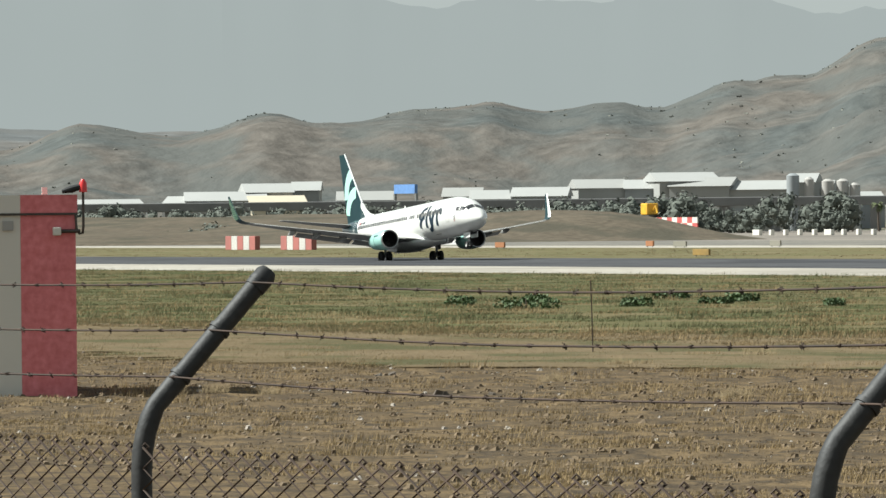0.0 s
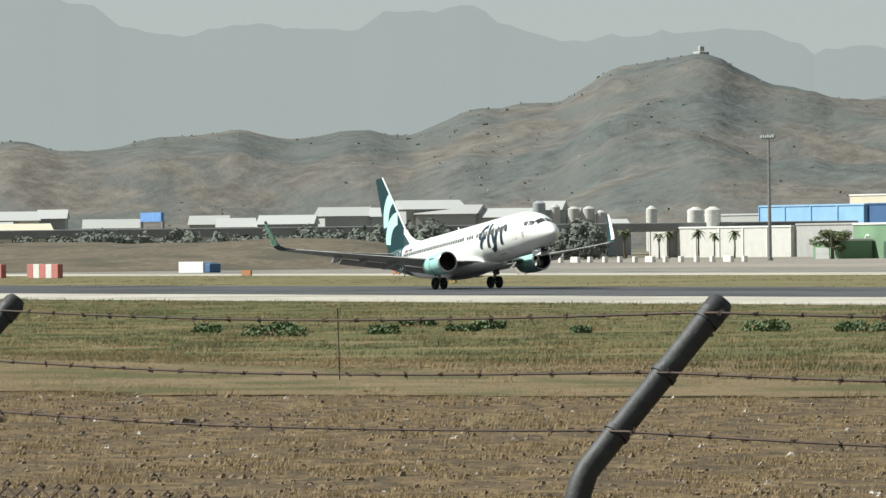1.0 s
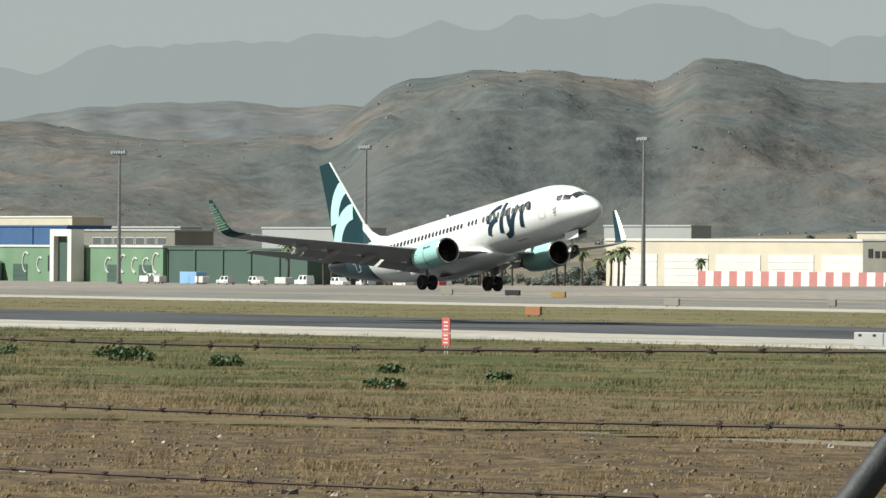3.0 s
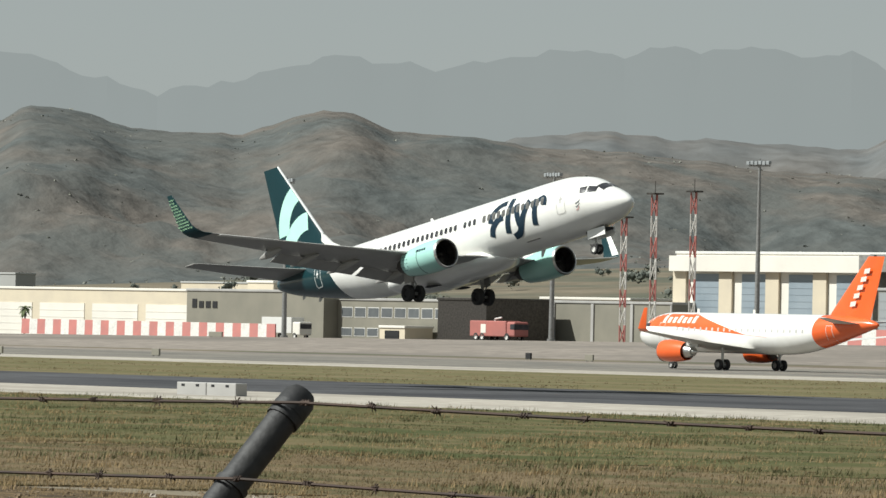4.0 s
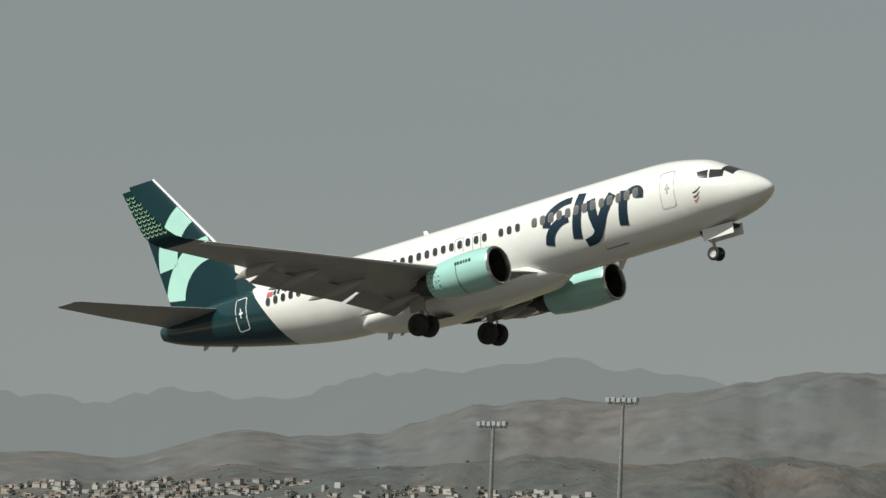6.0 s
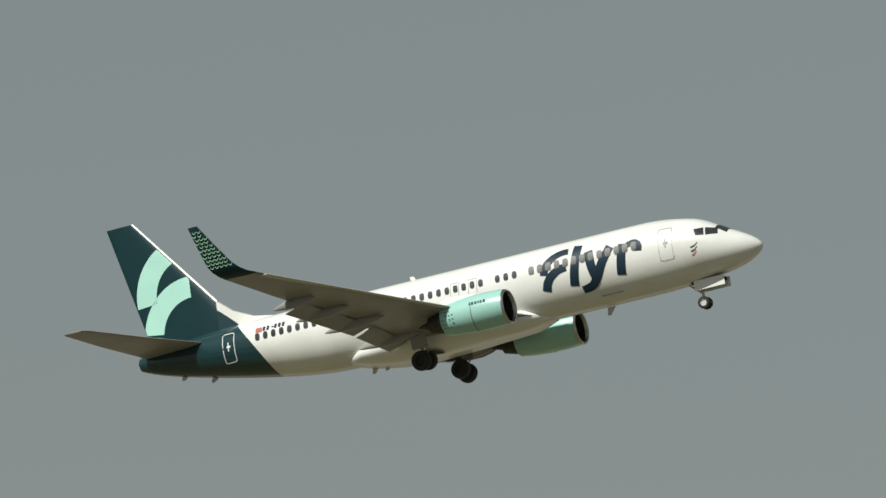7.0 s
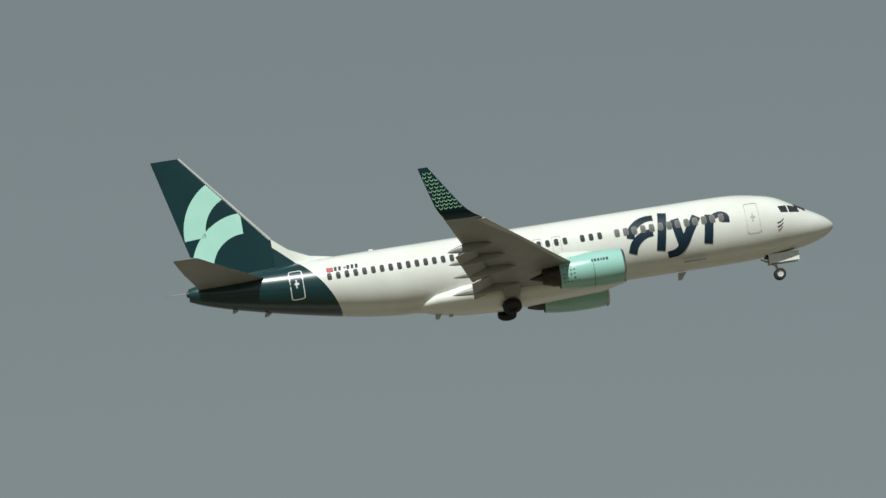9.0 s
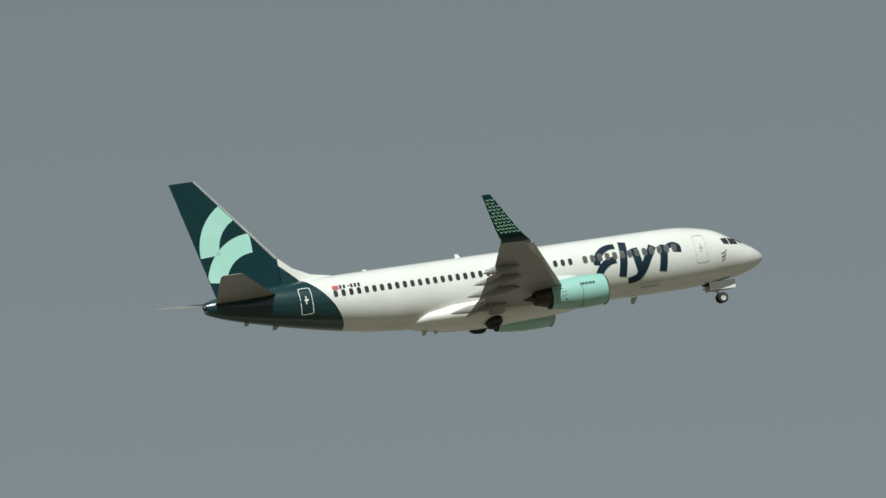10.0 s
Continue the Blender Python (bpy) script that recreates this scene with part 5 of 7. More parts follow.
    for x, y, w, m, lab in ((-906, 389, 3.2, M_RUSTP, "dark brown sign beside the taxiway"), (-868, 399, 4, M_OLIVE, "dark olive airfield sign"), (-855, 407, 3.2, M_OLIVE, "dark olive airfield sign"),
                            (-891, 405, 2.4, M_RUSTP, "faded orange airfield sign"), (-629, 440, 1.4, M_OLIVE, "small olive airfield sign"), (-625.7, 417, 2.8, M_OLIVE, "olive airfield sign in grass"),
                            (-830, 591, 3.2, M_OLIVE, "olive airfield sign on the apron"), (-501, 320, 2.3, M_RUSTP, "rust brown airfield sign"), (-769, 495, 3.2, M_OCHRE, "yellow airfield sign by the taxiway"),
                            (-810, 514, 3.6, M_BLACK, "black airfield sign"), (-822, 511, 2.9, M_OLIVE, "olive airfield sign"), (-657, 522, 1.5, M_OLIVE, "small olive airfield sign"),
                            (-672.5, 525, 1.0, M_BLACK, "small black airfield sign"), (-575.5, 562, 1.3, M_OLIVE, "small olive airfield sign")):
        marker(x - w / 2, x + w / 2, y, 0.85, m, lab + " on short legs")
    marker(-592.4, -589.0, 517, 0.95, M_LGREY, "white and grey airfield sign box")
    # dike behind the runway
    bm = bmesh.new()
    g = []
    for i in range(140):
        x = -1700 + 605 * i / 139
        n_ = 1 + 0.18 * noise.noise((x / 40, 0, 0))
        e = max(0.0, min(1.0, (-1100 - x) / 55))
        e = e * e * (3 - 2 * e)
        foot = 402 + 48 * max(0.0, min(1.0, (x + 1210) / 80))
        g.append([bm.verts.new((x, foot + (512 - foot) * u, zz * n_ * e + (0.25 * noise.noise((x / 7, k, 4)) * e if 0 < k < 7 else -0.4) - 0.25 * (1 - e)))
                  for k, (u, zz) in enumerate(((0, 0), (.05, .35), (.3, .9), (.62, 2.3), (.86, 4.3), (1, 5.0), (1.12, 4.9), (1.4, 0)))])
    for r, q in zip(g, g[1:]):
        for k in range(7):
            bm.faces.new((r[k], q[k], q[k + 1], r[k + 1]))
    tagged(part("earth_bank", bm, M_BANK, None, "low brown earth bank with dry scrub behind the runway", True), "", "bank", "", "structure")
    for k in range(17):
        x = -1311 + 6.7 * k
        t = thing("white_bollard", pose(x, 620, 0.08), "white painted concrete bollard", "bollard", "row of bollards")
        part("body", box(bmesh.new(), -0.55 if k % 5 else -1.6, 0.55 if k % 5 else 1.6, -0.4, 0.4, 0, 1.15, 0.08), M_CREAM, t)


build_near_things()

for x in (-1251, -1162, -1073, -984, -894.6):
    light_mast(x, 650, 24.6)
for x, h in ((-827.3, 24.8), (-779.9, 26), (-557.4, 27.3), (-477.4, 25.7), (-459.5, 28.6), (-415.8, 27.8)):
    light_mast(x, 650, h)
for x, y, h in ((-810.4, 650, 18.3), (-801.0, 648, 21.6), (-796.9, 652, 22)):
    m = thing("lattice_mast", pose(x, y, ap(x, y)), "red and white banded radio mast", "mast", "radio masts")
    n = 7
    for k in range(n):
        z0, z1 = h * k / n, h * (k + 1) / n
        bm = bmesh.new()
        for a in range(3):
            c, s_ = 0.5 * math.cos(2.1 * a), 0.5 * math.sin(2.1 * a)
            c2, s2 = 0.5 * math.cos(2.1 * (a + 1)), 0.5 * math.sin(2.1 * (a + 1))
            tube(bm, [(c, s_, z0), (c, s_, z1)], 0.11, 5)
            tube(bm, [(c, s_, z0), (c2, s2, z1)], 0.08, 4)
        part("section", bm, M_HUTW if k % 2 else M_REDF, m)
    part("top_platform", box(bmesh.new(), -0.9, 0.9, -0.9, 0.9, h, h + 0.25), M_DARKM, m)
    part("aerial", tube(bmesh.new(), [(0, 0, h), (0, 0, h + 2.0)], 0.06, 5), M_DARKM, m)

blast_fence(-954.1, -884.4, 640, 2.4, 31, 0.55, "")
blast_fence(-814.1, -765.7, 690, 2.6, 15, 0.3, "")

# cargo and maintenance buildings beyond the apron
shed("warehouse", -1583.8, -1528, 820, 12, 12.7, M_BLUE, "light blue clad warehouse with ribbed walls", M_BLUE, 4)
shed("warehouse", -1527.9, -1493, 821, 12, 12.8, M_DBLUE, "deep blue clad warehouse with flat roof", M_DBLUE, 2)
shed("warehouse", -1565, -1490, 780, 12, 7.5, M_HUTW, "long low white warehouse behind palms", M_LGREY, 6)
shed("warehouse", -1489.5, -1459.7, 781, 12, 7.9, M_GREY, "plain grey warehouse end", M_GREY)
g = shed("cargo_building", -1309.5, -1233.4, 700, 14, 7.5, M_GREENB, "sage green cargo building with pale painted shapes", M_LGREY, 0,
         [(M_GREEND, -1296, -1290, 0, 3.6), (M_PANE, -1281, -1275, 2.2, 5.4), (M_GREEND, -1256, -1251, 0, 3.6), (M_GREEND, -1243, -1238, 0, 3.6)])
for k, (x, w, h0, h1) in enumerate(((-1303, 2.4, 2, 5), (-1290.5, 2.8, 2, 6), (-1284.5, 2.2, 2, 5), (-1255.5, 2.6, 2, 5), (-1249.5, 2.4, 2, 5.6), (-1244.6, 2.4, 2, 5), (-1240, 2.6, 2, 5), (-1236, 2.8, 2, 6))):
    part("painted_shape", tube(bmesh.new(), [(x + 1271.4 + w / 2 * math.cos(a), -0.06, (h0 + h1) / 2 + (h1 - h0) / 2 * math.sin(a)) for a in [0.9 + 0.5 * i for i in range(9)]], 0.18, 5), M_LGREY, g)
b = thing("entrance_portal", pose(-1269.5, 697, 0), "white framed portal with dark green recess", "portal")
for xa, xb, za, zb in ((-4.5, -2.9, 0, 10.7), (2.9, 4.5, 0, 10.7), (-2.9, 2.9, 9.3, 10.7)):
    part("frame", box(bmesh.new(), xa, xb, -0.5, 2.5, za, zb), M_CREAM, b)
part("recess", box(bmesh.new(), -2.9, 2.9, 0.6, 2.4, 0, 9.3), M_GREEND, b)
shed("annex", -1312.4, -1300.2, 692, 7.5, 4.2, M_GREENB, "small sage green annex", M_LGREY, 0, [(M_GREY, -1311, -1305, 0, 2.4)])
shed("cargo_building", -1233.2, -1178.3, 701, 14, 7.1, M_GREEND, "dark green cargo building", M_GREEND, 5)
shed("office_block", -1429.6, -1386.7, 790, 10, 11.5, M_OLIVE, "olive grey office block with window band", M_GREY, 0, None, [(-1425, -1390, 7.8, 9.6, 7)])
shed("office_block", -1779, -1725, 950, 10, 16.6, M_BEIGE, "tan building with pale roof edge", M_CREAM)
shed("low_building", -1212, -1182, 720, 12, 3.2, M_BEIGE, "low beige building among palms", M_CREAM, 0, [(M_OLIVE, -1205, -1200, 0, 2.3), (M_OLIVE, -1192, -1188, 0, 2.3)])
shed("hangar", -1133, -1046, 740, 16, 9.4, M_BEIGE, "beige hangar with wide pale sliding doors", M_CREAM, 0,
     [(M_CREAM, -1130 + 17.2 * k, -1130 + 17.2 * k + 14.6, 0, 6.4) for k in range(5)])
o1 = shed("workshop_block", -1045.6, -1004, 738, 14, 9.5, M_OLIVE, "dark olive clad workshop block", M_GREY)
for k in range(4):
    part("sign_bar", box(bmesh.new(), -19 + 2.1 * k, -17.6 + 2.1 * k, -0.1, 0, 5.6, 7.2 if k == 0 else 6.8), M_BLACK, o1)
shed("roof_box", -1043.7, -1035.7, 750, 8, 11.2, M_BEIGE, "cream plant room on the roof", M_CREAM, z0=9.45)
shed("workshop_block", -1003.9, -971, 741, 14, 8.3, M_OLIVE, "olive workshop block with strip windows", M_GREY, 0, None, [(-1003, -972, 4.2, 6.0, 8), (-1003, -984, 0.9, 2.4, 5)])
shed("workshop_block", -970.9, -957.3, 738, 14, 8.6, M_DARKM, "dark grey clad workshop end", M_DARKM)
shed("porch", -982.1, -974.9, 734, 6, 3.6, M_BEIGE, "cream entrance porch with dark doorway", M_CREAM, 0, [(M_BLACK, -980.5, -976.5, 0, 2)])
shed("store_building", -985.8, -960.4, 772, 25, 9.2, M_BEIGE, "cream store building behind the fire station", M_CREAM)
shed("store_building", -960.2, -928, 755, 10, 8.5, M_OLIVE, "dark grey store building", M_GREY, 3)
hl = shed("hangar", -933.4, -866, 760, 10, 17.2, M_CREAM, "large white hangar with grey blue sliding doors", M_LGREY, 0,
          [(M_GLASSB, -928 + 12.2 * k, -928 + 12.2 * k + 8.6, 0, 12.2) for k in range(5)])
for k in range(6):
    part("column", box(bmesh.new(), -33.7 + 12.2 * k - 0.2, -33.7 + 12.2 * k + 3.2, -0.5, -0.1, -0.3, 12.6), M_BEIGE, hl)
part("canopy", box(bmesh.new(), -33.7, 33.7, -1.6, 0, 12.6, 15.2), M_CREAM, hl)
hr = shed("hangar", -864.8, -805.8, 745, 9, 16.6, M_WALLG, "grey concrete hangar with dark high window band", M_CREAM, 0, None, [(-859, -813, 9.6, 12.0, 16)])
for x in (-863.0, -807.6):
    part("buttress", box(bmesh.new(), x + 835.3 - 1.8, x + 835.3 + 1.8, -3.2, 0, -0.6, 14.9), M_WALLG, hr)
part("cornice", box(bmesh.new(), -27.5, 26.0, -2.6, 0, 12.2, 15.0), M_WALLG, hr)
shed("cooling_unit", -840.4, -826.7, 725, 8, 11.1, M_WALLG, "grey louvred cooling unit", M_GREY, 0, [(M_STEELG, -840, -827, 2, 8.4)], z0=1.9, category="plant unit")
shed("panel_store", -826.3, -814.6, 725, 8, 10.5, M_RUSTP, "rust brown panel clad store", M_RUSTP)
shed("mesh_store", -814.4, -804.9, 725, 8, 10.4, M_DARKM, "dark grey mesh screen store", M_GREY)
shed("grey_annex", -815.8, -803.5, 735, 8, 9.9, M_STEELG, "pale grey annex wall with two vents", M_STEELG, 0, [(M_GREY, -811, -809.8, 5.2, 6.4), (M_GREY, -808, -806.8, 5.2, 6.4)])
shed("side_annex", -804, -799.4, 741, 5, 10.1, M_GREY, "grey side annex with dark band", M_STEELG, 0, None, [(-803.5, -799, 3.6, 5.2, 2)])
shed("roof_box", -839.8, -828.6, 738, 6, 14.8, M_BEIGE, "cream lift housing on the hangar", M_CREAM, z0=1.7)
for k, x in enumerate((-1167.6, -1159, -1151, -1145.8, -1140.3, -1135.6, -1129.8, -1125, -1121.5, -1112, -1104, -1097)):
    palm(x, 690 + 3 * (k % 3), (9.2, 8.8, 8.2, 7.4)[k % 4])
for k in range(26):
    palm(-1188 + 4.7 * k + random.uniform(-1.5, 1.5), 704 + random.uniform(-5, 16), random.uniform(6.0, 9.4))
for k, x in enumerate((-1517, -1502, -1488, -1470, -1465, -1450, -1442, -1432)):
    palm(x, 735, 6.6 + 0.5 * (k % 3))
tree(-1300, 690, 6.5, "scrub", "rounded grey-green bush beside the cargo building", "airfield trees", wide=1.4)
# wood of pines by the apron
for x, h in ((-742, 12.6), (-737, 11), (-732, 11.8), (-725.5, 10.4), (-721, 9.2), (-716, 10.6), (-711, 9), (-706.5, 8.8), (-702.5, 8.6), (-697, 9.2), (-693.5, 9.2), (-689, 8.3), (-684, 8), (-678, 7), (-670.5, 7.2), (-655, 7.4), (-648, 6.6)):
    tree(x, 716 + random.uniform(-3, 3), h, "pine", "dense dark green pine beside the apron", "pine wood", wide=1.1)
    tree(x + 2.5, 728 + random.uniform(-3, 6), h * random.uniform(0.7, 0.95), "pine", "dense dark green pine beside the apron", "pine wood", wide=1.25)
for x, h in ((-771.5, 4.0), (-769, 3.2), (-766.5, 4.6), (-763, 3.6), (-760, 3.4), (-757, 4.2), (-754, 4.0), (-749.5, 4.8)):
    tree(x, 715 + random.uniform(-3, 5), h, "scrub", "slender young tree beside the apron", "young trees")
for x in (-722.9, -710.9, -704.5, -696.6, -689.4, -686.6, -741):
    l_ = thing("street_lamp", pose(x, 684, ap(x, 684)), "thin grey street lamp at the apron edge", "street lamp", "street lamps")
    part("pole", tube(bmesh.new(), [(0, 0, -0.2), (0, 0, 7.4), (0.1, 0, 7.7), (0.9, 0, 7.9)], 0.08, 6), M_STEEL, l_, "", True)
    part("lantern", box(bmesh.new(), 0.7, 1.5, -0.14, 0.14, 7.82, 7.98, 0.04), M_CREAM, l_)


# ---------------------------------------------------------------- vehicles
def vehicle(name, x, y, yaw, paint, label, long=4.6, wide=1.8, high=1.5, hood=1.2, bed=0.0, wheel=0.33, category="car", z=None):
    """A small vehicle: body, cabin with panes, lamps and wheels; bed: an open load bed behind."""
    v = thing(name, pose(x, y, ap(x, y) if z is None else z, 0, 0, yaw), label, category)
    a, w = long / 2, wide / 2
    body = part("body", box(bmesh.new(), -a, a, -w, w, wheel * 0.7, high * 0.55, 0.12), paint, v)
    c0, c1 = -a + bed + 0.05, a - hood
    bm = bmesh.new()
    lo, hi = high * 0.53, high
    rings = [[Vector((c0, -w * 0.95, lo)), Vector((c1, -w * 0.95, lo)), Vector((c1, w * 0.95, lo)), Vector((c0, w * 0.95, lo))],
             [Vector((c0 + 0.15, -w * 0.8, hi)), Vector((c1 - 0.55, -w * 0.8, hi)), Vector((c1 - 0.55, w * 0.8, hi)), Vector((c0 + 0.15, w * 0.8, hi))]]
    part("cabin", fix(loft(bm, rings)), paint, v)
    for sd in (-1, 1):
        for u in (0.22, 0.66):
            x0 = c0 + (c1 - c0) * (u - 0.16)
            x1 = c0 + (c1 - c0) * (u + 0.16)
            bm = bmesh.new()
            q = [(x0, sd * (w * 0.93 + 0.01), lo + 0.08), (x1, sd * (w * 0.93 + 0.01), lo + 0.08), (x1 - 0.1, sd * (w * 0.82 + 0.02), hi - 0.1), (x0 + 0.05, sd * (w * 0.82 + 0.02), hi - 0.1)]
            bm.faces.new([bm.verts.new(p) for p in q])
            part("window", bm, M_PANE, body)
        for u in (-0.62, 0.62):
            part("wheel", disc_wheel(bmesh.new(), (a * u, sd * (w - 0.1), wheel), wheel, 0.22, n=14), [M_RUBBER, M_LGREY], v)
        part("headlight", box(bmesh.new(), a - 0.06, a + 0.02, sd * w * 0.7 - 0.15, sd * w * 0.7 + 0.15, high * 0.4, high * 0.5), M_LGREY, body)
    return v


def build_vehicles():
    pick = vehicle("pickup", -619, 600, 180, M_YELLOW, "yellow airport pickup with orange beacon bar", 5.3, 1.85, 1.7, 1.4, 1.7, 0.38, "pickup")
    part("beacon_bar", box(bmesh.new(), -0.7, -0.4, -0.6, 0.6, 1.7, 1.85, 0.04), M_ORANGE, pick)
    fire = thing("fire_truck", pose(-827, 640, ap(-827, 640)), "red airport fire truck parked by the station", "fire truck")
    part("body", box(bmesh.new(), -5.3, 3.4, -1.4, 1.4, 0.7, 3.0, 0.12), M_REDF, fire)
    part("cab", box(bmesh.new(), 3.4, 5.4, -1.35, 1.35, 0.7, 2.9, 0.25), M_REDF, fire)
    part("windscreen", box(bmesh.new(), 4.3, 5.43, -1.37, 1.37, 1.7, 2.6, 0.1), M_PANE, fire)
    part("locker", box(bmesh.new(), -2.6, -1.4, -1.43, -1.39, 1.2, 2.5), M_CREAM, fire)
    part("monitor", tube(bmesh.new(), [(-1, 0, 3.0), (-1, 0, 3.3), (0.6, 0, 3.5)], 0.12, 6), M_LGREY, fire)
    for x in (-3.8, -2.3, 3.6):
        for y in (-1.25, 1.25):
            part("wheel", disc_wheel(bmesh.new(), (x, y, 0.62), 0.62, 0.4, n=16), [M_RUBBER, M_LGREY], fire)
    lorry = thing("lorry", pose(-907.5, 660, ap(-907.5, 660)), "white box lorry behind the blast fence", "lorry")
    part("box", box(bmesh.new(), -5.2, 2.8, -1.25, 1.25, 0.9, 3.4, 0.05), M_LGREY, lorry)
    part("cab", box(bmesh.new(), 3.0, 5.0, -1.2, 1.2, 0.6, 2.7, 0.2), M_CREAM, lorry)
    part("windscreen", box(bmesh.new(), 4.4, 5.03, -1.1, 1.1, 1.6, 2.4, 0.05), M_PANE, lorry)
    for x in (-3.4, 3.6):
        for y in (-1.1, 1.1):
            part("wheel", disc_wheel(bmesh.new(), (x, y, 0.5), 0.5, 0.3, n=14), [M_RUBBER, M_LGREY], lorry)
    van = vehicle("van", -575, 622, 0, M_WHITE, "white minibus beside the parked airliner", 5.2, 2.0, 2.3, 0.9, 0, 0.36, "van")
    vehicle("baggage_tug", -556, 620, 0, M_WHITE, "white baggage tug pulling carts", 3.8, 1.6, 1.4, 1.5, 1.0, 0.34, "tug")
    vehicle("car", -632, 628, 180, M_LGREY, "grey service car under the airliner tail", 4.4, 1.8, 1.5, 1.2, 0, 0.33)
    vehicle("van", -641, 626, 180, M_WHITE, "small white service van beside carts", 4.6, 1.9, 2.0, 0.9, 0, 0.34, "van")
    vehicle("lorry", -785, 730, 0, M_CREAM, "cream lorry parked beside the hangar", 6.4, 2.3, 2.9, 1.2, 0, 0.5, "lorry")
    for x in (-621, -616.5, -612, -566.5, -571):
        c = thing("baggage_cart", pose(x, 634, ap(x, 634)), "grey covered baggage cart", "cart", "baggage carts")
        part("deck", box(bmesh.new(), -1.6, 1.6, -0.7, 0.7, 0.4, 0.55), M_GREY, c)
        part("cover", box(bmesh.new(), -1.5, 1.5, -0.7, 0.7, 0.9, 1.7, 0.1), M_LGREY, c)
        for k in (-1.2, 1.2):
            for y in (-0.55, 0.55):
                part("wheel", disc_wheel(bmesh.new(), (k, y, 0.24), 0.24, 0.14, n=10), [M_RUBBER, M_GREY], c)
            part("post", box(bmesh.new(), k - 0.04, k + 0.04, -0.6, -0.52, 0.5, 0.95), M_STEEL, c)
    st = thing("boarding_stairs", pose(-588, 625, ap(-588, 625)), "white mobile boarding stairs with blue side panel", "stairs")
    part("chassis", box(bmesh.new(), -4.4, 2.6, -0.9, 0.9, 0.4, 0.8, 0.05), M_CREAM, st)
    for sd in (-0.8, 0.8):
        bm = bmesh.new()
        q = [(-4.0, sd, 0.8), (-3.2, sd, 0.8), (2.6, sd, 3.2), (4.2, sd, 3.2), (4.2, sd, 4.3), (2.4, sd, 4.3), (-4.0, sd, 1.8)]
        f = bm.faces.new([bm.verts.new(p) for p in q])
        r = bmesh.ops.extrude_face_region(bm, geom=[f])
        bmesh.ops.translate(bm, verts=[v for v in r["geom"] if isinstance(v, bmesh.types.BMVert)], vec=(0, 0.06, 0))
        sp = part("side_panel", fix(bm), M_CREAM, st)
        if sd < 0:
            part("stripe", tube(bmesh.new(), [(-3.4, sd - 0.03, 1.35), (2.4, sd - 0.03, 3.75)], 0.14, 4), M_SIGN, sp)
    for k in range(14):
        part("tread", box(bmesh.new(), -3.6 + 0.45 * k, -3.1 + 0.45 * k, -0.8, 0.8, 0.85 + 0.18 * k, 0.9 + 0.18 * k), M_STEEL, st)
    part("strut", tube(bmesh.new(), [(1.8, 0, 0.7), (3.4, 0, 3.1)], 0.12, 6), M_STEEL, st)
    for k in (-3.4, 1.8):
        for y in (-0.8, 0.8):
            part("wheel", disc_wheel(bmesh.new(), (k, y, 0.36), 0.36, 0.22, n=12), [M_RUBBER, M_GREY], st)
    for k, x in enumerate((-1187, -1160, -1148, -1131, -1118, -1109, -1096, -1083)):
        vehicle("car", x, 672, (0, 180)[k % 2], (M_WHITE, M_LGREY, M_CREAM, M_WHITE)[k % 4], "pale parked car at the apron edge", 4.4, 1.8, 1.6 + 0.3 * (k % 3 == 0), 1.1)
    t = thing("equipment_box", pose(-1186.3, 680, 0.08), "light blue steel equipment container", "container")
    part("body", box(bmesh.new(), -3.2, 3.2, -1.2, 1.2, 0, 2.3, 0.06), M_BLUE, t)
    part("door", box(bmesh.new(), -0.5, 0.5, -1.24, -1.2, 0.1, 2.0), M_BLUE, t)
    for x, w_, m in ((-1176, 3.4, M_CREAM), (-1171, 2.2, M_LGREY), (-1155, 3, M_CREAM), (-1125, 4, M_LGREY), (-1072, 5, M_RED)):
        t = thing("ground_unit", pose(x, 664, 0.1), "pale ground power unit beside parked cars", "ground unit", "ground units")
        part("body", box(bmesh.new(), -w_ / 2, w_ / 2, -0.8, 0.8, 0.3, 1.5, 0.1), m, t)
        for k in (-1, 1):
            part("wheel", disc_wheel(bmesh.new(), (k * w_ * 0.35, -0.7, 0.25), 0.25, 0.15, n=10), [M_RUBBER, M_GREY], t)
    return pick


PICKUP = build_vehicles()


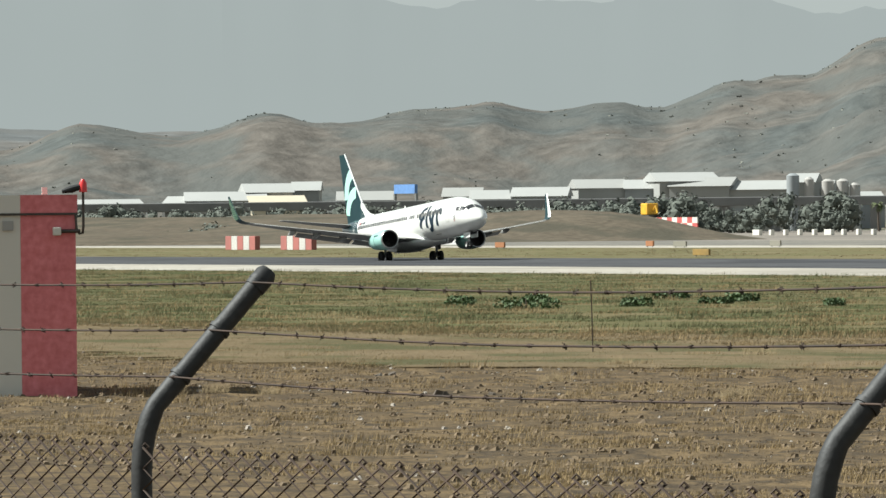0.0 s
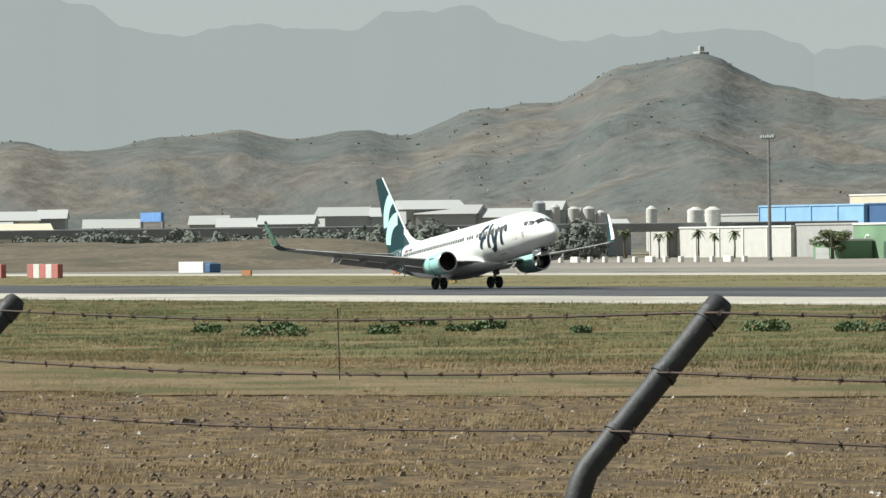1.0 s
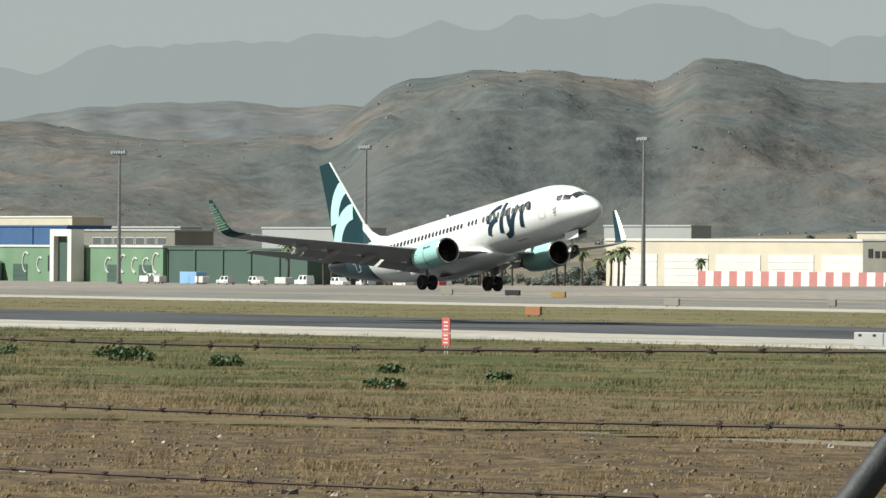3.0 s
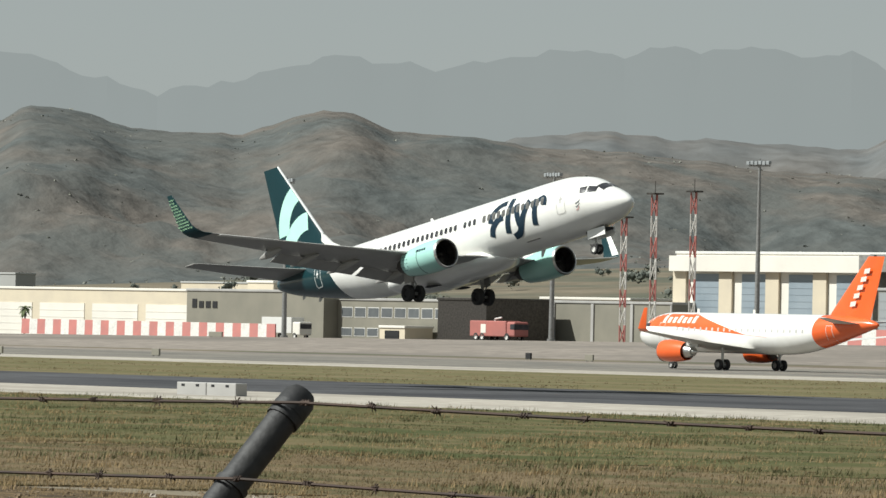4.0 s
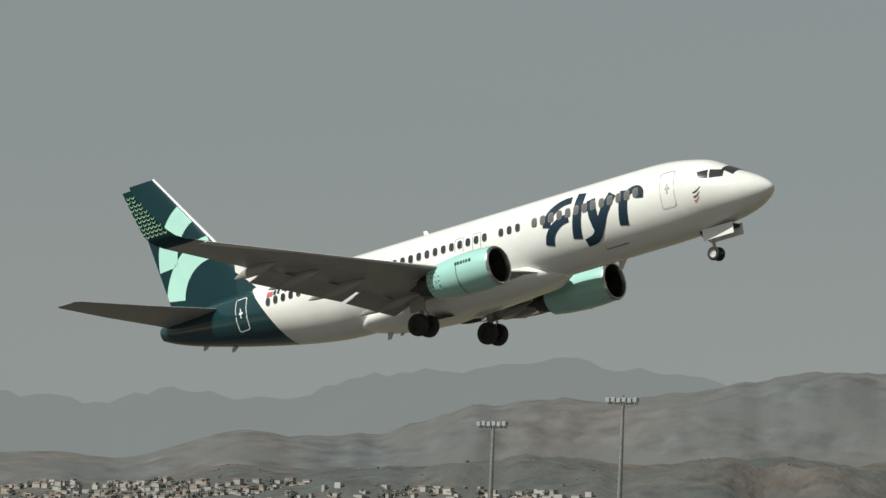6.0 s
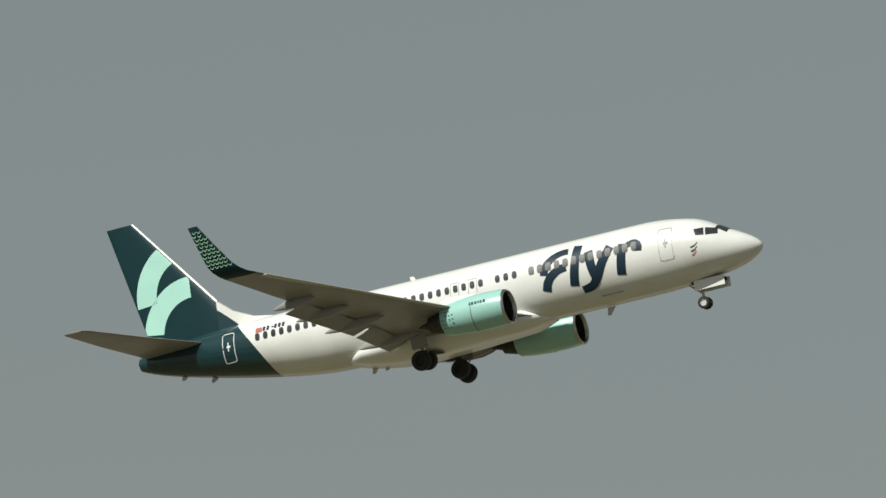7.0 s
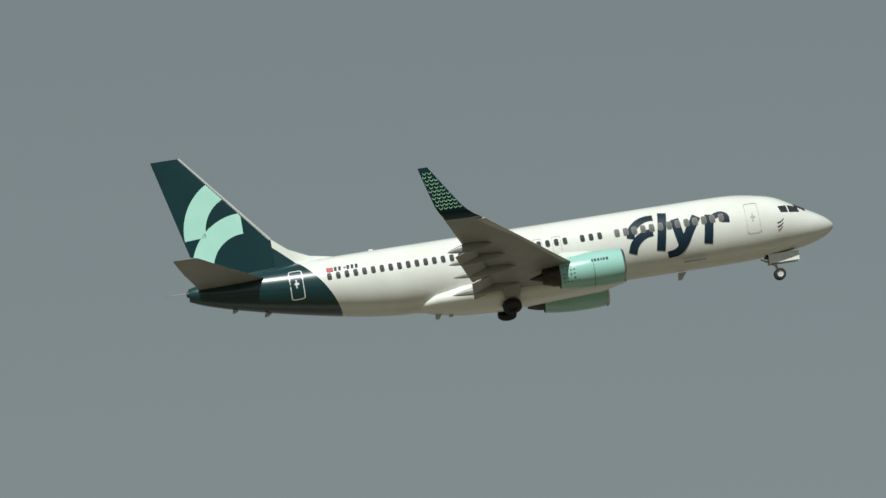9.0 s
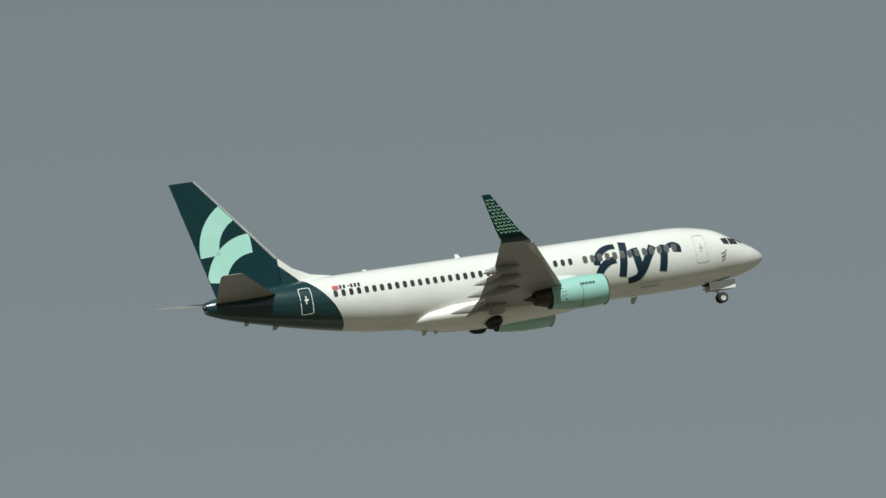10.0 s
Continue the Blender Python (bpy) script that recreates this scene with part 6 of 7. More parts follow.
# ---------------------------------------------------------------- two other airliners
def liner(name, at, length, gear_s, nose_s, label, livery):
    """A parked or taxiing twin jet of the same family, in other colours."""
    k = length - 37.57
    ref = gear_s
    wm = gear_s - 17.7
    rows = [(0, 3.35, 3.35, 0), (0.15, 3.75, 3.0, 0.42), (0.5, 4.1, 2.7, 0.8), (1.2, 4.6, 2.3, 1.2), (2.2, 5.2, 2.0, 1.55), (3.4, 5.6, 1.82, 1.78), (5, 5.82, 1.74, 1.93), (6.5, 5.86, 1.72, 1.975),
            (15, 5.86, 1.72, 1.975), (24 + k, 5.86, 1.72, 1.975), (27 + k, 5.86, 2.0, 1.93), (30 + k, 5.84, 2.6, 1.7), (33 + k, 5.76, 3.4, 1.25), (36 + k, 5.5, 4.25, 0.7), (37.2 + k, 5.2, 4.6, 0.35), (37.5 + k, 5.05, 4.8, 0.15)]
    body = Body(rows, ref)
    p = thing(name, at, label, "airplane")
    hull = part("fuselage", body.skin(), livery["hull"], p, livery["hull_label"], True)
    for sd in (-1, 1):
        st = [(1.4, 11.8 + wm, 8.0, 2.2, 0.13), (2.0, 12.2 + wm, 7.2, 2.3, 0.13), (6.4, 14.9 + wm, 4.2, 2.8, 0.115), (11.5, 17.6 + wm, 2.9, 3.3, 0.105), (16.9, 20.4 + wm, 1.5, 3.85, 0.10)]
        w = part("wing", fix(loft(bmesh.new(), [wing_ring(s, c, sd * y, z, t, ref) for y, s, c, z, t in st])), livery["wing"], p, "", True)
        rings = []
        for y, s, c, z, lean in ((16.9, 20.4, 1.5, 3.85, 0), (17.4, 20.75, 1.3, 4.1, 0.7), (17.6, 21.2, 1.1, 4.6, 1.3), (17.9, 22.3, 0.5, 6.2, 1.4)):
            r = wing_ring(s + wm, c, 0, 0, 0.08, ref)
            rings.append([Vector((q.x, sd * (y - q.z * math.sin(lean)), z + q.z * math.cos(lean))) for q in r])
        part("winglet", fix(loft(bmesh.new(), rings)), livery["winglet"], w, "", True)
        part("stabiliser", fix(loft(bmesh.new(), [wing_ring(s + k, c, sd * y, z, 0.09, ref) for y, s, c, z in ((0.5, 31.4, 4.0, 4.95), (6.2, 35.3, 1.5, 5.55))])), M_LGREY, p, "", True)
        e = nacelle(10.6 + wm, 14.4 + wm, sd * 5.75, 1.85, 1.15, ref, p, livery["engine"], M_METAL, M_METAL, livery["pylon"], 16.2 + wm, 2.75)
        bm = bmesh.new()
        tube(bm, [(0, sd * 3.8, 2.3), (0, sd * 3.8, 0.6)], 0.14, 8)
        tube(bm, [(0, sd * 3.8 - 0.5, 0.58), (0, sd * 3.8 + 0.5, 0.58)], 0.1, 8)
        gear = part("main_gear", bm, M_LGREY, p, "", True)
        for y in (-0.46, 0.46):
            part("wheel", disc_wheel(bmesh.new(), (0, sd * 3.8 + y, 0.575), 0.575, 0.42, n=18), [M_RUBBER, M_GREY], gear)
        for i in range(int(22 + k * 0.9)):
            s = 8.0 + 0.95 * i
            g_ = [[(s + a, 4.15 + b) for a in (-0.13, 0.13)] for b in (-0.18, 0.18)]
            part("window", plate(body, g_, (sd,), 0.02), M_SEAM, hull)
        g_ = [[(s, z + 0.0) for s in (1.75, 2.1, 2.6, 3.1)] for z in (4.35, 4.5, 4.68)]
        part("cockpit_window", plate(body, g_, (sd,), 0.03), M_PANE, hull)
        for s0, s1 in ((5.0, 5.9), (31.2 + k, 32.0 + k)):
            for a, b in (((s0, 2.95), (s0, 4.75)), ((s1, 2.95), (s1, 4.75)), ((s0, 4.75), (s1, 4.75))):
                part("door_edge", plate(body, stroke(a, b, 0.05, 0.05, 5), (sd,), 0.02), livery["line"], hull)
    fin_r = []
    for u in (0, 0.3, 0.6, 0.9, 1.0):
        fin_r.append(wing_ring(29.6 + k + 6.2 * u, 6.7 - 4.2 * u, 0, 5.4 + 6.4 * u, 0.09, ref, vertical=True))
    fin = part("tail_fin", fix(loft(bmesh.new(), fin_r)), livery["fin"], p, livery["fin_label"], True)
    bm = bmesh.new()
    tube(bm, [(ref - nose_s, 0, 1.9), (ref - nose_s, 0, 0.5)], 0.1, 8)
    tube(bm, [(ref - nose_s, -0.3, 0.4), (ref - nose_s, 0.3, 0.4)], 0.07, 8)
    ng = part("nose_gear", bm, M_LGREY, p, "", True)
    for y in (-0.25, 0.25):
        part("wheel", disc_wheel(bmesh.new(), (ref - nose_s, y, 0.38), 0.38, 0.22, n=16), [M_RUBBER, M_GREY], ng)
    for s in (9, 18):
        part("antenna", box(bmesh.new(), ref - s - 0.25, ref - s + 0.1, -0.03, 0.03, 5.8, 6.25), M_CREAM, hull)
    return p, hull, fin, body, ref


M_EHULL = two_tone("white and orange hull paint", (0.80, 0.79, 0.76), (0.76, 0.12, 0.025), 29.6, 0.35, 17.7, 5.8)
ORANGE_JET, eh, ef, eb, er = liner("airliner", pose(-560, 466, 0.1, 0, 0, 180), 37.57, 17.7, 5.07, "white and orange airliner taxiing away beyond the runway",
                                   dict(hull=M_EHULL, hull_label="white fuselage with orange rear", wing=M_LGREY, winglet=M_ORANGE, engine=M_ORANGE, pylon=M_LGREY, fin=M_ORANGE, fin_label="orange tail fin", line=M_CREAM))
for sd in (-1, 1):
    # orange sweep over the front: crown above a line that falls to the wing
    gr = []
    for i in range(26):
        s = 1.9 + 20.5 * i / 25
        lo = 4.35 - 0.9 * max(0, (s - 8) / 14)
        hi = 5.84 if s < 9.5 else max(lo + 0.02, 5.84 - (s - 9.5) * 0.23)
        hi = min(hi, eb.at(s)[0] - 0.02)
        lo = min(lo, hi - 0.02)
        gr.append([(s, lo + (hi - lo) * j / 8) for j in range(9)])
    part("orange_sweep", plate(eb, gr, (sd,), 0.012), M_ORANGE, eh, "orange paint sweep")
    for i in range(7):
        part("mark_bar", plate(eb, stroke((5.6 + 0.8 * i, 4.75), (5.6 + 0.8 * i, 5.35 if i % 3 else 5.5), 0.5, 0.5, 4), (sd,), 0.03), M_CREAM, eh)
bm = bmesh.new()
for i in range(5):
    u = 0.25 + 0.13 * i
    s = 30.2 + 5.6 * u + (6.0 - 3.6 * u) * 0.45
    z = 5.4 + 6.4 * u
    for sd in (-1, 1):
        bm.faces.new([bm.verts.new((er - s - a, sd * 0.30, z + b)) for a, b in ((-0.5, -0.3), (0.35, -0.2), (0.5, 0.3), (-0.35, 0.2))])
part("mark_bars", bm, M_CREAM, ef)
RED_TAIL, sh, sf, sb, sr = liner("airliner", pose(-614.7, 650, ap(-614, 650)), 44.5, 22.6, 5.07, "white airliner with red tail parked on the apron",
                                 dict(hull=M_WHITE, hull_label="plain white fuselage", wing=M_LGREY, winglet=M_RED, engine=M_WHITE, pylon=M_WHITE, fin=M_REDJ, fin_label="red tail fin with white cross", line=M_GREY))
for sd in (-1, 1):
    for i in range(5):
        part("mark_bar", plate(sb, stroke((6.4 + 1.15 * i, 4.5), (6.2 + 1.15 * i, 5.3), 0.62, 0.62, 4), (sd,), 0.03), M_REDJ, sh, "red bar")
    for w_, h_ in ((0.5, 1.6), (1.6, 0.5)):
        bm = bmesh.new()
        bm.faces.new([bm.verts.new((sr - 41.1 - a, sd * (0.33 + (0.004 if w_ > 1 else 0)), 8.9 + b)) for a, b in ((-w_, -h_), (w_, -h_), (w_, h_), (-w_, h_))])
        part("cross_bar", bm, M_CREAM, sf, "white cross arm")
part("white_tip", box(bmesh.new(), sr - 42.9 - 1.0, sr - 42.9 + 1.45, -0.14, 0.14, 11.2, 11.85, 0.05), M_CREAM, sf)
part("white_root", box(bmesh.new(), sr - 43.2, sr - 37.6, -0.26, 0.26, 5.5, 6.1, 0.1), M_WHITE, sf)


# ---------------------------------------------------------------- terminal and pier
def build_terminal():
    t = thing("terminal_pier", pose(-445, 600, rise(-445, 600)), "white tiled terminal pier with cream roof and louvres", "terminal")
    z0 = rise(-445, 600)
    part("roof", box(bmesh.new(), -49, 90, 0, 40, 15.7 - z0, 17.8 - z0, 0.15), M_CREAM, t, "cream fascia roof")
    part("core", box(bmesh.new(), -48, 89, 2, 39, -0.5, 15.7 - z0), M_DARKM, t)
    for k in range(6):
        z = 11.6 + 0.68 * k - z0
        part("louvre", box(bmesh.new(), -48.9, -36, 0.3, 2.0, z, z + 0.28), M_CREAM, t)
    for k in range(7):
        z = 11.6 + 0.58 * k - z0
        part("louvre", box(bmesh.new(), -8, 89, 0.3, 2.0, z, z + 0.25), M_CREAM, t)
    wall = part("wall", box(bmesh.new(), -30, -11, -10, 1.9, -0.5, 16.3 - z0), M_LGREY, t, "white tiled wall")
    # dark plate on the wall face, put in for the shade of a recess
    part("recess", box(bmesh.new(), -21.5, -14, -10.05, -9.9, 8.9 - z0, 13.2 - z0), M_PANE, wall)
    me = finish(abox(-1.18, 1.18, -0.02, 0, 0.02, 0.58))
    me.materials.append(M_TILE)
    for i in range(7):
        for j in range(21):
            x, z = -28.7 + 2.4 * i, 3.2 - z0 + 0.6 * j
            if -23 < x < -12.6 and 8.2 - z0 < z < 13.3 - z0:
                continue
            piece("tile", me, wall, pose(x, -10.005, z))
    gl = part("wing_wall", box(bmesh.new(), -36, -30.01, -4, 1.9, -0.5, 15.6 - z0), M_LGREY, t)
    tunnel = thing("passenger_tunnel", pose(-494.6, 600, rise(-494.6, 600)), "grey ribbed passenger tunnel on steel legs", "jet bridge")
    zt = rise(-494.6, 600)
    body = part("body", box(bmesh.new(), -11.8, 13.5, -1.6, 1.6, 7.3 - zt, 11.7 - zt, 0.1), M_TUNNEL, tunnel)
    for k in range(18):
        part("rib", box(bmesh.new(), -11 + 1.35 * k, -10.85 + 1.35 * k, -1.72, -1.6, 7.5 - zt, 11.4 - zt), M_TUNNEL, body)
    part("roof_edge", box(bmesh.new(), -12, 13.6, -1.8, 1.8, 11.6 - zt, 11.95 - zt), M_DARKM, body)
    for k in (-9, 4):
        part("leg", box(bmesh.new(), k - 0.5, k + 0.5, -0.6, 0.6, -0.1, 7.3 - zt), M_STEELG, tunnel)
    rot = part("rotunda", tube(bmesh.new(), [(-15, 0, 5.2 - zt), (-15, 0, 9.6 - zt)], 2.6, 20), M_OLIVE, tunnel, "", True)
    part("cab", box(bmesh.new(), -21, -16.5, -2, 2, 5.4 - zt, 9.0 - zt, 0.2), M_GREY, tunnel, "grey docking cab")
    part("cab_window", box(bmesh.new(), -20.4, -19.2, -2.04, -1.98, 6.6 - zt, 8.4 - zt), M_PANE, tunnel)
    part("bellows", box(bmesh.new(), -22.3, -21, -1.8, 1.8, 5.3 - zt, 8.6 - zt, 0.3), M_DARKM, tunnel)
    part("drive_leg", box(bmesh.new(), -19, -18, -0.5, 0.5, 0.7, 5.4 - zt), M_STEELG, tunnel)
    part("wheel", disc_wheel(bmesh.new(), (-18.5, -0.6, 0.5), 0.5, 0.4, n=14), [M_RUBBER, M_GREY], tunnel)
    part("wheel", disc_wheel(bmesh.new(), (-18.5, 0.6, 0.5), 0.5, 0.4, n=14), [M_RUBBER, M_GREY], tunnel)
    part("service_box", box(bmesh.new(), -13.2, -12.2, -1.9, 1.9, 11.2 - zt, 12.8 - zt), M_DARKM, tunnel)
    b = thing("stand_board", pose(-512.9, 600, rise(-512.9, 600)), "large white stand guidance board on a post", "board")
    part("panel", box(bmesh.new(), -2.65, 2.65, -0.3, 0.3, 9.3 - zt, 13.0 - zt, 0.05), M_CREAM, b)
    part("post", box(bmesh.new(), -0.35, 0.35, -0.3, 0.3, -0.1, 9.3 - zt), M_STEEL, b)
    part("mark", box(bmesh.new(), -0.3, 0.3, -0.32, -0.3, 11.2 - zt, 11.5 - zt), M_DARKM, b)
    g = thing("glass_corridor", pose(-584, 660, rise(-584, 660)), "raised teal glass corridor on pale columns", "corridor")
    zg = rise(-584, 660)
    fr = part("floor_slab", box(bmesh.new(), -16.8, 60, -1.8, 1.8, 5.6 - zg, 6.1 - zg), M_GREY, g)
    part("roof_slab", box(bmesh.new(), -16.8, 60, -2, 2, 9.4 - zg, 9.75 - zg), M_LGREY, g)
    for k in range(22):
        x = -16.8 + 3.5 * k
        part("pane", box(bmesh.new(), x + 0.08, x + 3.42, -1.7, -1.62, 6.1 - zg, 9.4 - zg), M_TEALG, g)
        part("mullion", box(bmesh.new(), x - 0.08, x + 0.08, -1.75, -1.6, 6.1 - zg, 9.4 - zg), M_GREY, g)
        if k % 4 == 1:
            part("column", box(bmesh.new(), x - 0.35, x + 0.35, -0.4, 0.4, -0.1, 5.6 - zg), M_CREAM, g)
    part("back_wall", box(bmesh.new(), -16.8, 60, 1.5, 1.7, 6.1 - zg, 9.4 - zg), M_OLIVE, g)
    shed("service_block", -600, -545, 668, 8, 5.2, M_GREY, "low grey service block under the corridor", M_OLIVE, 6, [(M_DARKM, -590, -584, 0, 2), (M_DARKM, -570, -562, 0, 2)])
    for k in range(2):
        vehicle("van", -547 + 22 * k, 612, (0, 180)[k % 2], (M_HUTW, M_LGREY)[k % 2], "white van under the passenger tunnel", 5.4, 2.0, 2.4, 0.9, 0, 0.36, "van")
    t2 = thing("catering_lorry", pose(-489, 612, rise(-489, 612) + 0.08), "white high-lift catering lorry", "lorry")
    part("box", box(bmesh.new(), -4, 2.2, -1.25, 1.25, 1.6, 4.6, 0.08), M_CREAM, t2)
    part("cab", box(bmesh.new(), 2.4, 4.4, -1.2, 1.2, 0.6, 2.7, 0.2), M_WHITE, t2)
    for x in (-2.6, 3.2):
        for y in (-1.1, 1.1):
            part("wheel", disc_wheel(bmesh.new(), (x, y, 0.5), 0.5, 0.3, n=12), [M_RUBBER, M_GREY], t2)


build_terminal()


# ---------------------------------------------------------------- distance: sheds, town, scrub
def polar(az, d):
    return d * math.sin(radians(az)), d * math.cos(radians(az))


def unit_ball():
    bm = bmesh.new()
    bmesh.ops.create_icosphere(bm, subdivisions=1, radius=1)
    bm.verts.ensure_lookup_table()
    vs, fs = [v.co.copy() for v in bm.verts], [[v.index for v in f.verts] for f in bm.faces]
    bm.free()
    return vs, fs


BALL = unit_ball()


class Crowns:
    """Far crowns of foliage: leaf clumps round dense hearts, in one mesh."""

    def __init__(self):
        self.vs, self.fs, self.rnd = [], [], random.Random(31)

    def add(self, c, r, flat=0.9):
        c, g = Vector(c), self.rnd
        k = len(self.vs)
        for v in BALL[0]:
            q = r * (0.62 + 0.3 * noise.noise(v * 1.7 + c))
            self.vs.append((c.x + v.x * q, c.y + v.y * q, c.z + v.z * q * flat))
        self.fs += [[k + n for n in f] for f in BALL[1]]
        for _ in range(42):
            d = Vector((g.gauss(0, 1), g.gauss(0, 1), g.gauss(0, 1))).normalized()
            a = (d + 0.5 * Vector((g.uniform(-1, 1), g.uniform(-1, 1), g.uniform(-1, 1)))).normalized()
            b = a.orthogonal().normalized() * (r * g.uniform(0.10, 0.24))
            e = a.cross(b)
            p = c + Vector((d.x, d.y, d.z * flat)) * (r * g.uniform(0.6, 1.1))
            k = len(self.vs)
            self.vs += [p + b, p + e * 0.8, p - b * 0.9, p - e]
            self.fs.append([k, k + 1, k + 2, k + 3])

    def link(self, name, material, label):
        me = bpy.data.meshes.new("mesh")
        me.from_pydata(self.vs, [], self.fs)
        me.materials.append(material)
        return tagged(new(name, me), label, "trees", "", "stuff")


HILLS = bpy.data.objects["hills"]


def far_z(x, y):
    """Height of the land at a far place: the hills where they rise, else the plain."""
    hit, p, nrm, _ = HILLS.ray_cast((x, y, 600), (0, 0, -1))
    return max(p.z if hit else -99, rise(x, y))


def gable_shed(az0, az1, d, top, wall, roof, turn):
    """A long low industrial shed with a shallow pitched roof, placed and turned to fit the camera's view."""
    az = (az0 + az1) / 2
    x, y = polar(az, d)
    z = rise(x, y)
    w, h, deep = d * radians(az1 - az0) / 2, top - z, 18
    b = thing("industrial_shed", pose(x, y, z, 0, 0, -az + turn), "long pale industrial shed with shallow pitched roof", "shed", "industrial estate")
    e = h - min(2.2, 0.3 * h)
    part("wall", box(bmesh.new(), -w, w, 0, deep, -1, e), wall, b)
    bm = bmesh.new()
    loft(bm, [[(u, -0.6, e - 0.15), (u, deep / 2, h), (u, deep + 0.6, e - 0.15)] for u in (-w - 0.5, w + 0.5)])
    part("roof", fix(bm), roof, b, "pale pitched roof")
    for k in range(int(w / 5)):
        u = -w + 3 + 10 * k
        part("door", box(bmesh.new(), u, u + 4, -0.25, 0.1, 0, 0.55 * e), M_GREY if k % 3 else M_STEELG, b)


def build_distance():
    for x0, x1, y, z1, wall, label in ((-1081, -1020, 1000, 10.8, M_LGREY, "low pale roofed shed behind trees"), (-1221, -1179, 1209, 20.6, M_GREY, "low white roofed shed at the hill foot"), (-1163, -1131, 1245, 25.4, M_STEELG, "large grey blue industrial shed"), (-1139, -1121, 1272, 26.6, M_HUTW, "white shed at the hill foot"),
                                       (-1105, -1073, 1300, 26.4, M_STEELG, "dark grey long shed below the town"),
                                       (-955, -860, 1000, 13.6, M_GREY, "long grey flat-roofed building"), (-2460, -2380, 1250, 14, M_GREY, "pale industrial shed on the plain"), (-2330, -2260, 1290, 17, M_GREY, "grey industrial shed on the plain"),
                                       (-2150, -2080, 1260, 16.5, M_GREY, "pale industrial shed on the plain"), (-1900, -1850, 1240, 17, M_CREAM, "white industrial shed on the plain"), (-1760, -1700, 1240, 15, M_BEIGE, "beige industrial shed on the plain")):
        k = min(1.0 if y < 1100 else 9.0, (1880 if x0 > -1600 and y > 1100 else 1790) / math.hypot((x0 + x1) / 2, y))
        z1 = H_EYE + k * (z1 - H_EYE)
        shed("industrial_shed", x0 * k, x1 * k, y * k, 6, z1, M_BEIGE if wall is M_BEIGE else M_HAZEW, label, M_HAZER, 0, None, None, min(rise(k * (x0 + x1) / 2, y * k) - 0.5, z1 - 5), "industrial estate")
    rnd_e = random.Random(19)
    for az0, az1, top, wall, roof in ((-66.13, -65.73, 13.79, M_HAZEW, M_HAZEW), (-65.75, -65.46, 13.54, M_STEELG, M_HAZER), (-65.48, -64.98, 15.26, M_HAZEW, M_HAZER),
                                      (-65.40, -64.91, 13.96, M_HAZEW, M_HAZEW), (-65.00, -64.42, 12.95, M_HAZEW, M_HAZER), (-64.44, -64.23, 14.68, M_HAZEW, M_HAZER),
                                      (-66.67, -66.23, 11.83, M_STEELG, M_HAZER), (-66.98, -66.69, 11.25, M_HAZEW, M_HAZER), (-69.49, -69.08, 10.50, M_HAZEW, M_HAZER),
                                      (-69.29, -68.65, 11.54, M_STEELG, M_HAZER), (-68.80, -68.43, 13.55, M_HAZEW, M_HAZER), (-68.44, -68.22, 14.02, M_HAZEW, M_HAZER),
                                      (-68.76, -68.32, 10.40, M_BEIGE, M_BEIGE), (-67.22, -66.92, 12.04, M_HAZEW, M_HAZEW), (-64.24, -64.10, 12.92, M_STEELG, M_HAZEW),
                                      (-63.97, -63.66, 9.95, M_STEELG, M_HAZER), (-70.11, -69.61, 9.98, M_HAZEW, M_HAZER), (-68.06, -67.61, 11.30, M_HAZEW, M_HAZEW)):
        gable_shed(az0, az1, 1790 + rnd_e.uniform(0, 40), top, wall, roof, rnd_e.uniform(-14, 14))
    x, y = polar(-66.2, 1735)
    v = thing("rail_viaduct", pose(x, y, 0, 0, 0, 66.2), "long dark grey railway viaduct across the plain", "viaduct")
    part("deck", box(bmesh.new(), -150, 150, -3, 3, 6.4, 8.6, 0.2), M_TUNNEL, v)
    for k in range(25):
        part("pier", box(bmesh.new(), -148 + 12.3 * k, -145.5 + 12.3 * k, -2, 2, -1, 6.4), M_TUNNEL, v)
    for az, r, h, m in ((-64.12, 1.5, 13.0, M_HOUSE), (-64.0, 1.5, 13.0, M_HOUSE), (-63.9, 1.3, 12.0, M_HOUSE), (-64.4, 1.6, 14.5, M_STEELG), (-64.27, 1.2, 13.5, M_HOUSE)):
        x, y = polar(az, 1775)
        t = thing("silo", pose(x, y, 0), "pale round silo beside the industrial sheds", "silo", "silos")
        part("shell", tube(bmesh.new(), [(0, 0, -1), (0, 0, h - 0.6), (0, 0, h)], [r, r, r * 0.4], 16), m, t, "", True)
    for k in range(4):
        shed("apartment_block", -1238 + 5.4 * k, -1233.6 + 5.4 * k, 1287, 8, 25.8, M_GREY, "grey apartment block with banded floors", M_LGREY, 0, None,
             [(-1237.7 + 5.4 * k, -1233.9 + 5.4 * k, 2.0 + 2.4 * j, 3.3 + 2.4 * j, 3) for j in range(4)], 13, "apartment blocks")
    sgn = thing("blue_billboard", pose(-1653, 684, 3), "blue roadside billboard on the plain", "billboard")
    part("panel", box(bmesh.new(), -6.8, 6.8, -0.4, 0.4, 7.5, 9.8), M_SIGN, sgn)
    for k in (-7, 7):
        part("post", box(bmesh.new(), k - 0.4, k + 0.4, -0.3, 0.3, -2, 7.5), M_STEEL, sgn)
    for x, h, r in ((-2600, 7, 6), (-2580, 6, 5), (-2563, 7, 6), (-2508, 9, 5), (-2470, 8, 7), (-2455, 8, 7)):
        x, h, r = x * 0.63, h * 0.5, r * 0.28
        t = thing("storage_tank", pose(x, 788, 7.6), "white cylindrical storage tank", "tank", "storage tanks")
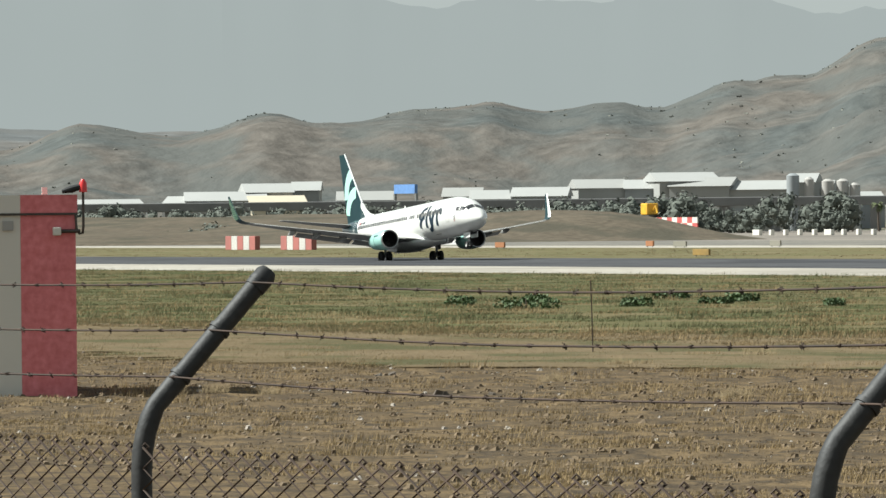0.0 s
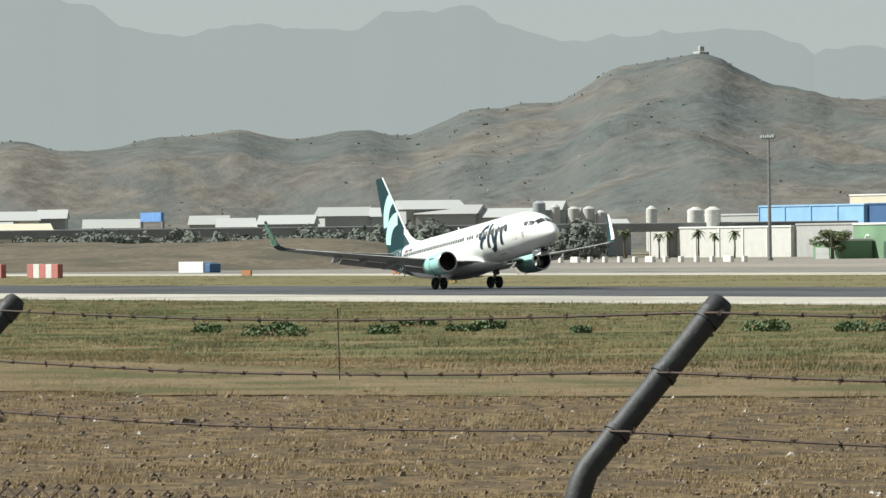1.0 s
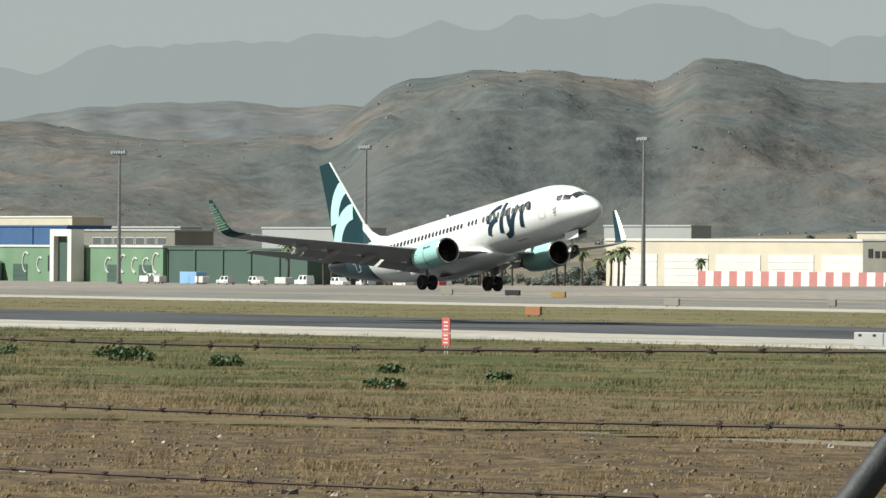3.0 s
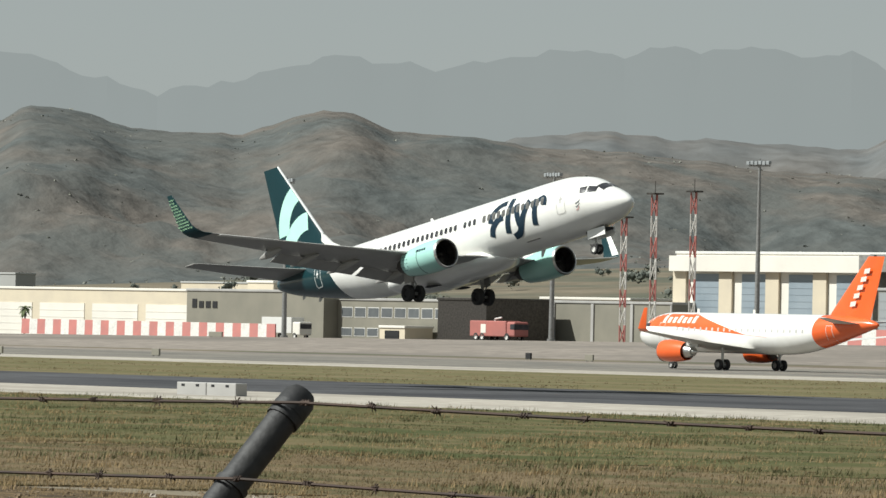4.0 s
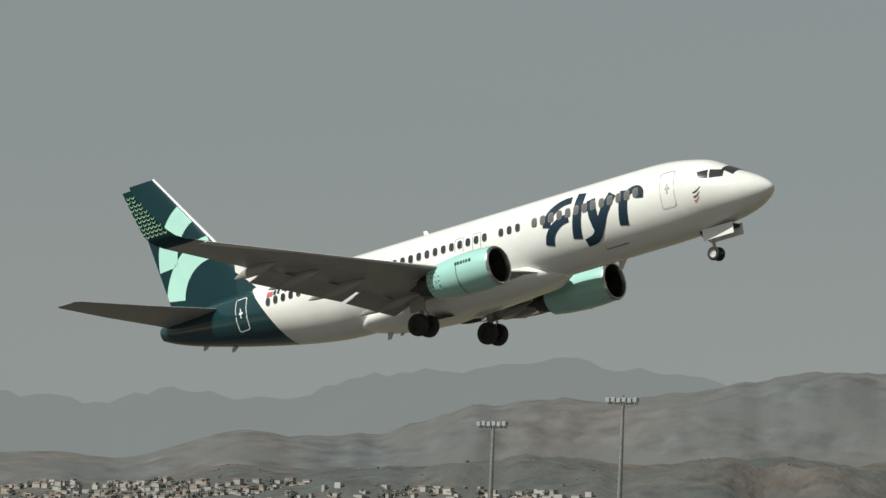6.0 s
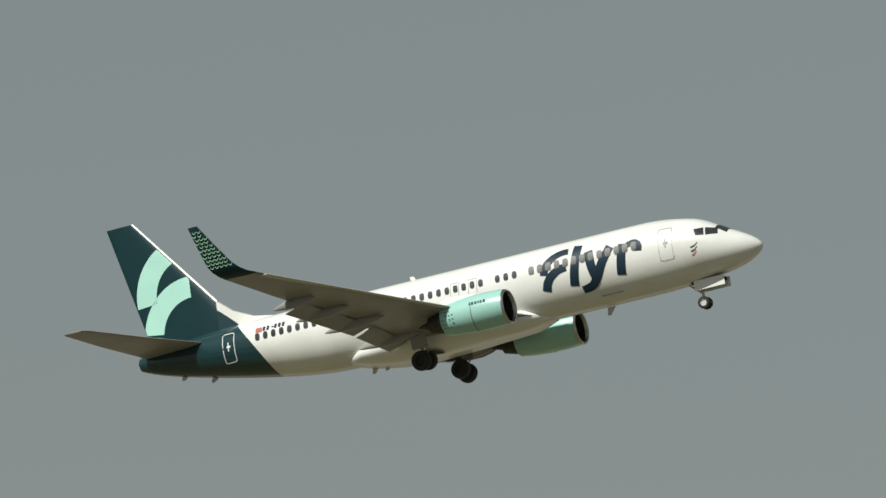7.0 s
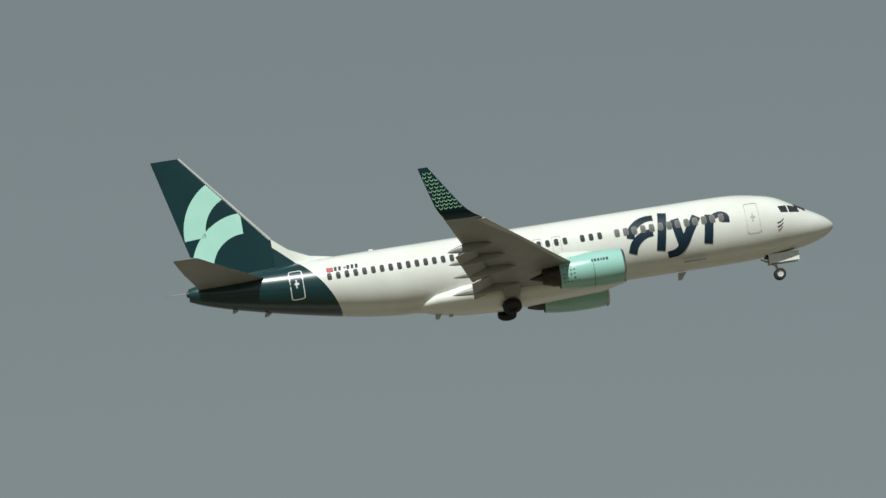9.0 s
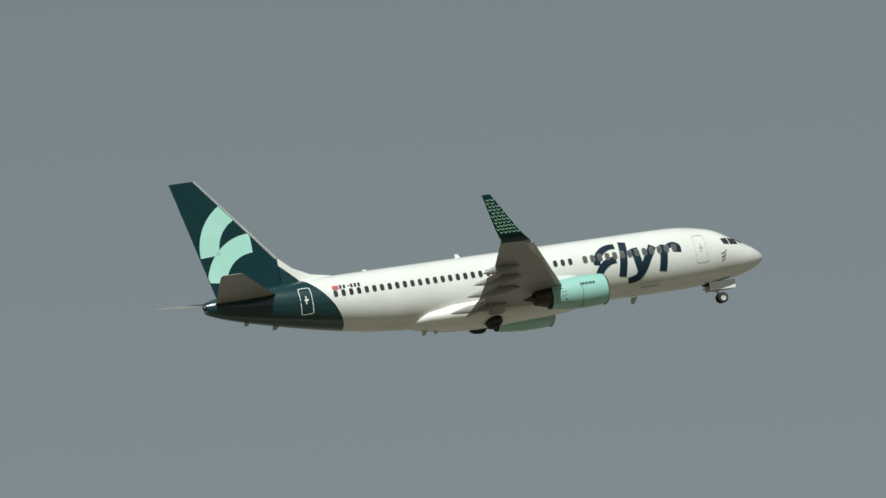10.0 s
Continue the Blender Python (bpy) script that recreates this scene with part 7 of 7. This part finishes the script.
        part("shell", tube(bmesh.new(), [(0, 0, -6), (0, 0, h), (0, 0, h + 0.8)], [r, r, r * 0.3], 20), M_HUTW, t, "", True)
    # trees of the plain, houses of the town and scrub of the hills, too many to count
    rnd = random.Random(11)
    crowns = Crowns()
    for _ in range(900):
        az = rnd.uniform(-71, -31)
        d = rnd.uniform(1000, 2100) * (1.0 if az > -57 else 1.3)
        if az < -57 and d < 1820 or az > -56 and d < 1500 and rnd.random() < 0.5:
            continue
        x, y = polar(az, d)
        if y < 860:
            continue
        if d > 1880:
            continue
        z = rise(x, y)
        r = rnd.uniform(1.0, 2.6)
        for _k in range(3):
            crowns.add((x + rnd.uniform(-r, r), y + rnd.uniform(-r, r), z + r * rnd.uniform(0.4, 0.9)), r * 0.8, 0.85)
    for _ in range(170):
        x, y = polar(rnd.uniform(-60.2, -56.3), rnd.uniform(1420, 1520))
        r = rnd.uniform(0.8, 2.0)
        for _k in range(3):
            crowns.add((x + rnd.uniform(-r, r), y, rise(x, y) + r * rnd.uniform(0.4, 1.2)), r * 0.85, 0.9)
    for _ in range(150):
        az = rnd.uniform(-70.5, -66)
        d = rnd.uniform(1330, 1620) * (1 if az < -60.5 else 1.12)
        x, y = polar(az, d)
        r = rnd.uniform(1.0, 2.6)
        for _k in range(3):
            crowns.add((x + rnd.uniform(-r, r), y + rnd.uniform(-r, r), rise(x, y) + r * rnd.uniform(0.4, 1.0)), r * 0.8, 0.9)
    for _ in range(900):
        az = rnd.uniform(-47, -36)
        d = rnd.uniform(1420, 1870)
        x, y = polar(az, d)
        if noise.noise((x / 60, y / 25, 2)) < -0.05:
            continue
        r = rnd.uniform(0.6, 1.5)
        for _k in range(2):
            crowns.add((x + rnd.uniform(-r, r), y + rnd.uniform(-r, r), rise(x, y) + r * rnd.uniform(0.4, 1.0)), r * 0.8, 0.9)
    for _ in range(420):
        x, y = polar(rnd.uniform(-46, -37.6), rnd.uniform(1800, 1872))
        r = rnd.uniform(1.5, 2.7)
        for _k in range(2):
            crowns.add((x + rnd.uniform(-r, r), y, rise(x, y) + r * rnd.uniform(0.4, 1.1)), r * 0.85, 0.9)
    for _ in range(620):
        az = rnd.uniform(-70.6, -63.9)
        d = rnd.uniform(1620, 1700)
        x, y = polar(az, d)
        if noise.noise((az * 2.6, d / 90, 3)) < rnd.uniform(-0.25, 0.25) - 0.1 * (az > -67):
            continue
        r = rnd.uniform(1.2, 3.2) * (1 + 0.5 * max(0, noise.noise((az * 6, 0, 8))))
        for _k in range(4):
            crowns.add((x + rnd.uniform(-r, r), y + rnd.uniform(-r, r), rise(x, y) + r * rnd.uniform(0.3, 2.2)), r * 0.8, 0.9)
    crowns.link("plain_trees", M_LEAFH, "scattered dark trees and shrubs on the plain, paled for haze")
    bm = bmesh.new()
    for _ in range(3500):
        az = rnd.uniform(-71, -32)
        d = rnd.uniform(1980, 2560)
        x, y = polar(az, d)
        if noise.noise((x / 130, y / 130, 9)) < rnd.uniform(-0.35, 0.3):
            continue
        z = far_z(x, y)
        r = rnd.uniform(0.3, 0.75)
        leaf_cloud(bm, (x, y, z + r * 0.1), r, 6, r * 0.6, rnd, 0.5)
    tagged(part("hill_scrub", bm, M_SCRUB, None, "scrub dotted over the dry hillsides, paled for haze"), "", "scrub", "", "stuff")
    walls, roofs, greens = bmesh.new(), bmesh.new(), Crowns()
    for _ in range(5200):
        az = rnd.uniform(-43.3, -32.2)
        d = rnd.uniform(2080, 2470)
        x, y = polar(az, d)
        if noise.noise((x / 90, y / 90, 5)) < -0.05 + 0.25 * max(0, (-41 - az) / 2):
            continue
        z = far_z(x, y)
        if not H_EYE + d * 0.0115 < z < H_EYE + d * 0.0205:
            continue
        w_, dp, h_ = rnd.uniform(0.5, 1.7), rnd.uniform(0.5, 1.2), rnd.uniform(0.5, 1.5)
        box(walls, x - w_, x + w_, y - dp, y + dp, z - 3, z + h_, 0, rnd.choice((0, 0, 0, 1, 2)))
        if rnd.random() < 0.6:
            box(roofs, x - w_ - 0.1, x + w_ + 0.1, y - dp - 0.1, y + dp + 0.1, z + h_, z + h_ + 0.3)
        if rnd.random() < 0.15:
            xx = x + rnd.uniform(-0.5, 0.5) * w_
            box(roofs, xx - 0.3, xx + 0.3, y - dp - 0.05, y - dp, z + h_ * 0.4, z + h_ * 0.75, 0, 1)
        if rnd.random() < 0.6:
            greens.add((x + rnd.uniform(-5, 5), y - 4, z + 0.6), rnd.uniform(0.7, 1.7), 0.8)
    tagged(part("town_walls", walls, [M_HOUSE, M_HOUSEB, M_HAZEW], None, "crowded white and sandy houses of a hillside town"), "", "houses", "", "stuff")
    tagged(part("town_roofs", roofs, [M_ROOF, M_GREY], None, "reddish tiled roofs and dark windows of the town"), "", "houses", "", "stuff")
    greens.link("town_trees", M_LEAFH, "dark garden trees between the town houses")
    x, y = polar(-41.66, 2440)
    zz = far_z(x, y)
    shed("hilltop_block", x - 6.5, x + 6.5, y, 8, 2440 * math.tan(radians(1.16)) + 4.5, M_LGREY, "long white block on the hilltop above the town", M_CREAM, 8, None, None, zz - 2)
    x, y = polar(-63.08, 2490)
    t = thing("hilltop_tower", pose(x, y, far_z(x, y) - 3), "small ruined tower on the summit", "tower")
    part("base", box(bmesh.new(), -2.6, 2.6, -2, 2, 0, 3.7, 0.4), M_HAZEW, t)
    part("keep", box(bmesh.new(), -0.9, 0.9, -0.9, 0.9, 3.7, 5.6, 0.3), M_HAZEW, t)


build_distance()


# ---------------------------------------------------------------- ground cover
def blades(name, n, y0, y1, h0, h1, wide, material, label, seed, clump=0.0, per=6, dense=None):
    """Tufts of standing grass: leaning blades from shared roots."""
    rnd = random.Random(seed)
    vs, fs = [], []
    tries = 0
    while len(fs) < n * per and tries < n * 8:
        tries += 1
        y = y0 + (y1 - y0) * rnd.random() ** 1.25
        x = -y * rnd.uniform(0.85, 2.95)
        if clump and noise.noise((x / clump, y / clump, seed)) < rnd.uniform(-0.1, 0.35):
            continue
        if name in ("green_tufts", "mixed_tufts") and y < dry_end(x) - rnd.uniform(0, 6) or name == "dry_tufts" and not soil_end(x) - 2 < y < dry_end(x) + 4:
            continue
        h = rnd.uniform(h0, h1)
        z = ground_height(x, y) if y < 103 else 0.05
        for _ in range(per):
            a, ln = rnd.uniform(0, 6.3), rnd.uniform(0.1, 0.6) * h
            bx, by = x + rnd.uniform(-1, 1) * h * 3, y + rnd.uniform(-1, 1) * h * 3
            k = len(vs)
            c, s = wide * math.cos(a), wide * math.sin(a)
            vs += [(bx - c, by - s, z), (bx + c, by + s, z), (bx + ln * math.cos(a * 1.7), by + ln * math.sin(a * 1.7), z + h * rnd.uniform(0.6, 1.1))]
            fs.append((k, k + 1, k + 2))
    me = bpy.data.meshes.new("mesh")
    me.from_pydata(vs, [], fs)
    me.materials.append(material)
    tagged(new(name, me), label, "grass", "", "stuff")


def clods(n, y0, y1, r0, r1, material, name, label, seed):
    rnd = random.Random(seed)
    vs, fs = [], []
    for _ in range(n):
        y = y0 + (y1 - y0) * rnd.random()
        x = -y * rnd.uniform(0.95, 2.95)
        if y > soil_end(x) + rnd.uniform(-1, 2):
            continue
        z = ground_height(x, y)
        r = r0 + (r1 - r0) * rnd.random() ** 4
        k = len(vs)
        a = rnd.uniform(0, 6.3)
        for i in range(5):
            b = a + i * 1.2566
            vs.append((x + r * rnd.uniform(0.7, 1.4) * math.cos(b), y + r * rnd.uniform(0.7, 1.3) * math.sin(b), z - 0.02))
        for i in range(5):
            b = a + i * 1.2566 + 0.4
            q = r * rnd.uniform(0.35, 0.8)
            vs.append((x + q * math.cos(b), y + q * math.sin(b), z + r * rnd.uniform(0.3, 0.7)))
        for i in range(5):
            j = (i + 1) % 5
            fs.append((k + i, k + j, k + 5 + j, k + 5 + i))
        fs.append(tuple(k + 5 + i for i in range(5)))
    me = bpy.data.meshes.new("mesh")
    me.from_pydata(vs, [], fs)
    me.materials.append(material)
    tagged(new(name, me), label, "soil", "", "stuff")


def build_cover():
    clods(26000, 44, 108, 0.015, 0.12, M_CLOD, "soil_clods", "rough brown clods of turned soil", 3)
    clods(1500, 44, 106, 0.02, 0.11, M_STONE, "stones", "small pale stones in the soil", 5)
    blades("straw_tufts", 24000, 46, 112, 0.03, 0.10, 0.011, M_STRAWB, "dry straw tufts in bare soil", 7, 5.0, 9)
    blades("dry_tufts", 26000, 78, 144, 0.04, 0.11, 0.012, M_STRAW, "standing dry grass", 8, 0, 7)
    blades("mixed_tufts", 16000, 104, 220, 0.05, 0.14, 0.014, M_STRAWB, "yellowed grass in the verge", 12, 9.0, 7)
    blades("green_tufts", 34000, 104, 222, 0.04, 0.11, 0.014, M_GRASS, "green grass tufts of the verge", 9, 7.0, 7)
    blades("edge_weeds", 900, 215, 224, 0.08, 0.3, 0.02, M_GRASS, "tall weeds at the concrete edge", 10, 7.0, 7)
    blades("far_tufts", 6000, 299, 398, 0.06, 0.16, 0.03, M_STRAW, "yellow grass beyond the runway", 13, 20.0, 6)
    blades("weed_clumps", 320, 50, 112, 0.12, 0.28, 0.010, M_STRAWB, "bleached dry weed clumps on the soil", 15, 0, 70)
    blades("verge_weeds", 900, 112, 221, 0.12, 0.32, 0.018, M_GRASS, "taller green weeds in the verge", 16, 12.0, 36)
    blades("verge_straw", 700, 106, 221, 0.12, 0.30, 0.016, M_STRAWB, "taller yellow grass in the verge", 17, 10.0, 36)
    clods(110, 60, 104, 0.08, 0.24, M_DCLOD, "dark_clods", "larger dark clods of earth", 21)
    rnd = random.Random(6)
    for x, y, r in ((-173.3, 64.2, 0.55), (-172.6, 65.0, 0.5), (-171.6, 65.6, 0.4), (-175.2, 61.6, 0.4), (-170.2, 66.6, 0.35), (-205, 97, 0.6), (-160, 75, 0.5), (-196, 88, 0.45), (-178, 78, 0.5)):
        bm = bmesh.new()
        for k in range(170):
            a, q, h = rnd.uniform(0, 6.3), rnd.random() * r, rnd.uniform(0.25, 0.8) * r
            c = Vector((q * math.cos(a), q * math.sin(a), 0))
            tip = c + Vector((rnd.uniform(-0.4, 0.4) * r, rnd.uniform(-0.4, 0.4) * r, h))
            bm.faces.new([bm.verts.new(p) for p in (c - Vector((0.012, 0, 0)), c + Vector((0.012, 0, 0)), tip)])
        w = thing("dead_weed", pose(x, y, ground_height(x, y)), "dead brown weed clump on bare soil", "weed", "dead weeds")
        part("clump", bm, M_STRAW, w)
    rnd = random.Random(2)
    for x, y, r in ((-316, 137, 1.25), (-331, 140, 1.1), (-318, 143.5, 1.0), (-304, 158, 1.25), (-297, 159, 1.1), (-286, 160, 1.2), (-300, 152, 0.7), (-262, 152, 1.0), (-216, 132, 0.8),
                    (-322, 150, 0.8), (-340, 148, 0.9), (-309, 150, 0.8), (-290, 147, 0.6), (-276, 155, 0.9), (-246, 150, 0.8), (-231, 146, 0.6), (-330, 155, 1.0), (-345, 158, 0.9)):
        bm = bmesh.new()
        for k in range(5):
            leaf_cloud(bm, (rnd.uniform(-1, 1) * r * 1.1, rnd.uniform(-0.7, 0.7) * r, 0.14 * r), r * 0.42, 110, 0.085, rnd, 0.75)
        b = thing("bush", pose(x, y, 0.05), "low green leafy weed bush in the verge", "bush", "verge bushes")
        part("leaves", bm, M_BUSH, b)
        part("stem", tube(bmesh.new(), [(0, 0, -0.2), (0, 0, 0.4 * r)], 0.03, 5), M_BARK, b)


build_cover()


# ---------------------------------------------------------------- what moves
def motions():
    walk(JET, [(t, pose(x, y, z, roll, -pitch, yaw)) for t, x, y, z, pitch, yaw, roll in FLIGHT])
    for leg, hinge, sd in LEGS:
        walk(leg, [(t, hinge @ pose(0, 0, 0, -sd * a)) for t, a in ((0, 0), (6.4, 0), (6.9, 6), (7.5, 28), (8, 42), (8.5, 52), (9, 57), (9.5, 62), (10, 66))])
    walk(NOSE_GEAR[0], [(t, NOSE_GEAR[1] @ pose(0, 0, 0, 0, -a)) for t, a in ((0, 0), (8, 0), (9, 10), (10, 26))])
    walk(ORANGE_JET, [(t, pose(EJ_X - EJ_V * (t - 4.5), 466, 0.1, 0, 0, 180)) for t in (0, 2.5, 5, 7.5, 10)])
    walk(PICKUP, [(t, pose(-617.8 - 5.5 * (t - 5), 600, ap(-617, 600), 0, 0, 180)) for t in (0, 5, 10)])


EJ_X, EJ_V = -564.4, 9.0
motions()
